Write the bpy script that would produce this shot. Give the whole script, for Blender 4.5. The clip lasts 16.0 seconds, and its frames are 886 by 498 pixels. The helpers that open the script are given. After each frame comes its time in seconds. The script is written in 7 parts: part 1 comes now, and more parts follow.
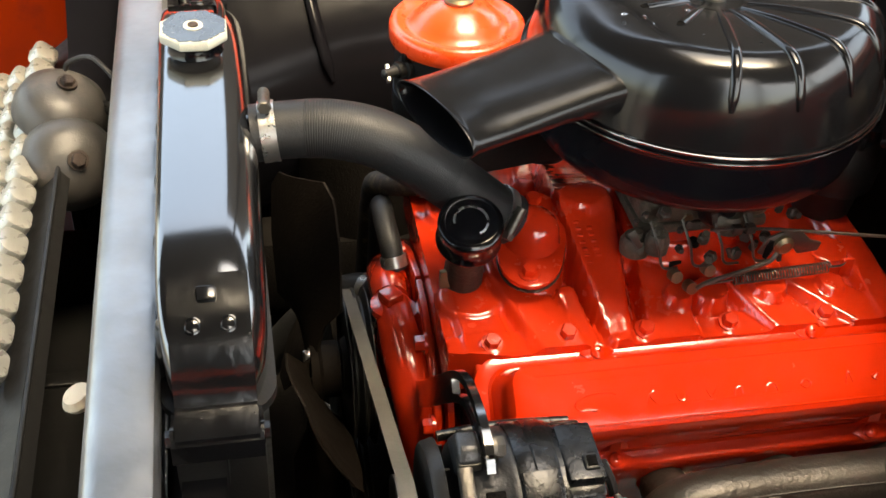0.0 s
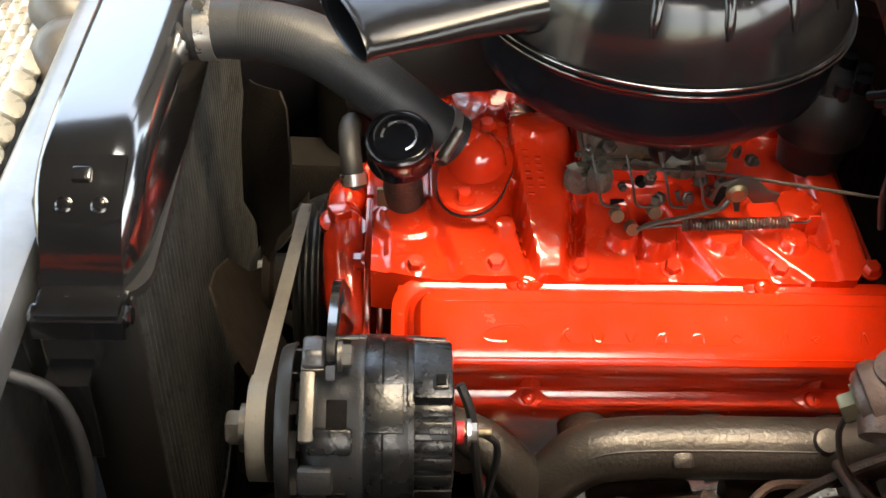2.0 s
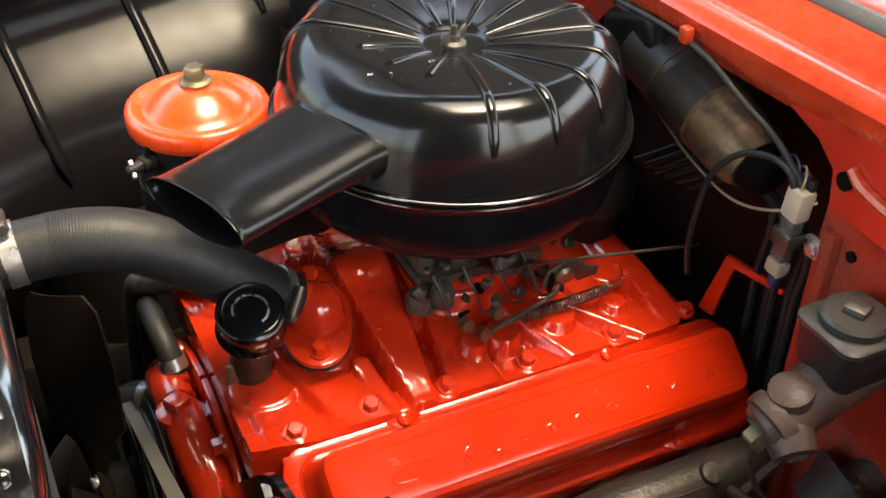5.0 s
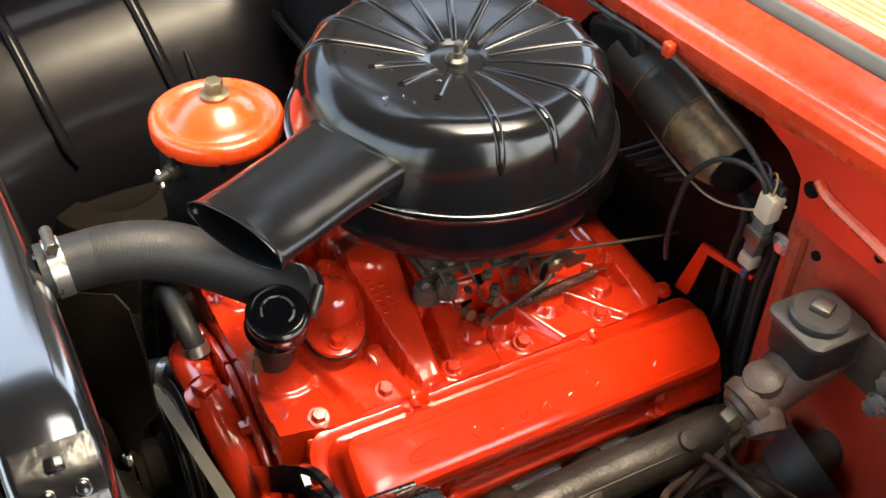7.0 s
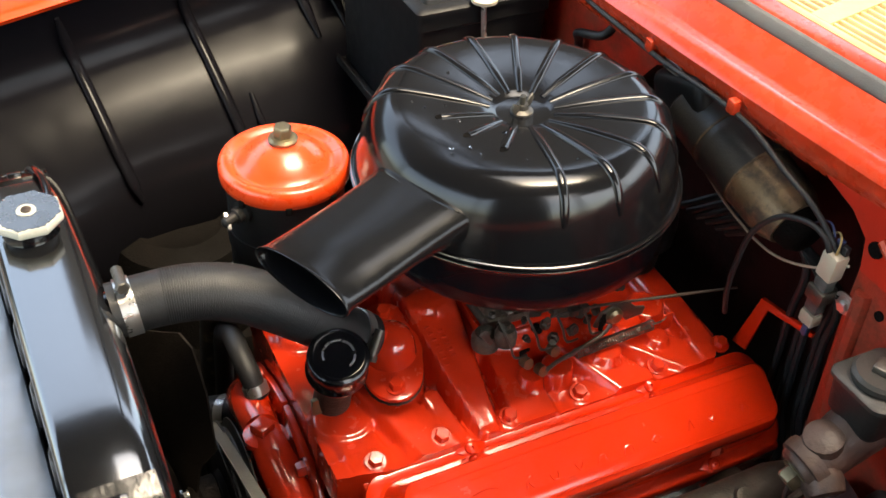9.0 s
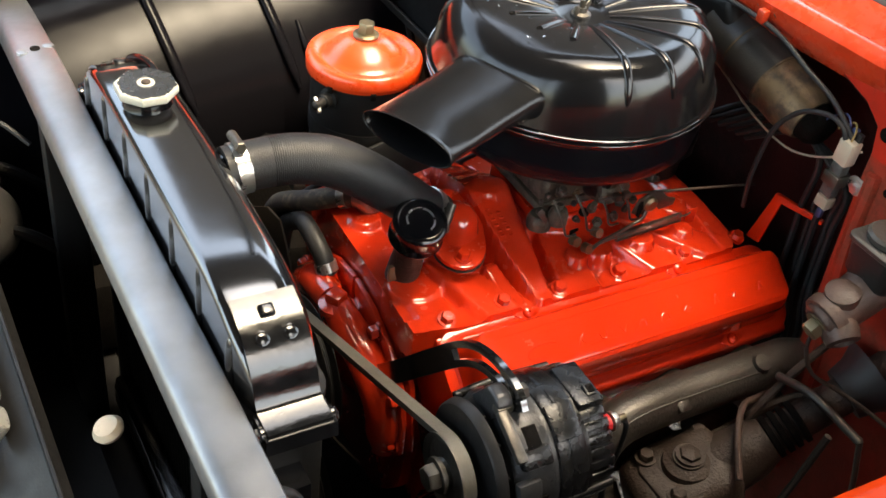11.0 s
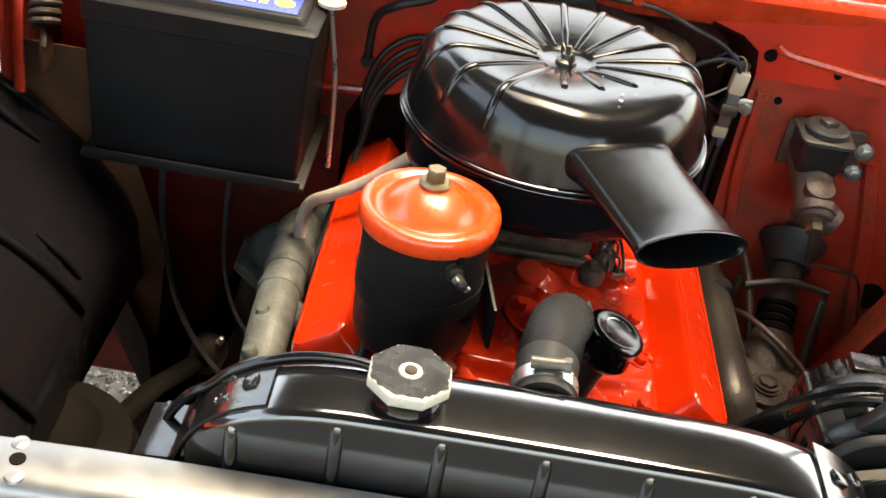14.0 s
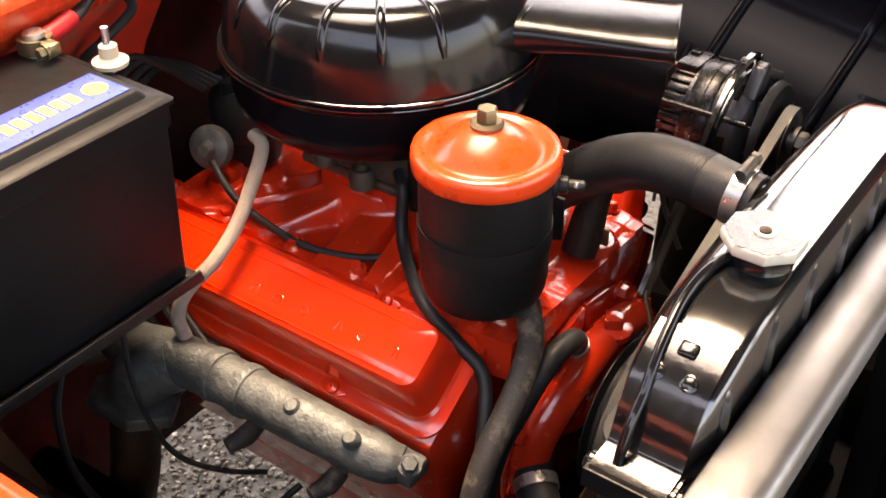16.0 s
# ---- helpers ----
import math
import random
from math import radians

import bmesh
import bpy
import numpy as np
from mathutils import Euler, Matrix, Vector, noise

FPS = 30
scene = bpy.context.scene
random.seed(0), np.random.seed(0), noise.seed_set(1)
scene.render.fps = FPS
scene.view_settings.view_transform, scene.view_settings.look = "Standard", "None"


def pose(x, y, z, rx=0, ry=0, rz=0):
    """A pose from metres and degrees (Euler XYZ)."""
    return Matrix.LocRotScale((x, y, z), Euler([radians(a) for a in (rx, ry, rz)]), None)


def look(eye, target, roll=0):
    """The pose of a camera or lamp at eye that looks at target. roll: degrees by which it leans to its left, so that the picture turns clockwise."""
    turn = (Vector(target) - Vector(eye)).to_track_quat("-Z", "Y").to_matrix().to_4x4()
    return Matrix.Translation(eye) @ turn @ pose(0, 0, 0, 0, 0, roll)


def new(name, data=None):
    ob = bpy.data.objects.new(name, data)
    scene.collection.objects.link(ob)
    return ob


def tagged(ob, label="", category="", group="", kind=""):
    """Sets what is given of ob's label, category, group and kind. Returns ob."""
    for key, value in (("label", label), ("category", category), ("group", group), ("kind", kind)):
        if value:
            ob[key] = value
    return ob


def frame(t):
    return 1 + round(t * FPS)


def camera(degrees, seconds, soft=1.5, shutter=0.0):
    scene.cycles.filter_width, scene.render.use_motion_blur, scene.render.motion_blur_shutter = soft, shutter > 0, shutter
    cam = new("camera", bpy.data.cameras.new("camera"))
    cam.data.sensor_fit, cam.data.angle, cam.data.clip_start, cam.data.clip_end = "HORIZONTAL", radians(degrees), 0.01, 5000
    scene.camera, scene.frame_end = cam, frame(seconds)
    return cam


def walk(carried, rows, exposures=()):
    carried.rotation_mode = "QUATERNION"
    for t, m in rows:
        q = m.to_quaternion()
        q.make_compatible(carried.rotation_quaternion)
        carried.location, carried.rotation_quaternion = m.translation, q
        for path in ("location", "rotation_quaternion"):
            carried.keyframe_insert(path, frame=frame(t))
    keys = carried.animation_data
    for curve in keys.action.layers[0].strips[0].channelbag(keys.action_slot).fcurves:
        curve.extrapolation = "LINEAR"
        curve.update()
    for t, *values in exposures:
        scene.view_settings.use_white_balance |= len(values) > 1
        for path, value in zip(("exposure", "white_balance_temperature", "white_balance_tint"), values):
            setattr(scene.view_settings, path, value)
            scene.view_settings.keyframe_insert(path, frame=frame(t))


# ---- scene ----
cam = camera(43.0, 16.0, soft=1.6)
PATH = [
    (0, (-0.4142, -0.8348, 1.4526), (-0.2440, -0.0782, 0.8212), 3.62),
    (0.5, (-0.2999, -0.8371, 1.4295), (-0.2414, -0.0926, 0.7645), 4.12),
    (1, (-0.2043, -0.8415, 1.3999), (-0.2111, -0.1192, 0.7083), 1.97),
    (1.2, (-0.2005, -0.8445, 1.3991), (-0.2024, -0.1288, 0.7007), 1.76),
    (1.5, (-0.2065, -0.8539, 1.4078), (-0.1907, -0.1383, 0.7095), 2.15),
    (2, (-0.2180, -0.8604, 1.4168), (-0.1811, -0.1128, 0.7536), 2.64),
    (2.5, (-0.2233, -0.8580, 1.4259), (-0.1765, -0.0747, 0.8060), 2.71),
    (3, (-0.2235, -0.8634, 1.4339), (-0.1707, -0.0614, 0.8390), 2.79),
    (3.5, (-0.2206, -0.8672, 1.4382), (-0.1621, -0.0630, 0.8468), 2.94),
    (4, (-0.2244, -0.8680, 1.4323), (-0.1292, -0.0589, 0.8524), 2.74),
    (4.5, (-0.2777, -0.8401, 1.4457), (-0.0783, -0.0494, 0.8669), 1.50),
    (5, (-0.4117, -0.7903, 1.4451), (-0.0398, -0.0723, 0.8568), 2.28),
    (5.2, (-0.4225, -0.7860, 1.4420), (-0.0316, -0.0797, 0.8518), 1.76),
    (7.3, (-0.4778, -0.7850, 1.5783), (-0.0845, -0.1365, 0.9266), 3.88),
    (7.5, (-0.4774, -0.7826, 1.5815), (-0.0819, -0.1147, 0.9510), 3.56),
    (8, (-0.4893, -0.7746, 1.5879), (-0.0835, -0.0740, 1.0009), 3.45),
    (8.5, (-0.4897, -0.7751, 1.5865), (-0.0976, -0.0693, 0.9964), 3.21),
    (9, (-0.4895, -0.7780, 1.5815), (-0.1238, -0.0901, 0.9545), 3.34),
    (9.5, (-0.5144, -0.8307, 1.5465), (-0.1730, -0.1692, 0.8789), 4.04),
    (9.7, (-0.5283, -0.8495, 1.5514), (-0.1897, -0.1988, 0.8718), 4.60),
    (11.8, (-0.8760, -0.8897, 1.5398), (-0.3177, -0.2676, 0.9909), 9.43),
    (12, (-0.9194, -0.8323, 1.5292), (-0.3194, -0.2422, 0.9889), 9.57),
    (12.5, (-0.9623, -0.6283, 1.5105), (-0.2869, -0.1218, 0.9745), 8.80),
    (13, (-0.9608, -0.3739, 1.5023), (-0.2173, 0.0081, 0.9534), 9.18),
    (13.5, (-1.0133, -0.1460, 1.4826), (-0.2038, 0.0539, 0.9306), 9.77),
    (14, (-1.0735, 0.1140, 1.4800), (-0.2418, 0.0953, 0.9251), 10.29),
    (14.5, (-1.0419, 0.3155, 1.4521), (-0.2149, 0.1771, 0.9072), 5.91),
    (15, (-0.9545, 0.5298, 1.4523), (-0.1877, 0.2217, 0.8891), 3.31),
    (15.5, (-0.8394, 0.7595, 1.4506), (-0.2081, 0.2267, 0.8870), 3.53),
    (16, (-0.6567, 0.8045, 1.4326), (-0.1802, 0.1470, 0.8489), -0.27),
]
EXPOSURES = [(0.0, 3.61, 8500, 3), (0.5, 3.64, 8500, 3), (1.0, 3.75, 8500, 3), (1.5, 3.95, 8400, 3), (2.0, 4.2, 8400, 3), (2.5, 4.08, 8500, 3), (3.0, 3.95, 8500, 3), (4.0, 3.83, 8500, 3), (4.5, 3.66, 8400, 3), (5.0, 3.62, 8300, 3), (7.5, 3.92, 7900, 3), (8.0, 3.52, 7800, 3), (9.0, 3.5, 7800, 3), (9.5, 3.65, 7900, 3), (12.0, 3.56, 8300, 3), (12.5, 3.4, 8500, 3), (14.0, 3.71, 8800, 3), (14.5, 3.81, 9200, 12), (15.0, 3.95, 9700, 18), (15.5, 4.15, 9700, 18), (16.0, 3.75, 9300, 18)]
walk(cam, [(t, look(eye, target, roll)) for t, eye, target, roll in PATH], EXPOSURES)

# ---- world and sun ----
SUN_ELEVATION, SUN_AZIMUTH = 70.0, -55.0
world = bpy.data.worlds.new("sky")
scene.world = world
world.use_nodes = True
wn = world.node_tree.nodes
sky = wn.new("ShaderNodeTexSky")
sky.sky_type, sky.sun_disc = "NISHITA", False
sky.sun_elevation, sky.sun_rotation = radians(SUN_ELEVATION), radians(90.0 - SUN_AZIMUTH)
sky.dust_density, sky.ozone_density = 5.0, 0.6
world.node_tree.links.new(sky.outputs[0], wn["Background"].inputs[0])
wn["Background"].inputs[1].default_value = 0.15
sun_data = bpy.data.lights.new("sun", "SUN")
sun_data.energy, sun_data.angle, sun_data.color = 0.25, radians(18.0), (1.0, 0.95, 0.88)
sun = new("sun", sun_data)
sun.matrix_world = look((4 * math.cos(radians(SUN_ELEVATION)) * math.cos(radians(SUN_AZIMUTH)),
                         4 * math.cos(radians(SUN_ELEVATION)) * math.sin(radians(SUN_AZIMUTH)),
                         4 * math.sin(radians(SUN_ELEVATION)) + 1), (0, 0, 1))

# ---- materials ----
def surf(name, col, rough=0.4, metal=0.0, var=0.25, scale=9.0, grain=0.15, grain_scale=350.0, dirt=None, dirt_amount=0.0,
         dirt_scale=14.0, coat=0.0, rough_var=0.08, random_hue=0.0, spec=0.5, coat_ior=1.5):
    """A painted or bare surface: tone drifting at one scale, relief at another, and patches of dirt or rust with a rougher skin."""
    m = bpy.data.materials.new(name)
    m.use_nodes = True
    nt = m.node_tree
    n, l = nt.nodes, nt.links
    b = n["Principled BSDF"]
    tc = n.new("ShaderNodeTexCoord")

    def noise_tex(s, detail=4.0, rgh=0.55):
        t = n.new("ShaderNodeTexNoise")
        t.inputs["Scale"].default_value, t.inputs["Detail"].default_value, t.inputs["Roughness"].default_value = s, detail, rgh
        l.new(tc.outputs["Object"], t.inputs["Vector"])
        return t.outputs[0]

    def remap(sock, lo, hi, a, c):
        r = n.new("ShaderNodeMapRange")
        l.new(sock, r.inputs[0])
        for i, v in enumerate((lo, hi, a, c)):
            r.inputs[i + 1].default_value = v
        return r.outputs[0]

    def mix(fac, a, c):
        x = n.new("ShaderNodeMix")
        x.data_type = "RGBA"
        l.new(fac, x.inputs[0])
        for sock, v in ((x.inputs[6], a), (x.inputs[7], c)):
            if isinstance(v, tuple):
                sock.default_value = (*v, 1)
            else:
                l.new(v, sock)
        return x.outputs[2]

    big, mid = noise_tex(scale), noise_tex(scale * 7)
    dark = tuple(c * (1 - var) for c in col)
    light = tuple(min(1, c * (1 + var * 0.6) + 0.001) for c in col)
    colour = mix(remap(big, 0.3, 0.7, 0, 1), dark, light)
    roughness = remap(mid, 0.25, 0.75, max(0.02, rough - rough_var), min(1, rough + rough_var))
    if random_hue:
        oi = n.new("ShaderNodeObjectInfo")
        h = n.new("ShaderNodeHueSaturation")
        l.new(remap(oi.outputs["Random"], 0, 1, 1 - random_hue, 1 + random_hue), h.inputs["Value"])
        l.new(colour, h.inputs["Color"])
        colour = h.outputs[0]
    if dirt:
        f = remap(noise_tex(dirt_scale, 8.0, 0.7), 0.62 - dirt_amount * 0.4, 0.72 - dirt_amount * 0.3, 0, min(1, 0.45 + dirt_amount))
        colour = mix(f, colour, dirt)
        x = n.new("ShaderNodeMix")
        l.new(f, x.inputs[0])
        l.new(roughness, x.inputs[2])
        x.inputs[3].default_value = 0.8
        roughness = x.outputs[0]
        if metal:
            l.new(remap(f, 0, 1, metal, metal * 0.2), b.inputs["Metallic"])
    l.new(colour, b.inputs["Base Color"])
    l.new(roughness, b.inputs["Roughness"])
    if not (dirt and metal):
        b.inputs["Metallic"].default_value = metal
    b.inputs["Coat Weight"].default_value = coat
    b.inputs["Coat Roughness"].default_value = 0.12
    b.inputs["Coat IOR"].default_value = coat_ior
    b.inputs["Specular IOR Level"].default_value = spec
    if grain:
        bump = n.new("ShaderNodeBump")
        bump.inputs["Strength"].default_value, bump.inputs["Distance"].default_value = grain, 0.002
        add = n.new("ShaderNodeMath")
        add.operation = "ADD"
        l.new(noise_tex(grain_scale, 3.0), add.inputs[0])
        l.new(noise_tex(grain_scale * 0.15, 2.0), add.inputs[1])
        l.new(add.outputs[0], bump.inputs["Height"])
        l.new(bump.outputs[0], b.inputs["Normal"])
    return m


RED_CAST = surf("engine_enamel_on_casting", (0.6, 0.03, 0.009), 0.22, grain=0.16, grain_scale=110, coat=0.75, dirt=(0.12, 0.02, 0.01), dirt_amount=0.02, dirt_scale=9)
RED_SHEET = surf("engine_enamel_on_sheet", (0.66, 0.028, 0.007), 0.2, grain=0.05, grain_scale=120, coat=0.8, var=0.12)
RED_BODY = surf("red_body_paint", (0.54, 0.043, 0.014), 0.28, grain=0.06, coat=0.7, spec=0.3, var=0.25, dirt=(0.25, 0.03, 0.014), dirt_amount=0.1, dirt_scale=9)
# Body red with less blue: the orange look of strong sun in the colour.
RED_FENDER = surf("sunlit_fender_paint", (0.58, 0.037, 0.004), 0.35, grain=0.05, coat=0.3, spec=0.15, var=0.1, dirt=(0.4, 0.03, 0.01), dirt_amount=0.0, dirt_scale=9)
RED_WORN = surf("worn_red_body_paint", (0.48, 0.024, 0.011), 0.34, grain=0.12, coat=0.2, spec=0.3, var=0.35, scale=5, dirt=(0.15, 0.04, 0.02), dirt_amount=0.24, dirt_scale=7)
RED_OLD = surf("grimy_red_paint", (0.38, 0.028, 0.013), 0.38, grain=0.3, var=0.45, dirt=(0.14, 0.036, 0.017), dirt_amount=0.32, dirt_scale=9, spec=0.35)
# Red paint coloured nearly black: the shade of the recess is in the colour.
RECESS = surf("shaded_recess_paint", (0.035, 0.005, 0.004), 0.5, grain=0.3, var=0.6, dirt=(0.012, 0.007, 0.006), dirt_amount=0.3, dirt_scale=7, spec=0.2)
RUST = surf("rusty_oily_casting", (0.062, 0.037, 0.028), 0.45, grain=0.5, grain_scale=160, var=0.45, scale=18, dirt=(0.03, 0.02, 0.016), dirt_amount=0.25, dirt_scale=30, spec=0.4)
MOTOR_GREY = surf("dark_grey_motor_shell", (0.04, 0.037, 0.032), 0.42, 0.2, grain=0.2, var=0.4, dirt=(0.02, 0.017, 0.014), dirt_amount=0.2, dirt_scale=20)
ALT_BLACK = surf("black_alternator_castings", (0.006, 0.006, 0.0063), 0.27, grain=0.2, grain_scale=300, spec=0.45)
RED_DARK = surf("dark_red_paint", (0.17, 0.013, 0.008), 0.45, grain=0.3, var=0.5, dirt=(0.03, 0.012, 0.008), dirt_amount=0.3, dirt_scale=7, spec=0.3)
ORANGE = surf("orange_enamel", (0.76, 0.058, 0.012), 0.3, grain=0.05, coat=0.4, var=0.1)
BLACK = surf("satin_black_enamel", (0.0045, 0.0045, 0.0052), 0.17, grain=0.035, grain_scale=70, spec=0.42, var=0.2, rough_var=0.04, dirt=(0.04, 0.037, 0.034), dirt_amount=-0.09, dirt_scale=40)
BLACK_SATIN = surf("duller_black_enamel", (0.005, 0.005, 0.0055), 0.22, grain=0.03, grain_scale=120, spec=0.28, var=0.15, rough_var=0.05)
BLACK_GLOSS = surf("gloss_black_enamel", (0.006, 0.006, 0.0065), 0.15, grain=0.05, grain_scale=70, coat=1.0, coat_ior=2.0, spec=0.25, var=0.3, dirt=(0.06, 0.055, 0.05), dirt_amount=-0.08, dirt_scale=60)
BLACK_DULL = surf("dull_black_paint", (0.013, 0.0125, 0.012), 0.42, grain=0.12, var=0.3, dirt=(0.03, 0.025, 0.02), dirt_amount=0.03, spec=0.25)
BLACK_PANEL = surf("black_panel_paint", (0.0044, 0.0042, 0.0056), 0.21, grain=0.05, grain_scale=30, var=0.15, scale=4, spec=0.08, rough_var=0.05)
PLASTIC = surf("black_plastic", (0.008, 0.008, 0.0085), 0.4, grain=0.12, grain_scale=500, spec=0.14)
RUBBER = surf("black_rubber", (0.016, 0.016, 0.0165), 0.48, grain=0.2, grain_scale=600, var=0.2, spec=0.35)
RUBBER_DIRTY = surf("dirty_rubber", (0.06, 0.05, 0.042), 0.6, grain=0.3, dirt=(0.28, 0.22, 0.15), dirt_amount=0.25, dirt_scale=45)
STEEL = surf("zinc_plated_steel", (0.55, 0.53, 0.5), 0.3, 0.9, grain=0.1, dirt=(0.22, 0.16, 0.1), dirt_amount=0.05, dirt_scale=80)
ALUMINIUM = surf("alternator_casting", (0.045, 0.045, 0.046), 0.34, 0.5, grain=0.25, var=0.3)
SILVER = surf("silver_painted_steel", (0.26, 0.26, 0.26), 0.36, 0.85, grain=0.2, grain_scale=60, dirt=(0.1, 0.085, 0.075), dirt_amount=-0.02, dirt_scale=20)
IRON = surf("bare_cast_iron", (0.066, 0.059, 0.051), 0.36, 0.6, grain=0.4, grain_scale=230, var=0.4, dirt=(0.06, 0.036, 0.025), dirt_amount=0.12, dirt_scale=22)
IRON_GREY = surf("grey_cast_iron", (0.105, 0.112, 0.106), 0.5, 0.35, grain=0.7, grain_scale=170, var=0.5, scale=40, dirt=(0.04, 0.037, 0.032), dirt_amount=0.12, dirt_scale=70)
GRIME = surf("oily_grime", (0.036, 0.024, 0.018), 0.5, 0.1, grain=0.6, var=0.4, dirt=(0.07, 0.045, 0.032), dirt_amount=0.15, dirt_scale=18, spec=0.3)
# Grime coloured near black for deep underbody shade; also stands for holes.
GRIME_SHADE = surf("shaded_underbody_grime", (0.0034, 0.0027, 0.0022), 0.75, grain=0.6, var=0.4, dirt=(0.009, 0.006, 0.0045), dirt_amount=0.1, spec=0.06)
CARB = surf("aged_zinc_casting", (0.085, 0.073, 0.052), 0.45, 0.3, grain=0.5, var=0.5, scale=30, dirt=(0.03, 0.023, 0.016), dirt_amount=0.35, dirt_scale=40)
BRASS = surf("dull_brass", (0.22, 0.18, 0.11), 0.4, 0.9, grain=0.2, dirt=(0.16, 0.11, 0.06), dirt_amount=0.15, dirt_scale=60)
CLOTH = surf("braided_tan_cloth", (0.45, 0.36, 0.28), 0.85, grain=1.0, grain_scale=900, dirt=(0.3, 0.2, 0.13), dirt_amount=0.2, dirt_scale=60)
CERAMIC = surf("white_ceramic", (0.46, 0.39, 0.29), 0.4, grain=0.1, dirt=(0.35, 0.28, 0.2), dirt_amount=0.1, dirt_scale=60)
LABEL_BLUE = surf("blue_label", (0.02, 0.05, 0.35), 0.3, grain=0.0, var=0.1)
LABEL_WHITE = surf("white_label", (0.75, 0.76, 0.78), 0.3, grain=0.0, var=0.05)
LABEL_YELLOW = surf("yellow_print", (0.8, 0.62, 0.08), 0.35, grain=0.0, var=0.05)
RED_CABLE = surf("red_cable_sleeve", (0.5, 0.015, 0.02), 0.45, grain=0.1)
BLUE_WIRE = surf("blue_wire", (0.03, 0.045, 0.12), 0.45, grain=0.0)
YELLOW_WIRE = surf("yellow_wire", (0.3, 0.2, 0.06), 0.45, grain=0.0)
CREAM = surf("cream_grille_paint", (0.72, 0.5, 0.22), 0.4, grain=0.1)
CREAM_PALE = surf("pale_cream_body_paint", (0.8, 0.72, 0.56), 0.3, grain=0.04, coat=0.4)
# Olive brown paint coloured near black for the shade round the fan.
FAN_PAINT = surf("shaded_fan_paint", (0.009, 0.0065, 0.0045), 0.7, grain=0.3, spec=0.08)
BROWN_PANEL = surf("rusty_brown_panel", (0.07, 0.024, 0.011), 0.55, grain=0.3, var=0.5, dirt=(0.03, 0.015, 0.01), dirt_amount=0.3, dirt_scale=6, spec=0.2)
BROWN_MID = surf("brown_closing_panel", (0.075, 0.032, 0.015), 0.55, grain=0.3, var=0.5, dirt=(0.03, 0.018, 0.012), dirt_amount=0.3, dirt_scale=6, spec=0.2)
CAP_FACE = surf("black_cap_paint", (0.016, 0.016, 0.015), 0.26, grain=0.1, spec=0.7, coat=0.3, coat_ior=1.8, dirt=(0.4, 0.39, 0.33), dirt_amount=-0.1, dirt_scale=70)
WATER = surf("water", (0.9, 0.92, 0.92), 0.03, grain=0.0, var=0.0, rough_var=0.0)
WATER.node_tree.nodes["Principled BSDF"].inputs["Transmission Weight"].default_value = 1.0
WATER.node_tree.nodes["Principled BSDF"].inputs["IOR"].default_value = 1.33
SEAL = surf("faded_seal_rubber", (0.085, 0.082, 0.074), 0.6, grain=0.25, grain_scale=700, var=0.2)
GLASS_DARK = surf("dark_window", (0.01, 0.01, 0.012), 0.08, grain=0.0)


def gravel_material():
    m = surf("gravel", (0.24, 0.225, 0.195), 0.75, grain=0.8, grain_scale=120, random_hue=0.0)
    n, l = m.node_tree.nodes, m.node_tree.links
    b = n["Principled BSDF"]
    g = n.new("ShaderNodeNewGeometry")
    r = n.new("ShaderNodeValToRGB")
    r.color_ramp.elements[0].color, r.color_ramp.elements[1].color = (0.04, 0.036, 0.03, 1), (0.46, 0.43, 0.37, 1)
    for p, c in ((0.3, (0.085, 0.07, 0.052)), (0.6, (0.145, 0.13, 0.1)), (0.85, (0.22, 0.205, 0.17))):
        r.color_ramp.elements.new(p).color = (*c, 1)
    l.new(g.outputs["Random Per Island"], r.inputs[0])
    l.new(r.outputs[0], b.inputs["Base Color"])
    return m


def ground_material():
    m = surf("gravel_ground", (0.24, 0.225, 0.195), 0.85, grain=0.6, grain_scale=40)
    n, l = m.node_tree.nodes, m.node_tree.links
    b = n["Principled BSDF"]
    tc = n.new("ShaderNodeTexCoord")
    v = n.new("ShaderNodeTexVoronoi")
    v.inputs["Scale"].default_value = 75
    l.new(tc.outputs["Object"], v.inputs["Vector"])
    r = n.new("ShaderNodeValToRGB")
    r.color_ramp.elements[0].color, r.color_ramp.elements[1].color = (0.05, 0.045, 0.036, 1), (0.16, 0.15, 0.13, 1)
    l.new(v.outputs["Color"], r.inputs[0])
    l.new(r.outputs[0], b.inputs["Base Color"])
    bump = n.new("ShaderNodeBump")
    bump.invert = True
    bump.inputs["Strength"].default_value, bump.inputs["Distance"].default_value = 0.5, 0.004
    l.new(v.outputs["Distance"], bump.inputs["Height"])
    l.new(bump.outputs[0], b.inputs["Normal"])
    return m


CELL = surf("bright_cream_grille_metal", (0.34, 0.335, 0.3), 0.3, 0.4, grain=0.08, dirt=(0.15, 0.13, 0.1), dirt_amount=0.02, dirt_scale=40)
AGED = surf("aged_steel", (0.11, 0.1, 0.085), 0.4, 0.8, grain=0.2, dirt=(0.07, 0.05, 0.035), dirt_amount=0.12, dirt_scale=60)
MOTOR = surf("oily_brown_metal", (0.17, 0.115, 0.062), 0.42, 0.5, grain=0.25, var=0.5, scale=12, dirt=(0.03, 0.024, 0.019), dirt_amount=0.34, dirt_scale=22)
BELT = surf("worn_belt", (0.09, 0.082, 0.065), 0.55, grain=0.2)
HORN = surf("dusty_grey_horn", (0.05, 0.047, 0.044), 0.42, 0.1, grain=0.2, dirt=(0.12, 0.1, 0.085), dirt_amount=0.12)
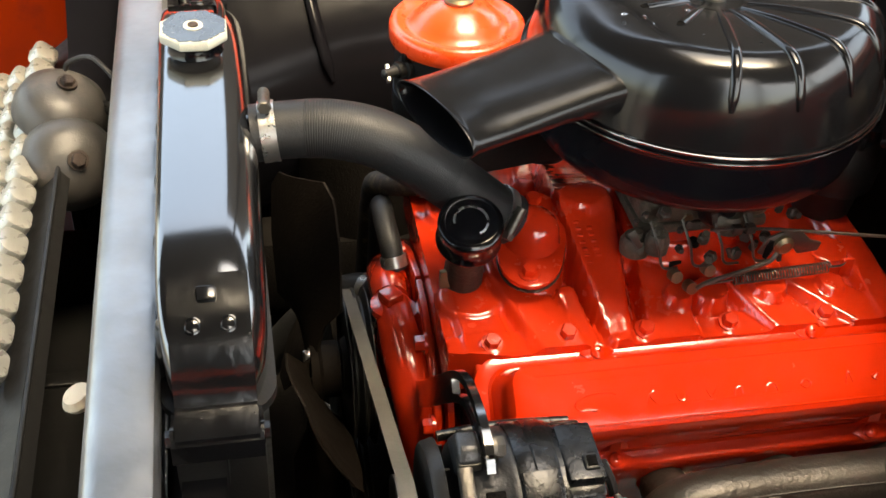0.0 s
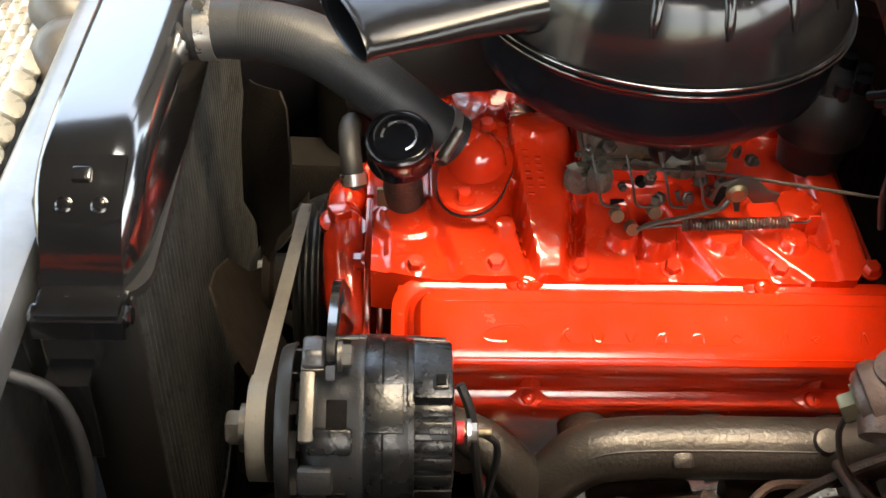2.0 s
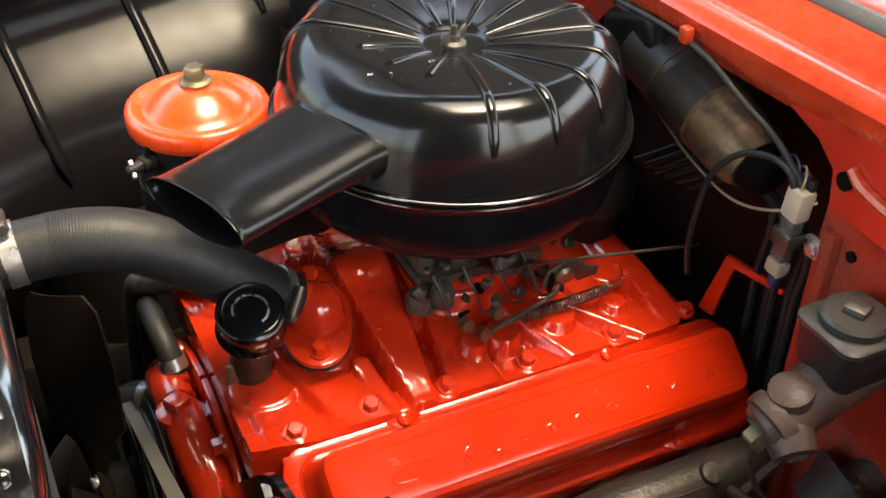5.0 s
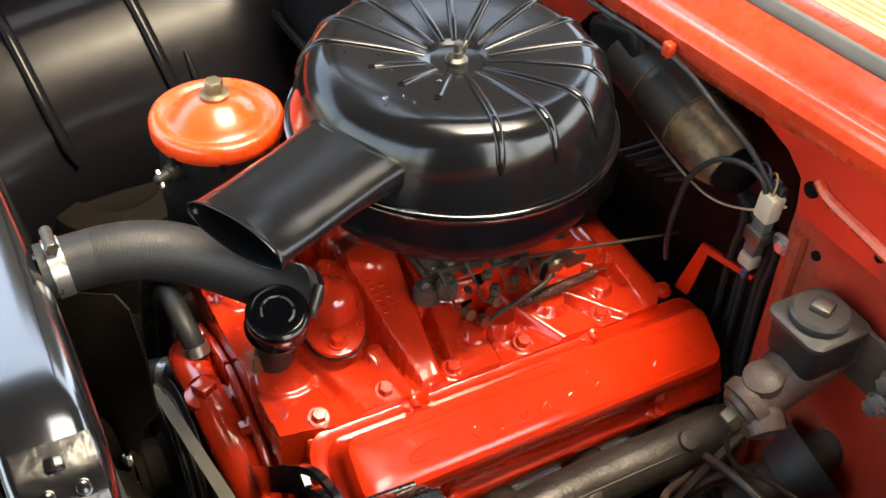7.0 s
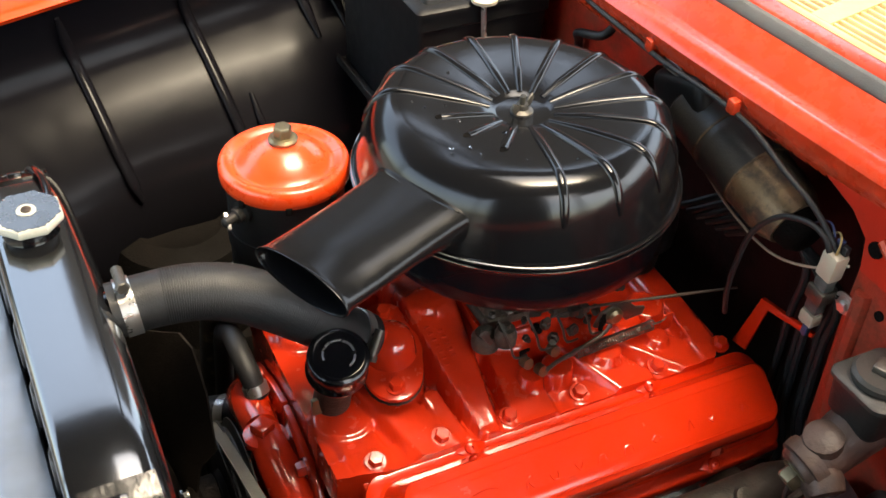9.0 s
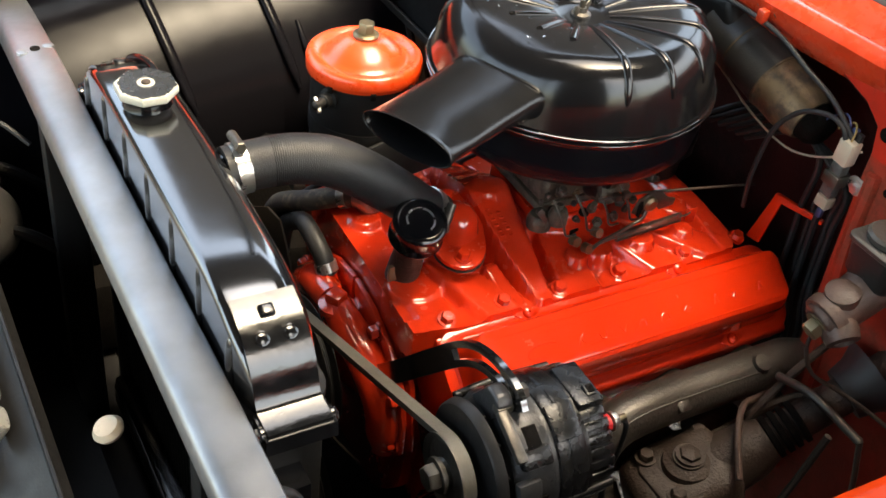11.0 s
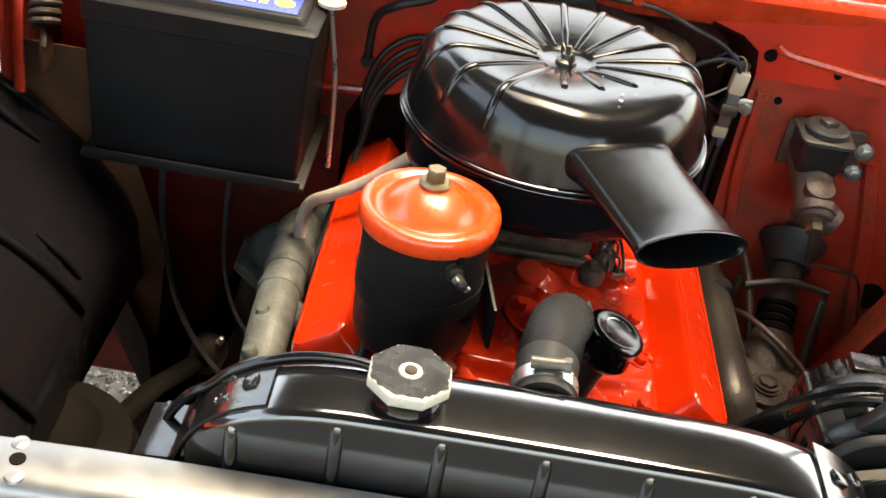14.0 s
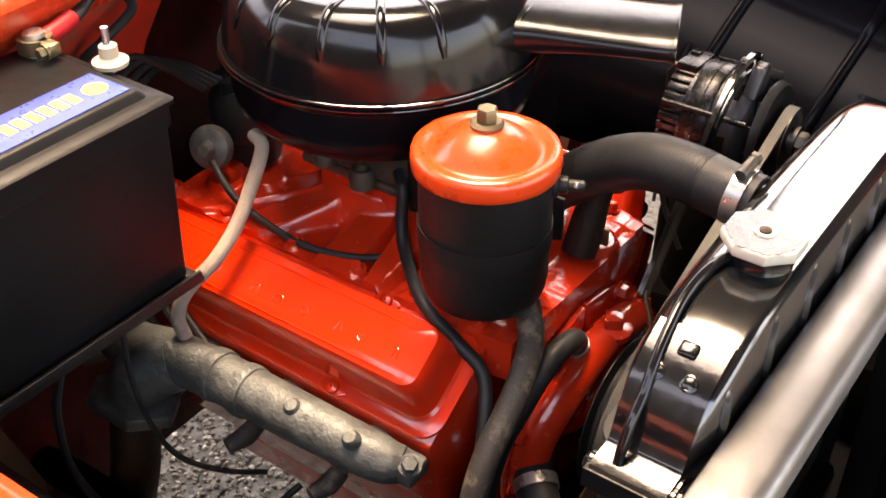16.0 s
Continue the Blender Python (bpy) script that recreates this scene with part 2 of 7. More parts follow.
# Fins far darker than the tubes: gap shade put into their colour.
CORE = surf("gap_dark_radiator_fins", (0.014, 0.0135, 0.013), 0.6, grain=0.3, grain_scale=200, var=0.4, scale=14, spec=0.1)
TUBES = surf("dusty_radiator_tubes", (0.042, 0.041, 0.038), 0.55, grain=0.5, grain_scale=300, var=0.5, scale=22, spec=0.2, dirt=(0.016, 0.015, 0.014), dirt_amount=0.22, dirt_scale=35)
BLACK_WORN = surf("worn_gloss_black_enamel", (0.005, 0.005, 0.0055), 0.17, grain=0.35, grain_scale=45, coat=0.35, coat_ior=1.6, spec=0.45, var=0.3, dirt=(0.12, 0.115, 0.105), dirt_amount=-0.09, dirt_scale=90)
CAP = surf("chipped_cream_cap_paint", (0.5, 0.49, 0.41), 0.42, grain=0.25, var=0.15, dirt=(0.16, 0.14, 0.1), dirt_amount=0.05, dirt_scale=50)
# Near-black finish of the unseen roof and walls that block sky light.
LIGHT_SCREEN = surf("dark_light_screen", (0.02, 0.0195, 0.02), 0.8, grain=0.3, scale=2, spec=0.2)
GRAVEL, GROUND = gravel_material(), ground_material()

# ---- shape helpers ----
ID = Matrix.Identity(4)


def T(x, y, z):
    return Matrix.Translation((x, y, z))


def along(p, d, spin=0.0):
    """A pose at p whose z axis points along d."""
    return Matrix.Translation(p) @ Vector(d).to_track_quat("Z", "Y").to_matrix().to_4x4() @ pose(0, 0, 0, 0, 0, spin)


def finish(name, bm, mat, smooth=40.0):
    bmesh.ops.remove_doubles(bm, verts=bm.verts, dist=1e-6)
    bmesh.ops.recalc_face_normals(bm, faces=bm.faces)
    me = bpy.data.meshes.new(name)
    bm.to_mesh(me)
    bm.free()
    me.materials.append(mat)
    if smooth:
        me.shade_smooth()
        me.set_sharp_from_angle(angle=radians(smooth))
    return me


def thing(name, label, category, at=(0, 0, 0), group="", kind=""):
    """An Empty at the base of a thing, under which its parts hang."""
    ob = new(name)
    ob.empty_display_size = 0.02
    ob.location = at
    return tagged(ob, label, category, group, kind)


def solo(name, bm, mat, label, category, group="", kind="", smooth=40.0):
    return tagged(new(name, finish(name, bm, mat, smooth)), label, category, group, kind)


def part(name, bm, mat, parent, label="", smooth=40.0, kind=""):
    ob = new(name, finish(name, bm, mat, smooth))
    ob.parent = parent
    ob.matrix_parent_inverse = Matrix.Translation(-parent.location)
    return tagged(ob, label, kind=kind)


def box(bm, size, m=ID, bevel=0.0, seg=2):
    made = bmesh.ops.create_cube(bm, size=1.0, matrix=m @ Matrix.Diagonal((*size, 1)))
    if bevel:
        edges = {e for v in made["verts"] for e in v.link_edges}
        bmesh.ops.bevel(bm, geom=list(edges), offset=bevel, segments=seg, profile=0.5, affect="EDGES")
    return bm


def span(bm, lo, hi, bevel=0.0, m=ID):
    """A box between two corners."""
    lo, hi = Vector(lo), Vector(hi)
    return box(bm, tuple(hi - lo), m @ Matrix.Translation((lo + hi) / 2), bevel)


def lathe(bm, prof, m=ID, seg=40):
    """A turned shape: (radius, height) pairs round the z axis of m."""
    rings = []
    for r, z in prof:
        if r < 1e-6:
            rings.append([bm.verts.new(m @ Vector((0, 0, z)))])
        else:
            rings.append([bm.verts.new(m @ Vector((r * math.cos(2 * math.pi * k / seg), r * math.sin(2 * math.pi * k / seg), z))) for k in range(seg)])
    for a, b in zip(rings, rings[1:]):
        for k in range(seg):
            j = (k + 1) % seg
            if len(a) == 1 and len(b) == 1:
                break
            if len(a) == 1:
                bm.faces.new((a[0], b[k], b[j]))
            elif len(b) == 1:
                bm.faces.new((a[k], b[0], a[j]))
            else:
                bm.faces.new((a[k], b[k], b[j], a[j]))
    for ring in (rings[0], rings[-1]):
        if len(ring) > 1 and prof[0] != prof[-1]:
            bm.faces.new(ring)
    return bm


def loft(bm, rings, caps=True, closed=True):
    """A skin over rings of equally many points."""
    vs = [[bm.verts.new(p) for p in ring] for ring in rings]
    n = len(vs[0])
    for a, b in zip(vs, vs[1:]):
        for k in range(n if closed else n - 1):
            j = (k + 1) % n
            bm.faces.new((a[k], a[j], b[j], b[k]))
    if caps and closed:
        bm.faces.new(vs[0])
        bm.faces.new(vs[-1])
    return bm


def spline(pts, steps=6):
    """A smooth line through points."""
    p = [Vector(q) for q in pts]
    if len(p) < 3:
        return p
    p = [2 * p[0] - p[1]] + p + [2 * p[-1] - p[-2]]
    out = []
    for a, b, c, d in zip(p, p[1:], p[2:], p[3:]):
        for k in range(steps):
            t = k / steps
            out.append(0.5 * (2 * b + (c - a) * t + (2 * a - 5 * b + 4 * c - d) * t * t + (3 * b - a - 3 * c + d) * t ** 3))
    return out + [p[-2]]


def tube(bm, pts, r, seg=12, steps=6, caps=True, flat=1.0):
    """A round (or flattened) bar along a smooth line; r may be a list, one for each point."""
    line = spline(pts, steps)
    if isinstance(r, (list, tuple)):
        n = len(r) - 1
        radii = []
        for k in range(len(line)):
            f = k / (len(line) - 1) * n
            i = min(int(f), n - 1)
            radii.append(r[i] + (r[i + 1] - r[i]) * (f - i))
    else:
        radii = [r] * len(line)
    rings = []
    side = None
    for k, p in enumerate(line):
        d = (line[min(k + 1, len(line) - 1)] - line[max(k - 1, 0)]).normalized()
        if side is None:
            side = d.orthogonal().normalized() if abs(d.z) > 0.9 else Vector((0, 0, 1)).cross(d).normalized()
        side = (side - d * side.dot(d)).normalized()
        up = d.cross(side)
        rings.append([p + radii[k] * (math.cos(2 * math.pi * i / seg) * side + flat * math.sin(2 * math.pi * i / seg) * up) for i in range(seg)])
    return loft(bm, rings, caps)


def plate(bm, outline, thick, m=ID, bevel=0.0):
    """A flat shape, given by its outline in the xy plane of m, and as thick as told along z."""
    vs = [bm.verts.new(m @ Vector((x, y, 0))) for x, y in outline]
    face = bm.faces.new(vs)
    made = bmesh.ops.extrude_face_region(bm, geom=[face])["geom"]
    top = [g for g in made if isinstance(g, bmesh.types.BMVert)]
    bmesh.ops.translate(bm, verts=top, vec=m.to_3x3() @ Vector((0, 0, thick)))
    if bevel:
        edges = [e for v in vs + top for e in v.link_edges]
        bmesh.ops.bevel(bm, geom=list(set(edges)), offset=bevel, segments=2, profile=0.5, affect="EDGES")
    return bm


def rounded(x0, x1, y0, y1, r, seg=5):
    """The outline of a rectangle with round corners."""
    out = []
    for cx, cy, a in ((x1 - r, y1 - r, 0), (x0 + r, y1 - r, 90), (x0 + r, y0 + r, 180), (x1 - r, y0 + r, 270)):
        for k in range(seg + 1):
            t = radians(a + 90 * k / seg)
            out.append((cx + r * math.cos(t), cy + r * math.sin(t)))
    return out


def bolt(bm, p, d, r=0.006, h=0.006, washer=True, spin=0.0):
    """A hexagon head on its washer."""
    m = along(p, d, spin)
    if washer:
        lathe(bm, [(0, -0.001), (r * 1.35, -0.001), (r * 1.35, r * 0.25), (0, r * 0.25)], m, 16)
    lathe(bm, [(0, 0), (r, 0), (r, h * 0.85), (r * 0.85, h), (0, h)], m, 6)
    return bm


def nb():
    return bmesh.new()

# ---- ground ----
bm = nb()
bmesh.ops.create_circle(bm, cap_ends=True, cap_tris=True, radius=900, segments=64)
solo("ground", bm, GROUND, "pale loose gravel under and around the car", "ground", kind="structure", smooth=0)


def pebbles():
    """Loose stones lying on the ground under the engine bay, in one mesh."""
    rng = random.Random(4)
    verts, faces = [], []
    for _ in range(22000):
        x, y = rng.uniform(-0.65, 0.85), rng.uniform(-0.6, 0.85)
        r = rng.choice((0.0028, 0.0036, 0.0045, 0.006)) * rng.uniform(0.8, 1.3)
        sx, sy, sz, a = rng.uniform(0.7, 1.4), rng.uniform(0.7, 1.2), rng.uniform(0.45, 0.8), rng.uniform(0, 6.28)
        base = len(verts)
        for k in range(6):
            t = a + k * 1.047 + rng.uniform(-0.2, 0.2)
            q = r * rng.uniform(0.8, 1.15)
            verts.append((x + sx * q * math.cos(t), y + sy * q * math.sin(t), r * 0.25 * rng.uniform(0.5, 1.4)))
        for k in range(4):
            t = a + k * 1.57 + rng.uniform(-0.3, 0.3)
            q = r * rng.uniform(0.45, 0.7)
            verts.append((x + sx * q * math.cos(t), y + sy * q * math.sin(t), r * sz * rng.uniform(0.9, 1.5)))
        b, t = [base + k for k in range(6)], [base + 6 + k for k in range(4)]
        faces += [(b[0], b[1], t[0]), (b[1], b[2], t[1], t[0]), (b[2], b[3], t[2], t[1]), (b[3], b[4], t[2]), (b[4], b[5], t[3], t[2]), (b[5], b[0], t[0], t[3]), tuple(t)]
    me = bpy.data.meshes.new("gravel_stones")
    me.from_pydata(verts, [], faces)
    me.materials.append(GRAVEL)
    tagged(new("gravel_stones", me), "loose grey, tan and white gravel stones", "gravel", kind="stuff")


pebbles()
# Unseen roof added to block the sky overhead and shape the reflections.
roof = thing("roof", "added unseen dark roof on posts, with an opening to shape the light", "roof", (0, 0, 3.1), kind="structure")
EDGE, OPEN = 2.5, 1.85
for lo, hi in (((-4.2, -EDGE), (-0.25, OPEN)), ((-0.25, 0.7), (1.0, OPEN)), ((-0.25, -EDGE), (1.0, -0.7)), ((1.0, -EDGE), (3.0, OPEN)), ((0.8, -3.4), (3.0, -EDGE))):
    part("roof_panel", span(nb(), (*lo, 3.1), (*hi, 3.2)), LIGHT_SCREEN, roof, smooth=0)
for x in (-4.1, 0.6, 2.85):
    for y in (-EDGE + 0.08, OPEN - 0.08):
        part("post", span(nb(), (x - 0.06, y - 0.06, 0), (x + 0.06, y + 0.06, 3.1), 0.005), LIGHT_SCREEN, roof, smooth=0)
# Unseen walls added to keep low sky out of the glossy black parts.
solo("wall_far_side", span(span(nb(), (-4.0, 4.2, 0), (0.3, 4.3, 2.8)), (0.3, 4.2, 0), (3.9, 4.3, 4.8)), LIGHT_SCREEN, "added unseen dark wall that darkens reflections from the far side", "wall", kind="structure", smooth=0)
solo("wall_side", span(nb(), (-3.0, -EDGE - 0.1, 0), (-0.3, -EDGE, 3.1)), LIGHT_SCREEN, "added unseen dark wall that blocks light from the near side", "wall", kind="structure", smooth=0)


# ---- body shell round the engine bay ----
def rail_y(x):
    return 0.588 + 0.08 * (x + 0.2)


def rail_z(x):
    return 0.925 + 0.13 * (x + 0.35)


def fender(s):
    """The front wing with the ledge on which the bonnet rests."""
    ob = thing("fender", "glossy red front fender with a bonnet ledge along its inner edge", "fender", (-0.2, s * 0.7, 0.9), "fenders")
    xs = [-0.85, -0.7, -0.5, -0.3, -0.1, 0.1, 0.3, 0.5]
    prof = [(0.003, -0.01), (0.0, -0.004), (0.006, 0.0), (0.058, 0.001), (0.066, 0.006), (0.075, 0.03), (0.09, 0.04), (0.15, 0.046), (0.22, 0.036), (0.28, 0.0), (0.31, -0.06), (0.325, -0.2), (0.318, -0.56)]
    prof += [(y - 0.006, z - 0.004) for y, z in reversed(prof)]
    rings = [[Vector((x, s * (rail_y(x) + y), rail_z(x) + z)) for y, z in prof] for x in xs]
    part("outer_skin", loft(nb(), rings), RED_FENDER, ob)
    for x in (-0.22, 0.03):
        m = T(x, s * (rail_y(x) + 0.026), rail_z(x))
        part("rubber_bumper", lathe(nb(), [(0, -0.004), (0.012, -0.004), (0.013, 0.004), (0.0115, 0.014), (0.009, 0.017), (0, 0.018)], m, 20), RUBBER, ob, "black rubber bonnet buffer")
    for x in (-0.325, -0.18, -0.06):
        part("ledge_hole", lathe(nb(), [(0, 0.0006), (0.006, 0.0006), (0.0062, -0.001), (0, -0.001)], T(x, s * (rail_y(x) + 0.024), rail_z(x) + 0.001), 16), GRIME_SHADE, ob)
    return ob


def inner_fender(s):
    """The black wheel housing: an upright sheet that bulges into the bay below a crease, with stamped ribs."""
    ob = thing("inner_fender_panel", "satin black stamped inner fender panel with upright ribs", "body panel", (-0.2, s * 0.5, 0.68), "inner fender panels")
    base = [(0.0, -0.006), (0.004, -0.03), (0.012, -0.07), (0.008, -0.098), (-0.01, -0.122), (-0.042, -0.149), (-0.074, -0.178), (-0.098, -0.206), (-0.114, -0.232), (-0.122, -0.256), (-0.126, -0.34)]
    n = len(base)

    def at(x, k, out=0.0):
        y, z = base[k]
        tail = max(0.0, x / 0.09)
        front = max(0.0, (-0.3 - x) / 0.2)
        low = max(0.0, k - 3) / (n - 4)
        foot = 0.07 if k == n - 1 and x < -0.15 else 0.0
        return Vector((x, s * (rail_y(x) + y - out - 0.03 * front * low - 0.09 * max(0.0, x + 0.2) * low), rail_z(x) + z - 0.06 * tail ** 2 * (k < 4) - 0.03 * front * low - 0.13 * (x + 0.2) * low * (x > -0.2) - foot))

    xs = [-0.62, -0.5, -0.42, -0.34, -0.26, -0.18, -0.151, -0.149, -0.1, -0.04, 0.0, 0.03, 0.055]
    rings = [[at(x, k) for k in range(n)] + [at(x, k, -0.004) - Vector((0, 0, 0.003)) for k in reversed(range(n))] for x in xs]
    part("panel", loft(nb(), rings), BLACK_PANEL, ob, smooth=60)
    # behind the wheel the housing rounds off and falls away
    rings = []
    for x, drop in ((0.055, 0.0), (0.075, 0.012), (0.1, 0.042), (0.125, 0.088), (0.15, 0.15), (0.17, 0.225), (0.18, 0.3)):
        ring = [at(0.055, k) + Vector((x - 0.055, 0, -drop)) for k in range(3, n)]
        ring = [Vector((q.x, q.y, max(q.z, 0.42 - 0.01 * k))) for k, q in enumerate(ring)]
        rings.append(ring + [q + Vector((0, s * 0.004, -0.003)) for q in reversed(ring)])
    part("housing_end", loft(nb(), rings), BLACK_PANEL, ob, smooth=60)
    for x, ks in ((-0.5, 10), (-0.345, 10), (-0.185, 10), (-0.028, 6), (0.016, 6)):
        pts = [at(x + 0.0065 * k, k, 0.002) for k in range(1, ks)]
        part("rib", tube(nb(), pts, [0.004] + [0.0095] * (len(pts) - 2) + [0.004], 10, flat=0.75), BLACK_PANEL, ob, smooth=60)
    part("stiffener", tube(nb(), [at(-0.112, 6, 0.001), at(-0.108, 7, 0.002), at(-0.104, 8, 0.001)], [0.003, 0.006, 0.003], 10), BLACK_PANEL, ob, smooth=60)
    # Added near-black sheets: dark fill where pale ground showed through.
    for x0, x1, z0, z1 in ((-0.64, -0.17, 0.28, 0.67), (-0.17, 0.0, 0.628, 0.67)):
        part("splash_apron", span(nb(), (x0, min(s * 0.466, s * 0.47), z0), (x1, max(s * 0.466, s * 0.47), z1)), GRIME_SHADE, ob, "added near-black sheet that hides the bright ground", smooth=0)
    return ob


for s in (1, -1):
    fender(s)
    inner_fender(s)


def firewall():
    ob = thing("firewall", "red painted firewall with a deep recess behind the engine", "body panel", (0.22, 0, 0.35))
    m = Matrix(((0, 0, 1, 0.217), (1, 0, 0, 0), (0, 1, 0, 0), (0, 0, 0, 1)))
    arch = [(0.24, 0.3), (0.24, 0.8), (0.225, 0.83), (0.18, 0.84), (0.15, 0.86), (0.12, 0.93), (0.08, 0.98), (0.02, 1.005), (-0.05, 1.015), (-0.11, 1.015), (-0.18, 1.008), (-0.225, 0.995), (-0.248, 0.978), (-0.253, 0.95), (-0.252, 0.9), (-0.256, 0.72), (-0.27, 0.3)]
    high = [p for p in arch if p[1] >= (0.83 if p[0] > 0 else 0.946)] + [(-0.253, 0.945)]
    part("panel", plate(nb(), [(-0.62, 0.945), (-0.62, 1.04), (0.62, 1.04), (0.62, 0.83)] + high, 0.003, m), RED_WORN, ob)
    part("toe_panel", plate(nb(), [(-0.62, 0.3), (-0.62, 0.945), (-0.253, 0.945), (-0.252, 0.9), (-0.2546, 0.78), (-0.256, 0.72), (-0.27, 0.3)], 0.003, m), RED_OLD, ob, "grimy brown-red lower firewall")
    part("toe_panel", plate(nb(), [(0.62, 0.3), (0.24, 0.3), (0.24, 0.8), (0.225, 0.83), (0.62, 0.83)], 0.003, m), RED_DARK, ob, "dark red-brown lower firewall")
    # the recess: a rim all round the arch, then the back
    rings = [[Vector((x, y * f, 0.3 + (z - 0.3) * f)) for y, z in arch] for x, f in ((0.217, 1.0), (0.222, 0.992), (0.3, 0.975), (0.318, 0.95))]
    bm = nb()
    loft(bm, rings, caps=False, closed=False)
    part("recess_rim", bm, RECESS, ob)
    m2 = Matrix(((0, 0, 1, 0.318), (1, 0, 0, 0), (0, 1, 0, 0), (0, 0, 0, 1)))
    part("recess_back", plate(nb(), [(y * 0.95, 0.3 + (z - 0.3) * 0.95) for y, z in arch], 0.003, m2), RECESS, ob, "red recess wall coloured dark for its shade")
    # stamped ridge over the driver's side, and the lower toe panel
    part("ridge", tube(nb(), [(0.216, -0.268, 0.99), (0.2155, -0.285, 0.981), (0.2155, -0.33, 0.975), (0.2155, -0.42, 0.965), (0.2155, -0.6, 0.955)], 0.006, 8), RED_BODY, ob)
    part("ridge", tube(nb(), [(0.216, -0.268, 0.93), (0.2155, -0.27, 0.82), (0.2155, -0.285, 0.7), (0.2155, -0.29, 0.5)], 0.009, 8), RED_OLD, ob)
    part("ridge", tube(nb(), [(0.2155, -0.43, 0.86), (0.2155, -0.46, 0.75), (0.2155, -0.5, 0.55)], 0.012, 8), RED_OLD, ob)
    part("ridge", tube(nb(), [(0.216, 0.205, 0.84), (0.2155, 0.3, 0.835), (0.2155, 0.45, 0.835)], 0.006, 8), RED_BODY, ob)
    part("plug_hole", lathe(nb(), [(0, 0.002), (0.008, 0.002), (0.008, -0.002), (0, -0.002)], along((0.2165, -0.263, 0.976), (-1, 0, 0)), 18), GRIME_SHADE, ob)
    part("plug_hole", lathe(nb(), [(0, 0.002), (0.009, 0.002), (0.009, -0.002), (0, -0.002)], along((0.2165, 0.22, 0.88), (-1, 0, 0)), 18), RUBBER, ob)
    part("plug_hole", lathe(nb(), [(0, 0.002), (0.02, 0.002), (0.02, -0.002), (0, -0.002)], along((0.2165, -0.5, 0.66), (-1, 0, 0)), 22), GRIME_SHADE, ob)
    for y, z in ((-0.29, 0.92), (-0.35, 0.965), (-0.43, 0.94)):
        part("plug_hole", lathe(nb(), [(0, 0.002), (0.005, 0.002), (0.005, -0.002), (0, -0.002)], along((0.2165, y, z), (-1, 0, 0)), 14), GRIME_SHADE, ob)
    return ob


firewall()


def cowl():
    ob = thing("cowl", "red cowl with grey rubber seal and cream slatted air vent", "body panel", (0.3, 0, 1.03))

    def sweep(prof, y0=-0.72, y1=0.72):
        rings = []
        for k in range(13):
            y = y0 + (y1 - y0) * k / 12
            rings.append([Vector((x - 0.085 * y + 0.05 * (y * y), y, z)) for x, z in prof])
        return loft(nb(), rings)

    part("lip", sweep([(0.205, 1.0), (0.18, 1.03), (0.178, 1.044), (0.183, 1.051), (0.194, 1.054), (0.2, 1.0535), (0.213, 1.049), (0.217, 1.05), (0.221, 1.055), (0.24, 1.065), (0.249, 1.069), (0.252, 1.062), (0.252, 1.04), (0.225, 1.03), (0.216, 1.0)]), RED_BODY, ob)
    rng = random.Random(31)
    for k in range(16):
        y = rng.choice((0.165, 0.05, -0.08)) + rng.gauss(0, 0.022)
        z = rng.uniform(1.032, 1.041)
        x = 0.205 - (z - 1.0) * 0.8333 - 0.085 * y + 0.05 * y * y
        w = rng.uniform(0.0015, 0.006)
        chip = [(w * math.cos(t) * rng.uniform(0.6, 1.2), 0.35 * w * math.sin(t) * rng.uniform(0.6, 1.3)) for t in [k2 * math.pi / 4 for k2 in range(8)]]
        part("paint_chip", plate(nb(), chip, 0.0005, along((x - 0.0004, y, z), (-0.77, 0.07, -0.64), 90)), GRIME, ob)
    part("seal", sweep([(0.253, 1.045), (0.2525, 1.066), (0.2545, 1.0735), (0.2595, 1.078), (0.266, 1.078), (0.271, 1.074), (0.273, 1.066), (0.2735, 1.045)]), SEAL, ob, "faded grey rubber bonnet seal")
    part("front_edge", sweep([(0.2745, 1.04), (0.2745, 1.064), (0.278, 1.069), (0.284, 1.071), (0.302, 1.072), (0.305, 1.068), (0.305, 1.04)]), RED_BODY, ob, "bright red panel edge")
    part("vent_rim", sweep([(0.305, 1.05), (0.3055, 1.071), (0.308, 1.073), (0.313, 1.073), (0.315, 1.07), (0.315, 1.05)]), CREAM, ob)
    part("vent_rim", sweep([(0.384, 1.06), (0.384, 1.082), (0.387, 1.085), (0.392, 1.085), (0.394, 1.082), (0.394, 1.06)]), CREAM, ob)
    part("rear_edge", sweep([(0.3945, 1.05), (0.3945, 1.084), (0.399, 1.088), (0.43, 1.094), (0.434, 1.092), (0.434, 1.05)]), CREAM_PALE, ob, "pale cream painted panel behind the vent")
    part("glass_ledge", sweep([(0.4345, 1.05), (0.4345, 1.088), (0.446, 1.09), (0.446, 1.05)]), RED_DARK, ob, "dark red strip below the windshield")
    part("plenum_floor", sweep([(0.31, 1.035), (0.31, 1.042), (0.39, 1.05), (0.39, 1.035)]), RED_OLD, ob)
    for k in range(8):
        x, z = 0.3165 + 0.0085 * k, 0.0016 * k
        part("slat", sweep([(x, 1.062 + z), (x + 0.0008, 1.07 + z), (x + 0.002, 1.0725 + z), (x + 0.0052, 1.0725 + z), (x + 0.0062, 1.069 + z), (x + 0.004, 1.064 + z)]), CREAM, ob)
    for k in range(-3, 4):
        y = -0.035 + 0.18 * k
        bm = nb()
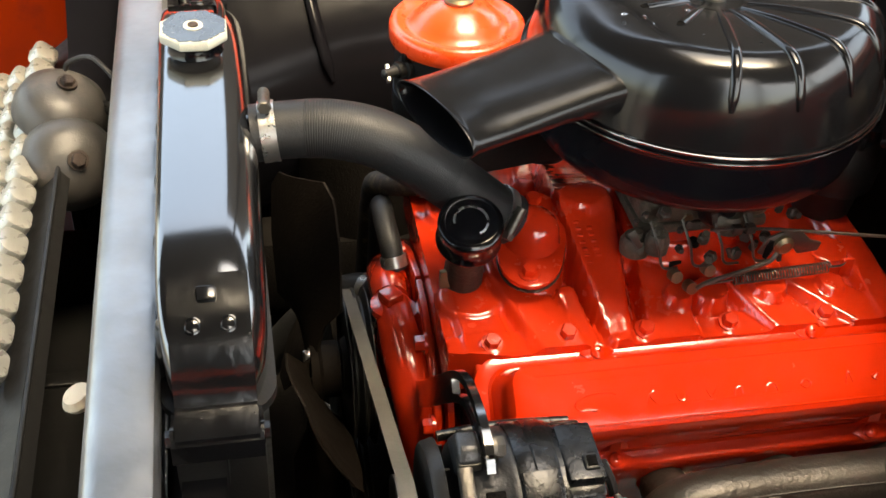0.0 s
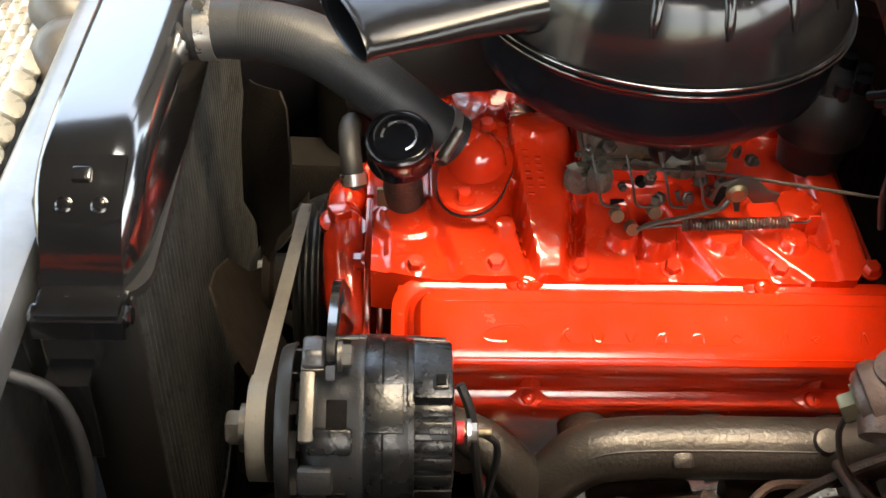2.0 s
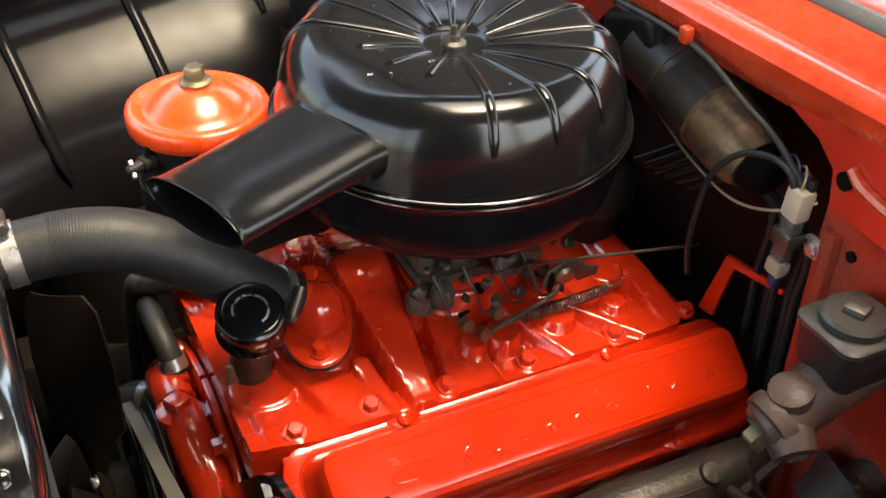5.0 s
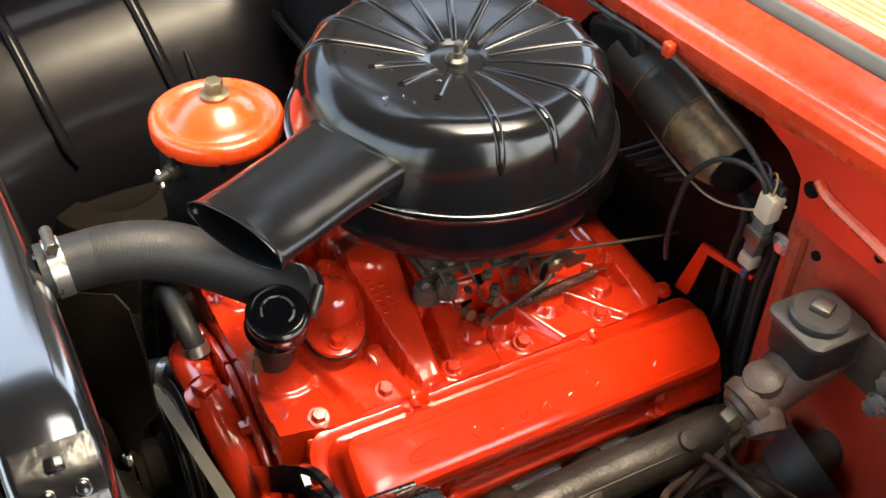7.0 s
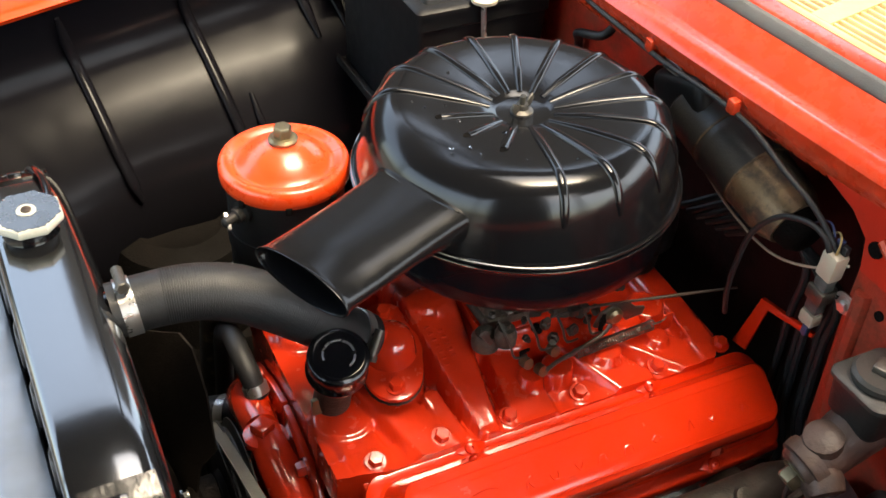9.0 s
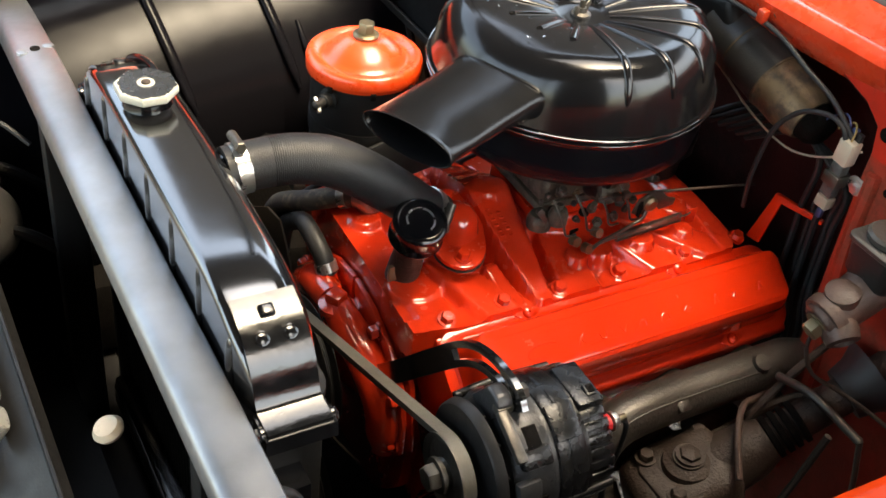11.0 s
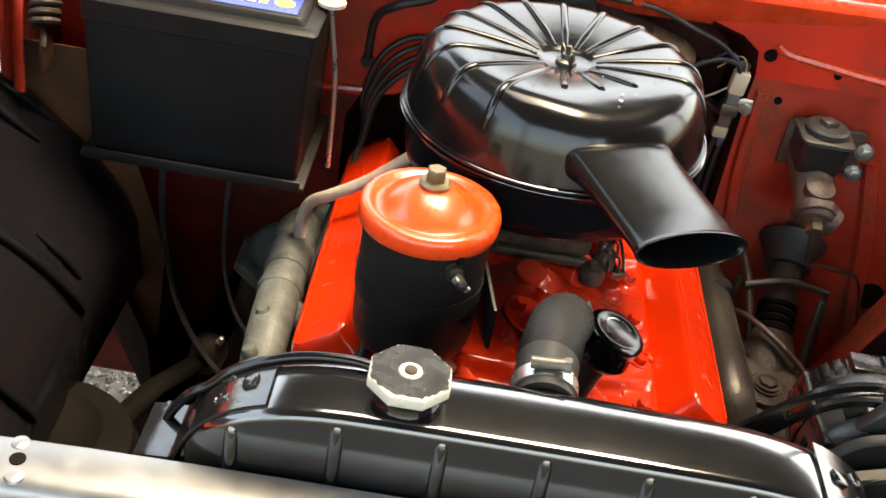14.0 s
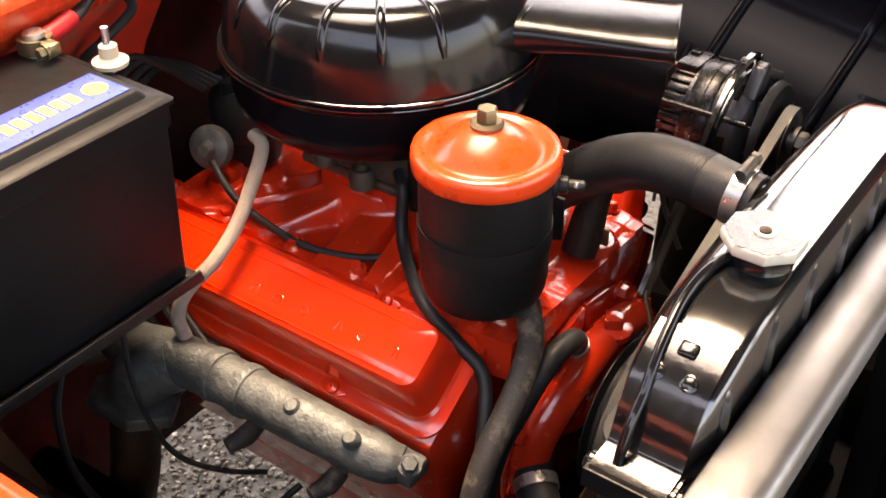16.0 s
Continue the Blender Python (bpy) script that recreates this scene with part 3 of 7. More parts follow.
        loft(bm, [[Vector((x - 0.085 * yy + 0.05 * yy * yy, yy, z)) for x, z in ((0.314, 1.06), (0.314, 1.0728), (0.385, 1.0862), (0.385, 1.075))] for yy in (y - 0.013, y - 0.004, y + 0.004, y + 0.013)])
        part("vent_bridge", bm, CREAM, ob)
    return ob


cowl()

bm = nb()
loft(bm, [[Vector((0.447 - 0.085 * y + 0.05 * y * y, y, 1.088)), Vector((1.05 + 0.1 * y * y, y, 1.38)), Vector((1.055 + 0.1 * y * y, y, 1.374)), Vector((0.455 - 0.085 * y + 0.05 * y * y, y, 1.082))] for y in (-0.7, -0.35, 0.0, 0.35, 0.7)])
solo("windshield", bm, GLASS_DARK, "dark curved windshield behind the cowl", "windshield", kind="structure")


def cowl_side(s):
    """The brown inner side wall between the wheel housing and the firewall."""
    bm = nb()
    span(bm, (0.04, s * 0.606, 0.35), (0.217, s * 0.609, 0.97))
    ob = thing("side_wall", "rust-brown and red inner side wall beside the firewall", "body panel", (0.1, s * 0.6, 0.35), "side walls")
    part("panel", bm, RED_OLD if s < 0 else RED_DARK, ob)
    if s > 0:
        m = Matrix(((0, 0, 1, 0.075), (1, 0, 0, 0), (0, 1, 0, 0), (0, 0, 0, 1)))
        part("closing_plate", plate(nb(), [(0.6, 0.9), (0.515, 0.9), (0.46, 0.74), (0.432, 0.64), (0.44, 0.5), (0.52, 0.5), (0.6, 0.6)], 0.003, m), BROWN_MID, ob, "dark rusty brown closing plate")
    bm = nb()
    loft(bm, [[Vector((x, s * y, z)) for y, z in ((0.598, 0.8), (0.53, 0.7), (0.45, 0.5), (0.44, 0.4), (0.45, 0.4), (0.598, 0.79))] for x in (0.06, 0.12, 0.212)])
    part("gusset", bm, GRIME if s > 0 else RED_OLD, ob, "dark brown sloping panel" if s > 0 else "grimy red sloping panel")
    return ob


for s in (1, -1):
    cowl_side(s)


def radiator_support():
    ob = thing("radiator_support", "silver painted radiator support bar on black side plates", "body panel", (-0.51, 0, 0.3))
    prof = [(-0.485, 0.835), (-0.4845, 0.86), (-0.487, 0.8655), (-0.492, 0.867), (-0.522, 0.866), (-0.53, 0.864), (-0.535, 0.858), (-0.5365, 0.845), (-0.534, 0.843), (-0.532, 0.855), (-0.525, 0.861), (-0.492, 0.8625), (-0.488, 0.858), (-0.487, 0.835)]
    rings = []
    for k in range(15):
        y = -0.58 + 1.16 * k / 14
        rings.append([Vector((x, y, z - 0.02 * (y / 0.58) ** 4)) for x, z in prof])
    part("top_bar", loft(nb(), rings), SILVER, ob, "silver painted steel top bar")
    for y in (-0.38, 0.375):
        part("bar_hole", lathe(nb(), [(0, 0.0012), (0.006, 0.0012), (0.006, -0.002), (0, -0.002)], T(-0.508, y, 0.8625), 16), GRIME_SHADE, ob)
        for d in (-0.016, 0.016):
            part("bar_dimple", lathe(nb(), [(0.0075, -0.001), (0.0065, 0.0012), (0.003, 0.002), (0, 0.0022)], T(-0.508 + d, y + 0.004 * (1 if d > 0 else -1), 0.8625), 14), SILVER, ob)
    for s in (1, -1):
        part("side_plate", span(nb(), (-0.5, min(s * 0.275, s * 0.6), 0.3), (-0.492, max(s * 0.275, s * 0.6), 0.852)), BLACK_DULL, ob, "black side plate")
        part("side_channel", span(nb(), (-0.53, min(s * 0.262, s * 0.29), 0.3), (-0.49, max(s * 0.262, s * 0.29), 0.845), 0.003), BLACK_DULL, ob)
    part("lower_bar", span(nb(), (-0.535, -0.58, 0.3), (-0.45, 0.58, 0.345), 0.006), BLACK_DULL, ob)
    return ob


radiator_support()


def grille():
    ob = thing("grille", "cream and bright metal egg-crate grille seen from behind", "grille", (-0.67, 0, 0.45))
    # bright cups of the egg-crate, staggered row by row
    bm = nb()
    loft(bm, [[Vector((x, y, z)) for y, z in rounded(-h, h, -h * 0.82, h * 0.82, h * 0.6, 4)] for x, h in ((-0.02, 0.0202), (-0.005, 0.02), (-0.0012, 0.0186), (0.0006, 0.0145), (0.0012, 0.007))])
    cup = finish("cup", bm, CELL)
    for r in range(8):
        for k in range(14):
            c = new("cup", cup)
            c.parent, c.matrix_parent_inverse = ob, Matrix.Translation(-Vector(ob.location))
            c.matrix_basis = pose(-0.855 + 0.0285 * r, -0.05 + 0.045 * k + 0.0225 * (r % 2), 0.526 + 0.023 * r, 0, -51, 0)
    # Added sheet: covers the ground and darkens the gaps between cups.
    part("nose_panel", loft(nb(), [[Vector((x, y, z)) for x, z in ((-0.62, 0.685), (-0.9, 0.46), (-0.9, 0.2), (-0.89, 0.2), (-0.885, 0.455), (-0.61, 0.675))] for y in (-0.62, 0.62)]), BLACK_DULL, ob, "added dark backing that hides the ground behind the grille", smooth=0)
    part("surround", span(nb(), (-0.625, -0.56, 0.683), (-0.619, 0.56, 0.69), 0.004), BLACK_DULL, ob)
    part("surround", span(nb(), (-0.89, -0.56, 0.48), (-0.87, 0.56, 0.5), 0.004), BLACK_DULL, ob)
    for s in (1, -1):
        part("stay", span(nb(), (-0.66, s * 0.53 - 0.02, 0.3), (-0.49, s * 0.53 + 0.02, 0.5), 0.004), BLACK_DULL, ob)
    return ob


grille()

# ---- engine ----
ROLL = Matrix.Translation((0, 0, 0.72)) @ Matrix.Rotation(radians(2.6), 4, "X") @ Matrix.Translation((0, 0, -0.72))


def E(x, y, z):
    """A place on the engine, which sits a little rolled in its mounts."""
    return ROLL @ Vector((x, y, z))


def prism(bm, poly, x0, x1, bevel=0.004):
    """A shape with the cross-section poly (y, z) between two stations along the engine."""
    m = ROLL @ Matrix(((0, 0, 1, x0), (1, 0, 0, 0), (0, 1, 0, 0), (0, 0, 0, 1)))
    return plate(bm, poly, x1 - x0, m, bevel)


OUT, IN = Vector((0.2255, 0.683)), Vector((0.1405, 0.7445))   # outer and inner rail of a valve cover
ACROSS = (IN - OUT).normalized()
RISE = Vector((-ACROSS.y, ACROSS.x)) * (1 if ACROSS.x < 0 else -1)
RISE = Vector((abs(RISE.x), abs(RISE.y)))
RAIL = (IN - OUT).length
FRONT, REAR = -0.226, 0.236


def on_rail(s, x, v, w):
    """A place on a valve cover: along the engine, across the rail from its outer edge, and out from it."""
    p = OUT + ACROSS * v + RISE * w
    return E(x, s * p.x, p.y)


engine = thing("engine", "orange-red painted V8 engine with black and bare metal fittings", "engine", (0, 0, 0.4))
part("block", prism(prism(nb(), [(-0.17, 0.6), (-0.13, 0.66), (0.13, 0.66), (0.17, 0.6), (0.15, 0.5), (0.12, 0.42), (-0.12, 0.42), (-0.15, 0.5)], -0.205, 0.24, 0.008), [(-0.1, 0.44), (0.1, 0.44), (0.08, 0.33), (-0.08, 0.33)], -0.17, 0.2, 0.01), RED_CAST, engine)
for s in (1, -1):
    bm = nb()
    prism(bm, [(s * y, z) for y, z in ((0.138, 0.742), (0.226, 0.679), (0.221, 0.655), (0.212, 0.628), (0.205, 0.585), (0.15, 0.56), (0.09, 0.655), (0.105, 0.7))], -0.222, 0.232, 0.004)
    for x in (-0.165, -0.055, 0.055, 0.165):
        lathe(bm, [(0, -0.02), (0.026, -0.02), (0.022, 0.012), (0, 0.012)], along(E(x, s * 0.212, 0.648), (0, s, -0.3)), 18)
        lathe(bm, [(0, 0), (0.013, 0), (0.012, 0.012), (0, 0.012)], along(E(x + 0.03, s * 0.214, 0.6), (0, s, -0.2)), 14)
    part("cylinder_head", bm, RED_CAST, engine)
for s in (1, -1):
    for x in (-0.13, -0.02, 0.09, 0.2):
        p = E(x, s * 0.222, 0.615)
        d = Vector((0, s, -0.12)).normalized()
        part("spark_plug", lathe(nb(), [(0, 0), (0.01, 0), (0.01, 0.008), (0.006, 0.01), (0.006, 0.03), (0, 0.032)], along(p, d), 12), CERAMIC, engine, "white spark plug")
        part("plug_boot", tube(nb(), [p + d * 0.022, p + d * 0.04, p + d * 0.06 + Vector((0.006, 0, 0))], [0.0095, 0.011, 0.008], 12), RUBBER_DIRTY, engine, "grey rubber plug boot")


def rail_bolt(parent, p, d, mat):
    """A cross-slotted screw on its diamond washer."""
    m = along(p, d, 0)
    bm = nb()
    plate(bm, [(0.017, 0), (0.006, 0.008), (-0.006, 0.008), (-0.017, 0), (-0.006, -0.008), (0.006, -0.008)], 0.0022, m, 0.0006)
    lathe(bm, [(0, 0), (0.0068, 0.002), (0.0062, 0.0055), (0.004, 0.007), (0.0014, 0.0072), (0.0008, 0.005), (0, 0.005)], m, 16)
    part("cover_screw", bm, mat, parent)


def valve_cover(s):
    ob = thing("valve_cover", "glossy orange-red stamped valve cover with embossed script", "valve cover", tuple(on_rail(s, 0, 0.05, 0)), "valve covers")
    # (front, rear, outer, inner, corner radius, height)
    steps = [(FRONT, REAR, 0.0, RAIL + 0.004, 0.026, 0.0), (FRONT, REAR, 0.0, RAIL + 0.004, 0.026, 0.003), (FRONT + 0.003, REAR - 0.003, 0.002, RAIL + 0.002, 0.025, 0.0042),
             (FRONT + 0.011, REAR - 0.011, 0.0125, RAIL - 0.006, 0.022, 0.0046), (FRONT + 0.014, REAR - 0.014, 0.0155, RAIL - 0.008, 0.021, 0.007),
             (FRONT + 0.0165, REAR - 0.0165, 0.0185, RAIL - 0.0095, 0.02, 0.018), (FRONT + 0.019, REAR - 0.019, 0.0225, RAIL - 0.011, 0.019, 0.035),
             (FRONT + 0.0215, REAR - 0.0215, 0.0265, RAIL - 0.0116, 0.017, 0.043), (FRONT + 0.025, REAR - 0.025, 0.0315, RAIL - 0.0118, 0.014, 0.0484),
             (FRONT + 0.03, REAR - 0.03, 0.037, RAIL - 0.0126, 0.01, 0.0501), (FRONT + 0.06, REAR - 0.06, 0.046, RAIL - 0.026, 0.006, 0.0502)]
    rings = [[on_rail(s, x, v, w) for x, v in rounded(a, b, c, d, r, 6)] for a, b, c, d, r, w in steps]
    part("cover", loft(nb(), rings), RED_SHEET, ob, smooth=28)
    # raised panel lines and embossed script strokes along the crown
    for v in (0.0365, RAIL - 0.0215):
        part("crown_line", tube(nb(), [on_rail(s, FRONT + 0.045, v, 0.0494), on_rail(s, 0, v, 0.0498), on_rail(s, REAR - 0.04, v, 0.0494)], 0.0011, 6), RED_SHEET, ob)
    flip = 1 if s < 0 else -1
    def crown(pts, r=0.0011):
        part("script_stroke", tube(nb(), [on_rail(s, flip * x, v, 0.0499) for x, v in pts], r, 6, 4), RED_SHEET, ob)
    crown([(-0.112, 0.0615), (-0.12, 0.064), (-0.135, 0.0635), (-0.147, 0.059), (-0.149, 0.0535), (-0.143, 0.0505), (-0.13, 0.05)])
    crown([(-0.085, 0.0505), (-0.083, 0.057), (-0.078, 0.0615), (-0.081, 0.0565), (-0.077, 0.051)])
    crown([(-0.058, 0.057), (-0.056, 0.0515), (-0.051, 0.051), (-0.049, 0.0575)])
    crown([(-0.03, 0.058), (-0.026, 0.051), (-0.021, 0.0575)])
    crown([(-0.005, 0.0505), (-0.003, 0.056), (0.003, 0.0575), (0.004, 0.051)])
    crown([(0.024, 0.0505), (0.027, 0.0565), (0.034, 0.057), (0.036, 0.0505)])
    crown([(0.058, 0.054), (0.063, 0.0575), (0.068, 0.054), (0.063, 0.0505), (0.058, 0.054)])
    crown([(0.101, 0.0505), (0.105, 0.061), (0.108, 0.051)])
    crown([(0.128, 0.052), (0.133, 0.0565), (0.127, 0.055), (0.131, 0.051)])
    crown([(0.168, 0.0505), (0.171, 0.06), (0.175, 0.051)])
    crown([(-0.075, 0.0488), (0.0, 0.0488), (0.056, 0.0488)], 0.0005)
    crown([(-0.138, 0.0765), (-0.11, 0.0768), (-0.082, 0.0765)], 0.0006)
    for x in (-0.107, 0.14):
        d = E(0, s * RISE.x, RISE.y) - E(0, 0, 0)
        rail_bolt(ob, on_rail(s, x, 0.0065, 0.0042), d, RED_SHEET)
        bm = nb()
        loft(bm, [[on_rail(s, x + dx * f, 0.013 + 0.002 * f, 0.005 + 0.018 * g) for dx, g in ((-0.014, 0), (-0.009, 0.8), (0, 1.1), (0.009, 0.8), (0.014, 0))] for f in (1.0,)] + [[on_rail(s, x + dx * 0.7, 0.022, 0.006 + 0.026 * g) for dx, g in ((-0.014, 0), (-0.009, 0.8), (0, 1.0), (0.009, 0.8), (0.014, 0))]], caps=False, closed=False)
        part("screw_relief", bm, RED_SHEET, ob)
    for x in (-0.11, 0.1):
        d = E(0, s * RISE.x, RISE.y) - E(0, 0, 0)
        rail_bolt(ob, on_rail(s, x, RAIL - 0.001, 0.0042), d, RED_SHEET)
    return ob


for s in (1, -1):
    valve_cover(s)


def intake():
    """The intake manifold: one casting with flat-topped runners, a plenum, a water crossover and bolt bosses, all blended."""
    pads = [(-0.15, -0.032, 0.036, 0.05, 0.786), (-0.212, -0.066, 0.034, 0.03, 0.759), (-0.212, 0.07, 0.03, 0.03, 0.752)]
    runners = []
    for s in (1, -1):
        runners += [((-0.094, s * 0.008), (-0.087, s * 0.134), 0.818, 0.762, 0.026), ((-0.03, s * 0.05), (-0.034, s * 0.137), 0.782, 0.758, 0.02),
                    ((0.03, s * 0.05), (0.084, s * 0.135), 0.784, 0.76, 0.019), ((0.06, s * 0.04), (0.168, s * 0.135), 0.782, 0.757, 0.018),
                    ((-0.165, s * 0.08), (-0.158, s * 0.13), 0.766, 0.757, 0.011), ((-0.125, s * 0.085), (-0.118, s * 0.13), 0.772, 0.758, 0.008), ((-0.214, s * 0.06), (-0.208, s * 0.128), 0.759, 0.7545, 0.018)]
    bosses = [(x, s * 0.129) for s in (1, -1) for x in (-0.205, -0.135, -0.06, 0.022, 0.118, 0.2)]

    def height(x, y):
        a = abs(y)
        base = 0.741 + 0.006 * min(1, max(0, (0.128 - a) / 0.03))
        hs = [base, 0.7535 if a > 0.112 else base]

        def hump(d, hw, top, edge=0.009):
            f = min(1.0, max(0.0, (hw + edge - d) / edge))
            return 0.74 + (top - 0.74) * f * f * (3 - 2 * f)

        hs.append(hump(math.hypot(x / 1.25, y) * 1.0, 0.058, 0.797, 0.02))
        hs.append(hump(abs(x + 0.172 - 0.35 * max(0, a - 0.05)), 0.019, 0.771 - 0.12 * max(0, a - 0.05), 0.014))
        for cx, cy, rx, ry, top in pads:
            hs.append(hump(math.hypot((x - cx) / rx, (y - cy) / ry) * rx, rx * 0.86, top, 0.01))
        for (ax, ay), (bx, by), za, zb, hw in runners:
            t = max(0.0, min(1.0, ((x - ax) * (bx - ax) + (y - ay) * (by - ay)) / ((bx - ax) ** 2 + (by - ay) ** 2)))
            behind = x > ax + t * (bx - ax)
            hs.append(hump(math.hypot(x - ax - t * (bx - ax), y - ay - t * (by - ay)), hw * (0.95 - 0.6 * t if hw > 0.025 else 0.9 + 0.2 * t), za + (zb - za) * t ** (1.0 if hw > 0.025 else 0.8), (0.034 - 0.02 * t if behind else 0.007) if hw > 0.025 else 0.01))
        hs.append(hump(abs(x - 0.186), 0.012, 0.766 - 0.1 * max(0, a - 0.06), 0.014))
        for cx, cy, r, top in ((0.112, -0.072, 0.016, 0.778), (0.15, -0.055, 0.02, 0.772), (0.112, 0.07, 0.016, 0.776), (0.07, -0.098, 0.017, 0.776), (0.135, -0.1, 0.012, 0.772), (-0.02, -0.1, 0.012, 0.776), (0.012, -0.098, 0.016, 0.774), (0.16, 0.09, 0.018, 0.77)):
            hs.append(hump(math.hypot(x - cx, y - cy), r, top, 0.006))
        for cx, cy in bosses:
            hs.append(hump(math.hypot(x - cx, y - cy), 0.009, 0.757, 0.005))
        m = max(hs)
        z = m + 0.0026 * math.log(sum(math.exp((h - m) / 0.0026) for h in hs)) - 0.0024
        return z + 0.0006 * noise.noise(Vector((x * 55, y * 55, 3))) + 0.00025 * noise.noise(Vector((x * 210, y * 210, 8)))

    nx, ny = 190, 130
    bm = nb()
    grid = []
    for i in range(nx + 1):
        x = -0.245 + 0.455 * i / nx
        wide = min(0.1425, 0.1425 - 0.25 * (-0.2 - x), 0.1425 - 1.4 * (x - 0.185))
        grid.append([bm.verts.new(E(x, y, height(x, y))) for y in [-wide + 2 * wide * j / ny for j in range(ny + 1)]])
    for i in range(nx):
        for j in range(ny):
            bm.faces.new((grid[i][j], grid[i + 1][j], grid[i + 1][j + 1], grid[i][j + 1]))
    # skirt down to the valley
    loop = [grid[i][0] for i in range(nx + 1)] + [grid[nx][j] for j in range(1, ny + 1)] + [grid[i][ny] for i in range(nx - 1, -1, -1)] + [grid[0][j] for j in range(ny - 1, 0, -1)]
    low = [bm.verts.new((v.co.x, v.co.y, v.co.z - 0.045)) for v in loop]
    for k in range(len(loop)):
        q = (k + 1) % len(loop)
        bm.faces.new((loop[k], loop[q], low[q], low[k]))
    ob = part("intake_manifold", bm, RED_CAST, engine, smooth=50)
    for x, y in bosses:
        d = Vector((0, math.copysign(0.3, y), 0.95))
        part("manifold_bolt", bolt(nb(), E(x, y, height(x, y) - 0.0005), d, 0.0076, 0.009, spin=x * 900), RED_CAST, ob)
    rng = random.Random(3)
    for row in range(2):
        for k in range(7 - row * 2):
            x, y = -0.107 + 0.012 * row + 0.0009 * k, -0.03 - 0.0065 * k - 0.006 * row
            p = E(x, y, height(x, y))
            part("cast_mark", box(nb(), (0.0055, rng.uniform(0.002, 0.004), 0.0025), T(*p), 0.0006), RED_CAST, ob)
    part("carburetor_pad", loft(nb(), [[E(x, y, z) for x, y in rounded(-0.058, 0.058, -0.055, 0.055, 0.014, 4)] for z in (0.785, 0.806)]), RED_CAST, ob)
    return ob


intake_ob = intake()


def thermostat():
    """The outlet housing: a low dome on a two-eared flange, with a neck up to the hose."""
    up = Vector((-0.05, -0.16, 1)).normalized()
    ear = Vector((0.26, 0.96, 0))
    ear = (ear - up * ear.dot(up)).normalized()
    wide = up.cross(ear)
    c = E(-0.15, -0.034, 0.788)
    m = Matrix((ear, wide, up)).transposed().to_4x4()
    m.translation = c
    ob = part("thermostat_housing", lathe(nb(), [(0, 0), (0.0285, 0), (0.0285, 0.006), (0.0262, 0.011), (0.0255, 0.02), (0.022, 0.029), (0.014, 0.036), (0.005, 0.0385), (0, 0.039)], m, 32), RED_CAST, engine)
    edge = []
    for k in range(40):
        t = 2 * math.pi * k / 40
        reach = 0.0335 + 0.0275 * abs(math.cos(t)) ** 3.2
        edge.append((reach * math.cos(t), reach * math.sin(t)))
    part("flange", plate(nb(), edge, 0.006, m @ T(0, 0, 0.002), 0.0015), RED_CAST, ob)
    part("gasket", plate(nb(), [(x * 1.015, y * 1.015) for x, y in edge], 0.0016, m @ T(0, 0, -0.0005)), GRIME, ob, "thin dark gasket")
    part("neck", tube(nb(), [E(-0.15, -0.03, 0.805), E(-0.17, -0.03, 0.815), E(-0.19, -0.032, 0.828)], 0.0195, 18), RED_CAST, ob)
    for a in (1, -1):
        part("flange_bolt", bolt(nb(), m @ Vector((0.0455 * a, 0, 0.008)), up, 0.0075, 0.01), RED_CAST, ob)


thermostat()

# timing cover and water pump at the front of the block
part("timing_cover", prism(nb(), [(-0.1, 0.66), (0.1, 0.66), (0.125, 0.6), (0.11, 0.45), (0.06, 0.38), (-0.06, 0.38), (-0.11, 0.45), (-0.125, 0.6)], -0.222, -0.205, 0.004), RED_CAST, engine)


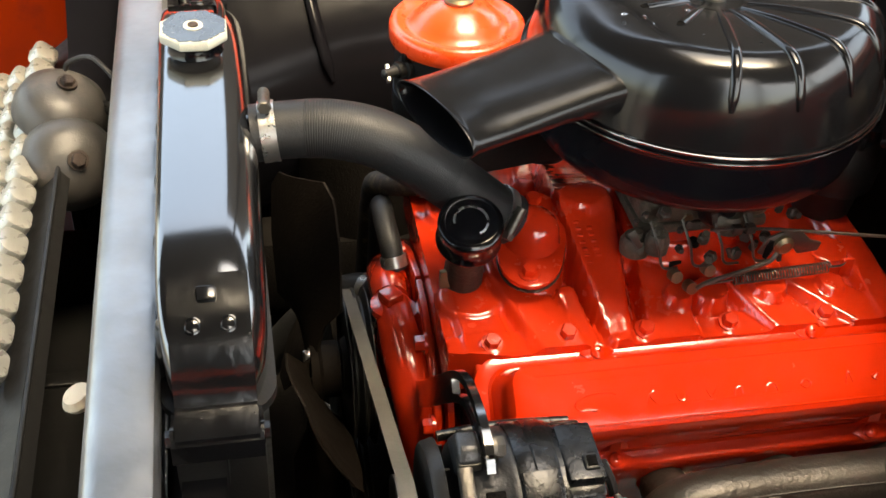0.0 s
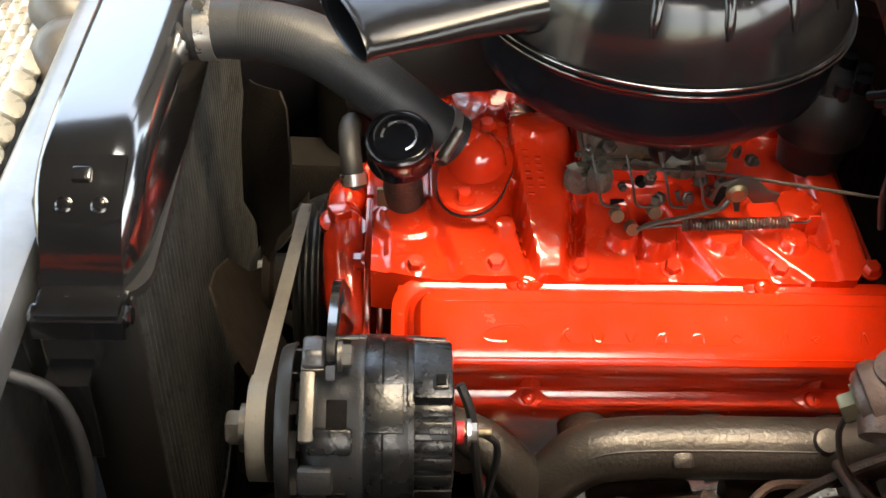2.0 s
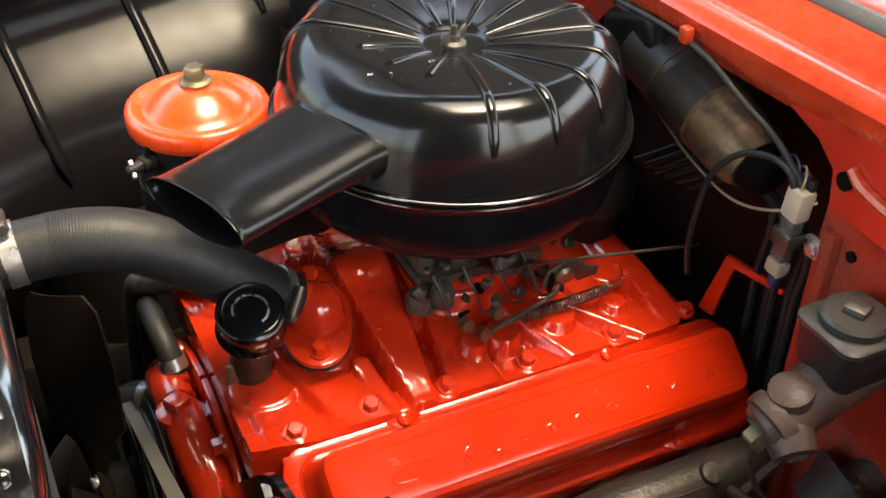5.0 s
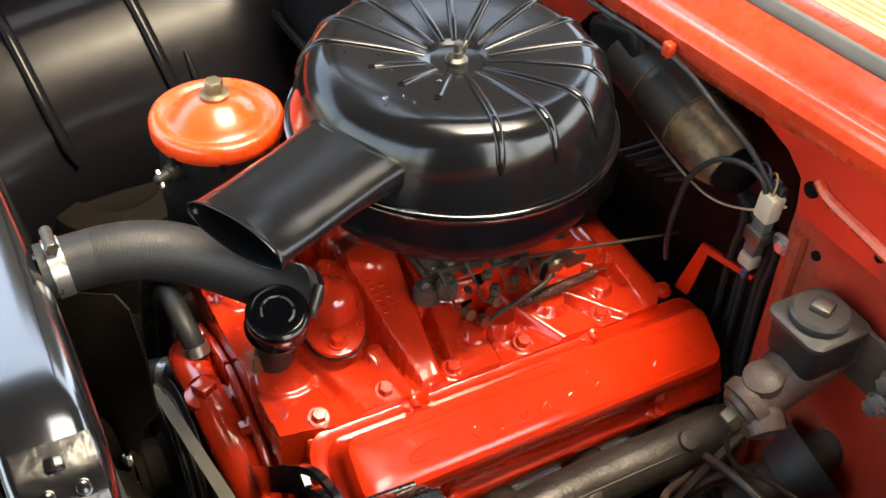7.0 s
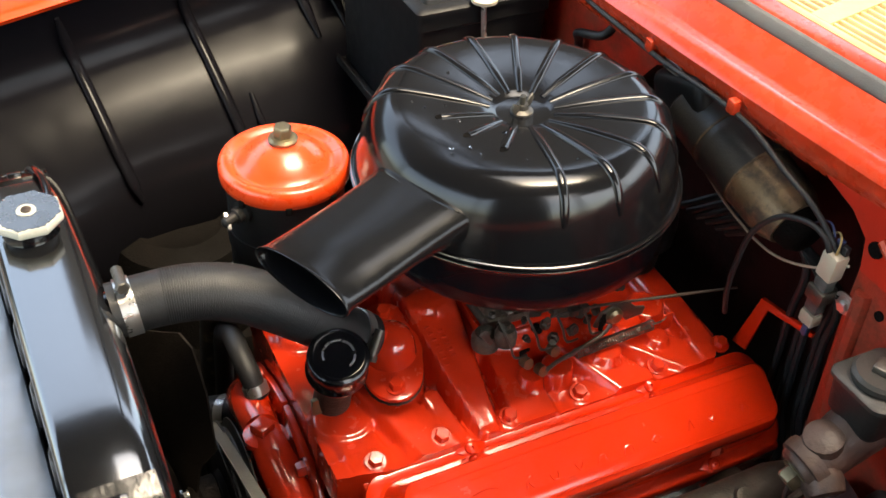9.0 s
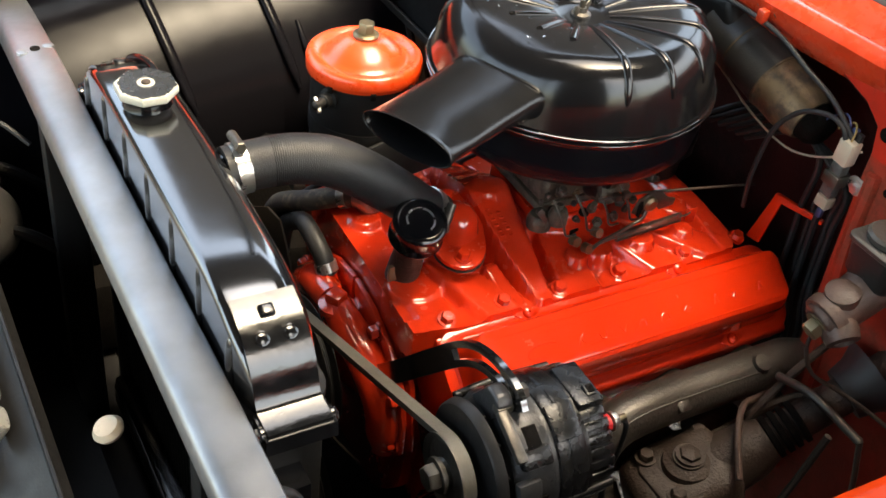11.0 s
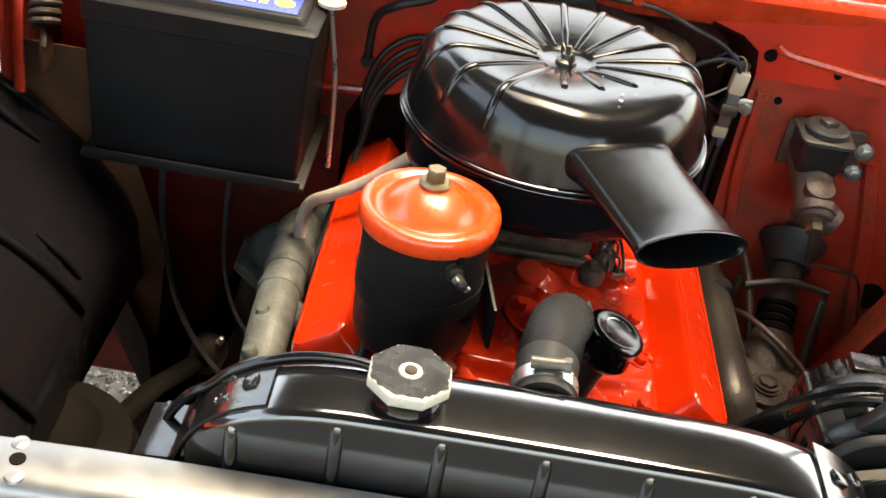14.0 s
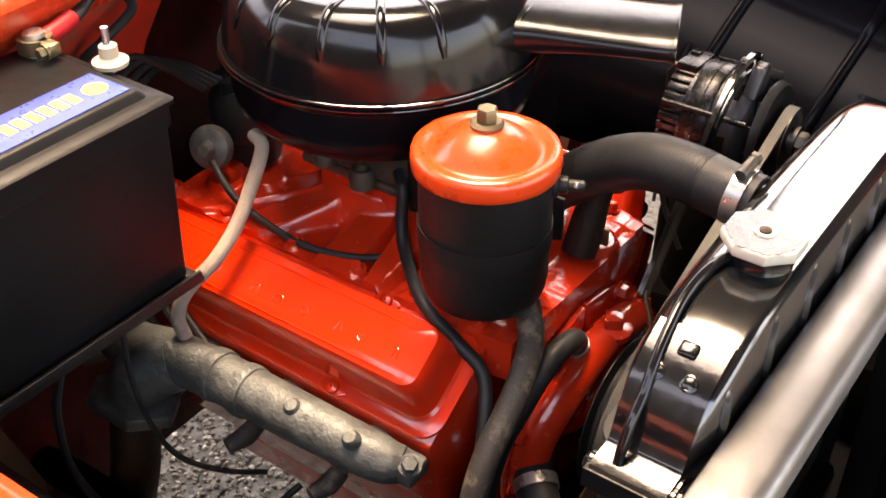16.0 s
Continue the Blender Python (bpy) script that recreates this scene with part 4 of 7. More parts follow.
def water_pump():
    ob = part("water_pump", lathe(nb(), [(0, 0), (0.058, 0), (0.062, 0.006), (0.06, 0.03), (0.045, 0.045), (0.03, 0.055), (0.028, 0.085), (0, 0.085)], along((-0.222, 0, 0.61), (-1, 0, 0)), 32), RED_CAST, engine)
    for s in (1, -1):
        part("pump_leg", tube(nb(), [(-0.276, s * 0.004, 0.69), (-0.274, s * 0.04, 0.683), (-0.268, s * 0.078, 0.662), (-0.26, s * 0.106, 0.628), (-0.256, s * 0.112, 0.585), (-0.254, s * 0.108, 0.555)], [0.019, 0.021, 0.0235, 0.025, 0.025, 0.02], 18), RED_CAST, ob)
        edge = [(0.002, 0.722), (0.05, 0.714), (0.096, 0.694), (0.13, 0.66), (0.143, 0.615), (0.142, 0.565), (0.122, 0.542), (0.096, 0.548), (0.084, 0.6), (0.06, 0.64), (0.002, 0.66)]
        for x in (-0.253, -0.2405):
            m = Matrix(((0, 0, 1, x), (1, 0, 0, 0), (0, 1, 0, 0), (0, 0, 0, 1)))
            part("leg_flange", plate(nb(), [(s * y, z) for y, z in edge], 0.007, m, 0.0018), RED_CAST, ob)
        for y, z in ((0.129, 0.645), (0.13, 0.575), (0.07, 0.698)):
            part("pump_bolt", bolt(nb(), (-0.2535, s * y, z), (-1, 0, 0), 0.0085, 0.011), RED_CAST, ob)
    part("outlet_tower", tube(nb(), [(-0.262, -0.012, 0.62), (-0.27, -0.012, 0.66), (-0.272, -0.012, 0.692)], [0.03, 0.024, 0.02], 16), RED_CAST, ob)
    part("outlet_tower", tube(nb(), [(-0.252, 0.03, 0.62), (-0.258, 0.034, 0.665), (-0.262, 0.036, 0.688)], [0.026, 0.02, 0.017], 16), RED_CAST, ob)
    part("backing_plate", prism(nb(), [(-0.075, 0.7), (0.06, 0.7), (0.085, 0.66), (0.085, 0.56), (-0.085, 0.56), (-0.09, 0.66)], -0.246, -0.237, 0.003), RED_CAST, ob)
    part("square_plug", box(lathe(nb(), [(0, 0), (0.02, 0), (0.0205, 0.008), (0.013, 0.011), (0, 0.011)], T(-0.279, -0.011, 0.692), 20), (0.019, 0.019, 0.013), T(-0.279, -0.011, 0.709) @ Matrix.Rotation(0.5, 4, "Z"), 0.002), RED_CAST, ob)
    part("outlet_nipple", tube(nb(), [(-0.262, 0.036, 0.685), (-0.2645, 0.038, 0.694), (-0.267, 0.041, 0.704)], 0.0095, 14), RED_CAST, ob)
    return ob


water_pump()
PUMP, ALT, CRANK = (0.0, 0.605), (-0.338, 0.779), (0.0, 0.4)


def pulley(parent, name, x, c, r, mat, grooves=2):
    prof = [(0, 0), (r * 0.35, 0), (r * 0.4, 0.006), (r * 0.85, 0.008)]
    z = 0.004
    for _ in range(grooves):
        prof += [(r, z), (r, z + 0.0015), (r - 0.009, z + 0.005), (r - 0.009, z + 0.0075), (r, z + 0.0115), (r, z + 0.013)]
        z += 0.0125
    prof += [(r * 0.6, z + 0.001), (0, z + 0.001)]
    return part(name, lathe(nb(), prof, along((x, c[0], c[1]), (1, 0, 0)), 48), mat, parent)


pulley(engine, "pump_pulley", -0.328, PUMP, 0.083, BLACK_DULL)
pulley(engine, "crank_pulley", -0.328, CRANK, 0.085, BLACK_DULL)


def fan():
    ob = thing("cooling_fan", "four-bladed olive brown engine fan at rest", "fan", (-0.352, 0, 0.605))
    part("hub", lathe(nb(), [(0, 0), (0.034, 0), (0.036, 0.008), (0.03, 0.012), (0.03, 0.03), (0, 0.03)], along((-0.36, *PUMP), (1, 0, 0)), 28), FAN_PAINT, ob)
    for k in range(4):
        a = radians(90 * k + 64)
        rad = Vector((0, math.cos(a), math.sin(a)))
        tan = Vector((0, -math.sin(a), math.cos(a)))
        rings = []
        for d, w, tw in ((0.02, 0.022, 5), (0.055, 0.03, 25), (0.075, 0.055, 32), (0.14, 0.062, 30), (0.19, 0.06, 27), (0.205, 0.045, 26)):
            c, sn = math.cos(radians(tw)), math.sin(radians(tw))
            ctr = Vector((-0.358, *PUMP)) + rad * d
            ring = []
            for f in (-1, -0.5, 0, 0.5, 1):
                bow = 0.006 * (1 - f * f)
                ring.append(ctr + tan * (w * f * c) + Vector((w * f * sn - bow, 0, 0)))
            ring += [p + Vector((0.0022, 0, 0)) for p in reversed(ring)]
            rings.append(ring)
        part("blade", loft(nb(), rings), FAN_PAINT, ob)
    for k in range(4):
        a = radians(90 * k)
        part("hub_bolt", bolt(nb(), Vector((-0.36, PUMP[0] + 0.022 * math.cos(a), PUMP[1] + 0.022 * math.sin(a))), (-1, 0, 0), 0.006, 0.006), STEEL, ob)


fan()


def hull_belt(circles, x, w=0.012, t=0.009):
    """A belt drawn tight round pulleys (y, z, radius)."""
    pts = []
    for cy, cz, r in circles:
        for k in range(90):
            a = 2 * math.pi * k / 90
            pts.append((cy + r * math.cos(a), cz + r * math.sin(a)))
    pts = sorted(set(pts))

    def half(ps):
        h = []
        for p in ps:
            while len(h) > 1 and (h[-1][0] - h[-2][0]) * (p[1] - h[-2][1]) - (h[-1][1] - h[-2][1]) * (p[0] - h[-2][0]) <= 0:
                h.pop()
            h.append(p)
        return h
    loop = half(pts)[:-1] + half(pts[::-1])[:-1]
    n = len(loop)
    rings = []
    for k in range(n):
        (ay, az), (by, bz), (cy, cz) = loop[k - 1], loop[k], loop[(k + 1) % n]
        d = Vector((0, cy - ay, cz - az)).normalized()
        o = Vector((0, d.z, -d.y))
        p = Vector((x, by, bz))
        rings.append([p + Vector((-w / 2, 0, 0)) + o * 0.001, p + Vector((w / 2, 0, 0)) + o * 0.001, p + Vector((w * 0.32, 0, 0)) - o * t, p + Vector((-w * 0.32, 0, 0)) - o * t])
    rings.append(rings[0])
    return loft(nb(), rings, caps=False)


solo("fan_belt", hull_belt([(*PUMP, 0.081), (*ALT, 0.037), (*CRANK, 0.083)], -0.3165), BELT, "worn grey V-belt round the engine pulleys", "drive belt")


def alternator():
    c = Vector((0, *ALT))
    ob = thing("alternator", "black alternator with ribbed rear housing, pulley and fan", "alternator", tuple(c + Vector((-0.23, 0, -0.07))))

    def ax(x, prof, seg=56):
        return lathe(nb(), prof, along((x, c.y, c.z), (1, 0, 0)), seg)

    def at(x, r, a):
        """A pose on the body: along its axis, out from it, and turned a degrees from the top towards the fender."""
        return T(x, c.y, c.z) @ Matrix.Rotation(radians(a), 4, "X") @ T(0, 0, r)

    part("front_housing", ax(-0.286, [(0, 0), (0.044, 0), (0.056, 0.005), (0.0625, 0.013), (0.0635, 0.018), (0.0635, 0.037), (0.065, 0.039), (0.065, 0.044), (0, 0.044)]), ALUMINIUM, ob, "dark grey cast front housing")
    for a in (2, 62, 122, 182, 242, 302):
        part("vent_recess", box(nb(), (0.014, 0.022, 0.003), at(-0.26, 0.0628, a + 30), 0.001), GRIME_SHADE, ob)
    part("stator_ring", ax(-0.242, [(0.0, 0), (0.0668, 0), (0.0675, 0.001), (0.0675, 0.012), (0.0668, 0.0128), (0.0675, 0.0136), (0.0675, 0.028), (0.0665, 0.03), (0, 0.03)]), ALT_BLACK, ob)
    part("stator_pad", box(nb(), (0.026, 0.034, 0.004), at(-0.228, 0.0672, 28), 0.0012), ALT_BLACK, ob)
    part("rear_housing", ax(-0.212, [(0, 0), (0.0655, 0), (0.0655, 0.004), (0.06, 0.005), (0.06, 0.026), (0.0575, 0.03), (0.036, 0.033), (0, 0.033)]), ALT_BLACK, ob)
    for k in range(30):
        part("cooling_rib", box(nb(), (0.026, 0.0085, 0.0055), at(-0.195, 0.0608, 28 + 324 * k / 29), 0.001), ALT_BLACK, ob)
    block = part("terminal_block", box(nb(), (0.027, 0.05, 0.014), at(-0.195, 0.06, 2), 0.002), ALT_BLACK, ob)
    part("terminal_plug", box(nb(), (0.011, 0.013, 0.006), at(-0.19, 0.068, 12), 0.0015), ALT_BLACK, block)
    part("plug_socket", box(nb(), (0.007, 0.008, 0.002), at(-0.19, 0.0715, 12), 0.0005), GRIME_SHADE, block)
    for a in (95, 180, 300):
        part("through_bolt", tube(nb(), [at(-0.286, 0.063, a) @ Vector(), at(-0.24, 0.066, a) @ Vector(), at(-0.184, 0.064, a) @ Vector()], 0.0042, 10), ALT_BLACK, ob)
    part("side_lug", box(nb(), (0.03, 0.018, 0.012), at(-0.264, 0.066, 47), 0.003), ALT_BLACK, ob)
    part("side_lug", box(nb(), (0.024, 0.02, 0.01), at(-0.274, 0.064, 72), 0.003), ALUMINIUM, ob)
    part("fan_plate", ax(-0.302, [(0, 0), (0.058, 0), (0.06, 0.002), (0.062, 0.01), (0.06, 0.0105), (0.057, 0.003), (0, 0.003)]), BLACK_DULL, ob)
    for k in range(12):
        m = T(-0.292, c.y, c.z) @ Matrix.Rotation(2 * math.pi * k / 12, 4, "X") @ T(0, 0.006, 0.048) @ Matrix.Rotation(0.5, 4, "X")
        part("fan_vane", box(nb(), (0.009, 0.0015, 0.024), m), BLACK_DULL, ob)
    pulley(ob, "pulley", -0.328, ALT, 0.038, AGED, 1)
    part("shaft_nut", bolt(nb(), (-0.328, c.y, c.z), (-1, 0, 0), 0.013, 0.014), AGED, ob)
    # adjusting ear with its bright worn lug, the bolt, and the output stud
    ear = [(c.y + 0.0, c.z + 0.05), (c.y - 0.012, c.z + 0.076), (c.y - 0.004, c.z + 0.084), (c.y + 0.012, c.z + 0.084), (c.y + 0.034, c.z + 0.052)]
    part("adjusting_ear", plate(nb(), ear, 0.016, Matrix(((0, 0, 1, -0.284), (1, 0, 0, 0), (0, 1, 0, 0), (0, 0, 0, 1))), 0.003), ALUMINIUM, ob)
    part("lug", box(nb(), (0.0105, 0.05, 0.009), at(-0.2795, 0.0665, 27), 0.0025), AGED, ob, "worn bare metal lug")
    part("lug_head", box(nb(), (0.017, 0.011, 0.009), at(-0.276, 0.0715, 5), 0.002), AGED, ob, "worn bare metal lug")
    part("adjusting_bolt", bolt(nb(), (-0.259, c.y + 0.0, c.z + 0.0765), (1, 0, 0), 0.008, 0.009), AGED, ob)
    q = at(-0.179, 0.048, 42) @ Vector()
    part("rear_stud", tube(nb(), [q, q + Vector((0.013, 0, 0)), q + Vector((0.024, 0, 0))], 0.0032, 10), BRASS, ob)
    part("stud_nut", bolt(nb(), q + Vector((0.008, 0, 0)), (1, 0, 0), 0.007, 0.007), STEEL, ob)
    part("stud_insulator", lathe(nb(), [(0, 0), (0.008, 0), (0.008, 0.005), (0, 0.005)], along(q, (1, 0, 0)), 16), RED_CABLE, ob, "red insulator")
    part("pivot_bolt", tube(nb(), [at(-0.31, 0.074, 176) @ Vector(), at(-0.25, 0.074, 176) @ Vector(), at(-0.2, 0.074, 176) @ Vector()], 0.0065, 10), AGED, ob)
    return ob


alternator()
# slotted black adjusting strap from the pump to the alternator
strap = thing("alternator_bracket", "curved black slotted alternator adjusting strap", "bracket", (-0.262, -0.12, 0.66))
line = spline([(-0.264, -0.095, 0.655), (-0.264, -0.155, 0.72), (-0.264, -0.212, 0.785), (-0.264, -0.262, 0.838), (-0.264, -0.3, 0.858), (-0.264, -0.338, 0.86), (-0.264, -0.352, 0.848)], 5)


def ribbon(pts, lo, hi):
    """A flat bar along pts between two offsets across it."""
    rings = []
    for k, p in enumerate(pts):
        d = (pts[min(k + 1, len(pts) - 1)] - pts[max(k - 1, 0)]).normalized()
        o = Vector((0, -d.z, d.y))
        rings.append([p + o * a + Vector((b, 0, 0)) for a, b in ((hi, -0.003), (hi, 0.003), (lo, 0.003), (lo, -0.003))])
    return loft(nb(), rings)


part("strap", ribbon(line[:14], -0.0125, 0.0125), BLACK_GLOSS, strap)
part("slot_side", ribbon(line[13:28], 0.0055, 0.0125), BLACK_GLOSS, strap)
part("slot_side", ribbon(line[13:28], -0.0125, -0.0055), BLACK_GLOSS, strap)
part("strap_end", ribbon(line[27:], -0.0125, 0.0125), BLACK_GLOSS, strap)


def exhaust(s):
    mat = IRON if s < 0 else IRON_GREY
    name = "brown-grey bare cast iron exhaust manifold" if s < 0 else "pale grey rusty cast iron exhaust manifold"
    ob = thing("exhaust_manifold", name, "exhaust manifold", tuple(E(0, s * 0.26, 0.63)), "exhaust manifolds")
    q = lambda x, y, z: E(x, s * y, z)  # noqa: E731
    if s < 0:
        part("log", tube(nb(), [q(-0.103, 0.286, 0.63), q(-0.088, 0.281, 0.652), q(-0.064, 0.273, 0.674), q(-0.03, 0.27, 0.682), q(0.04, 0.268, 0.682), q(0.12, 0.268, 0.681), q(0.19, 0.265, 0.678), q(0.225, 0.26, 0.672)], [0.022, 0.024, 0.026, 0.0265, 0.0265, 0.0265, 0.026, 0.018], 24), mat, ob)
        part("parting_line", tube(nb(), [q(-0.098, 0.3, 0.658), q(-0.075, 0.292, 0.685), q(-0.04, 0.288, 0.7005), q(0.04, 0.286, 0.7015), q(0.13, 0.286, 0.7)], 0.0012, 6), mat, ob)
        part("front_branch", tube(nb(), [q(-0.185, 0.246, 0.688), q(-0.16, 0.262, 0.69), q(-0.138, 0.274, 0.682), q(-0.118, 0.282, 0.658), q(-0.104, 0.286, 0.63)], [0.016, 0.0185, 0.02, 0.022, 0.024], 20), mat, ob)
        part("outlet", tube(nb(), [q(-0.102, 0.283, 0.655), q(-0.1, 0.287, 0.63), q(-0.098, 0.291, 0.6), q(-0.097, 0.295, 0.57), q(-0.096, 0.298, 0.535)], [0.02, 0.03, 0.0335, 0.032, 0.025], 24, flat=0.8), mat, ob)
        part("outlet_flange", plate(nb(), [(-0.046, 0.032), (0.046, 0.032), (0.05, 0.0), (0.014, -0.072), (-0.014, -0.072), (-0.05, 0.0)], 0.012, along(q(-0.096, 0.304, 0.567), (0, -0.8, 0.6), 0), 0.003), mat, ob)
        part("flange_lug", lathe(nb(), [(0, -0.02), (0.018, -0.02), (0.015, 0.012), (0, 0.012)], along(q(-0.093, 0.318, 0.538), (0, -0.75, 0.66)), 20), mat, ob)
        part("flange_nut", bolt(nb(), q(-0.093, 0.327, 0.546), (0, -0.75, 0.66), 0.0105, 0.01), GRIME, ob)
        part("outlet_pipe", tube(nb(), [q(-0.108, 0.323, 0.54), q(-0.1, 0.325, 0.45), q(-0.04, 0.32, 0.36), q(0.12, 0.31, 0.31), q(0.4, 0.3, 0.29)], 0.026, 18), GRIME, ob)
        part("boss", lathe(nb(), [(0, 0), (0.012, 0), (0.01, 0.008), (0, 0.009)], along(q(0.135, 0.277, 0.702), (0, -0.45, 0.9)), 16), mat, ob)
        part("boss", box(nb(), (0.018, 0.016, 0.02), Matrix.Translation(q(0.015, 0.287, 0.69)) @ Matrix.Rotation(0.6, 4, "X"), 0.004), mat, ob)
    else:
        part("log", tube(nb(), [q(-0.21, 0.25, 0.672), q(-0.185, 0.258, 0.674), q(-0.1, 0.264, 0.678), q(0.0, 0.266, 0.678), q(0.07, 0.268, 0.672), q(0.12, 0.27, 0.658), q(0.17, 0.262, 0.65)], [0.017, 0.0225, 0.0245, 0.025, 0.0268, 0.029, 0.022], 24), mat, ob)
        part("outlet_branch", tube(nb(), [q(0.06, 0.268, 0.67), q(0.08, 0.282, 0.66), q(0.092, 0.295, 0.645), q(0.095, 0.3, 0.625)], [0.03, 0.033, 0.032, 0.028], 20), mat, ob)
        part("outlet_flange", plate(nb(), [(0.056, 0), (0.03, 0.036), (-0.03, 0.036), (-0.056, 0), (-0.03, -0.036), (0.03, -0.036)], 0.014, along(q(0.095, 0.302, 0.63), (0, 0.2, -1), 0), 0.003), mat, ob)
        part("outlet_pipe", tube(nb(), [q(0.095, 0.302, 0.625), q(0.1, 0.315, 0.52), q(0.14, 0.33, 0.4), q(0.3, 0.33, 0.32), q(0.5, 0.33, 0.3)], 0.026, 18), GRIME, ob)
        for x in (0.006, -0.034):
            part("collar", lathe(nb(), [(0.024, -0.009), (0.0268, -0.007), (0.0276, 0.0), (0.0268, 0.007), (0.024, 0.009)], along(q(x, 0.2655, 0.678), (1, 0, 0)), 28), mat, ob)
        for x in (-0.17, -0.1):
            part("boss", lathe(nb(), [(0.0, 0.004), (0.006, 0.0035), (0.0085, 0.0), (0.009, -0.006), (0, -0.006)], along(q(x, 0.274, 0.6995), (0, 0.35, 0.94)), 16), mat, ob)
        part("end_lug", box(nb(), (0.03, 0.03, 0.02), Matrix.Translation(q(-0.215, 0.25, 0.672)), 0.005), mat, ob)
        part("end_nut", bolt(nb(), q(-0.222, 0.255, 0.682), (-0.3, 0.4, 0.8), 0.008, 0.01), mat, ob)
    for x in (-0.165, -0.055, 0.055, 0.165):
        part("port", tube(nb(), [q(x, 0.225, 0.648), q(x * 0.98, 0.245, 0.66), q(x * 0.95, 0.265, 0.672)], [0.023, 0.021, 0.022], 14), mat, ob)
    return ob


for s in (1, -1):
    exhaust(s)


# ---- air cleaner and carburettor ----
def air_cleaner():
    ob = thing("air_cleaner", "satin black round air cleaner with ribbed lid and snorkel", "air cleaner", (0, 0, 0.86))
    R = 0.163
    snork = Vector((-0.92, -0.39, 0)).normalized()
    ang0 = math.atan2(snork.y, snork.x)

    shape = [(0.0, 1.0165), (0.024, 1.0165), (0.0275, 1.0175), (0.031, 1.0195), (0.04, 1.0215), (0.06, 1.0245), (0.085, 1.0275), (0.105, 1.0295), (0.117, 1.03),
             (0.1225, 1.0295), (0.128, 1.028), (0.134, 1.0248), (0.14, 1.019), (0.145, 1.011), (0.1495, 1.0), (0.153, 0.987), (0.156, 0.972), (0.1585, 0.96), (0.2, 0.95)]

    def lid_z(r):
        """Height of the lid over its radius: an almost flat disc, a round shoulder and a steep side."""
        for (ra, za), (rb, zb) in zip(shape, shape[1:]):
            if r <= rb:
                return za + (zb - za) * (r - ra) / (rb - ra)

    prof = [(0, 1.0165)] + [(r, lid_z(r)) for r in (0.024, 0.0275, 0.031, 0.04, 0.06, 0.085, 0.105, 0.117, 0.1225, 0.128, 0.134, 0.14, 0.145, 0.1495, 0.153, 0.156, 0.1585)]
    prof += [(0.159, 0.96), (0.1595, 0.957), (0.1612, 0.9566), (0.1618, 0.9548), (0.161, 0.953), (0.157, 0.9525), (0.15, 0.9535)]
    bm = nb()
    rings = []
    seg = 96
    for r, z in prof:
        if r == 0:
            rings.append(None)
            continue
        ring = []
        for k in range(seg):
            a = 2 * math.pi * k / seg
            d = abs((a - ang0 + math.pi) % (2 * math.pi) - math.pi)
            f = max(0.0, 1 - d / 0.7)
            f = f * f * (3 - 2 * f)
            rr = r
            zz = z
            if r > 0.09 and z > 0.957:
                zz = z - f * 0.006 * min(1, (r - 0.09) / 0.03)
            ring.append(Vector((rr * math.cos(a), rr * math.sin(a), zz)))
        rings.append(ring)
    top = bm.verts.new((0, 0, 1.0165))
    vs = [[bm.verts.new(p) for p in ring] for ring in rings[1:]]
    for k in range(seg):
        bm.faces.new((top, vs[0][k], vs[0][(k + 1) % seg]))
        for a, b in zip(vs, vs[1:]):
            bm.faces.new((a[k], a[(k + 1) % seg], b[(k + 1) % seg], b[k]))
    lid = part("lid", bm, BLACK, ob, smooth=50)
    nrib = 17
    for k in range(nrib):
        a = ang0 + 2 * math.pi * (k + 0.5) / nrib + (0.0)
        d = abs((a - ang0 + math.pi) % (2 * math.pi) - math.pi)
        if d < 0.62:
            continue
        rs = [0.031, 0.06, 0.09, 0.112, 0.122, 0.13, 0.137, 0.143, 0.148, 0.1515]
        pts = [Vector((r * math.cos(a), r * math.sin(a), lid_z(r) + 0.0002)) for r in rs]
        part("lid_rib", tube(nb(), pts, [0.0026] + [0.0044] * (len(rs) - 2) + [0.0024], 12, 4, flat=0.6), BLACK, lid)
    for k, end in ((-1, 0.084), (0, 0.08), (1, 0.084)):
        a = ang0 + 0.4625 * k
        pts = [Vector((r * math.cos(a), r * math.sin(a), lid_z(r) + 0.0002)) for r in (0.031, 0.045, 0.06, end - 0.008, end)]
        part("short_rib", tube(nb(), pts, [0.0026, 0.004, 0.0044, 0.0044, 0.0036], 12, 4, flat=0.6), BLACK, lid)
        part("drain_hole", lathe(nb(), [(0, 0.0005), (0.0032, 0.0005), (0.0034, -0.001), (0, -0.001)], T((end + 0.002) * math.cos(a), (end + 0.002) * math.sin(a), lid_z(end) + 0.0004), 14), GRIME_SHADE, lid)
    part("base_pan", lathe(nb(), [(0.03, 0.872), (0.075, 0.87), (0.085, 0.876), (0.12, 0.879), (0.143, 0.89), (0.151, 0.9), (0.154, 0.918), (0.1535, 0.94), (0.157, 0.948), (0.1625, 0.951), (0.1635, 0.9525), (0.05, 0.9525), (0.03, 0.93), (0.03, 0.872)], ID, 72), BLACK_PANEL, ob)
    # snorkel: a boxy neck that runs out to an oval mouth
    side = Vector((0, 0, 1)).cross(snork)
    rings = []
    for d, w, h, zc in ((0.112, 0.0585, 0.0235, 0.981), (0.142, 0.0565, 0.022, 0.982), (0.16, 0.054, 0.0195, 0.983), (0.2, 0.0525, 0.017, 0.983), (0.25, 0.0525, 0.0168, 0.982), (0.281, 0.053, 0.0168, 0.9815), (0.285, 0.0542, 0.0176, 0.9815), (0.2878, 0.0552, 0.0184, 0.9815), (0.2888, 0.055, 0.0182, 0.9815)):
        ring = []
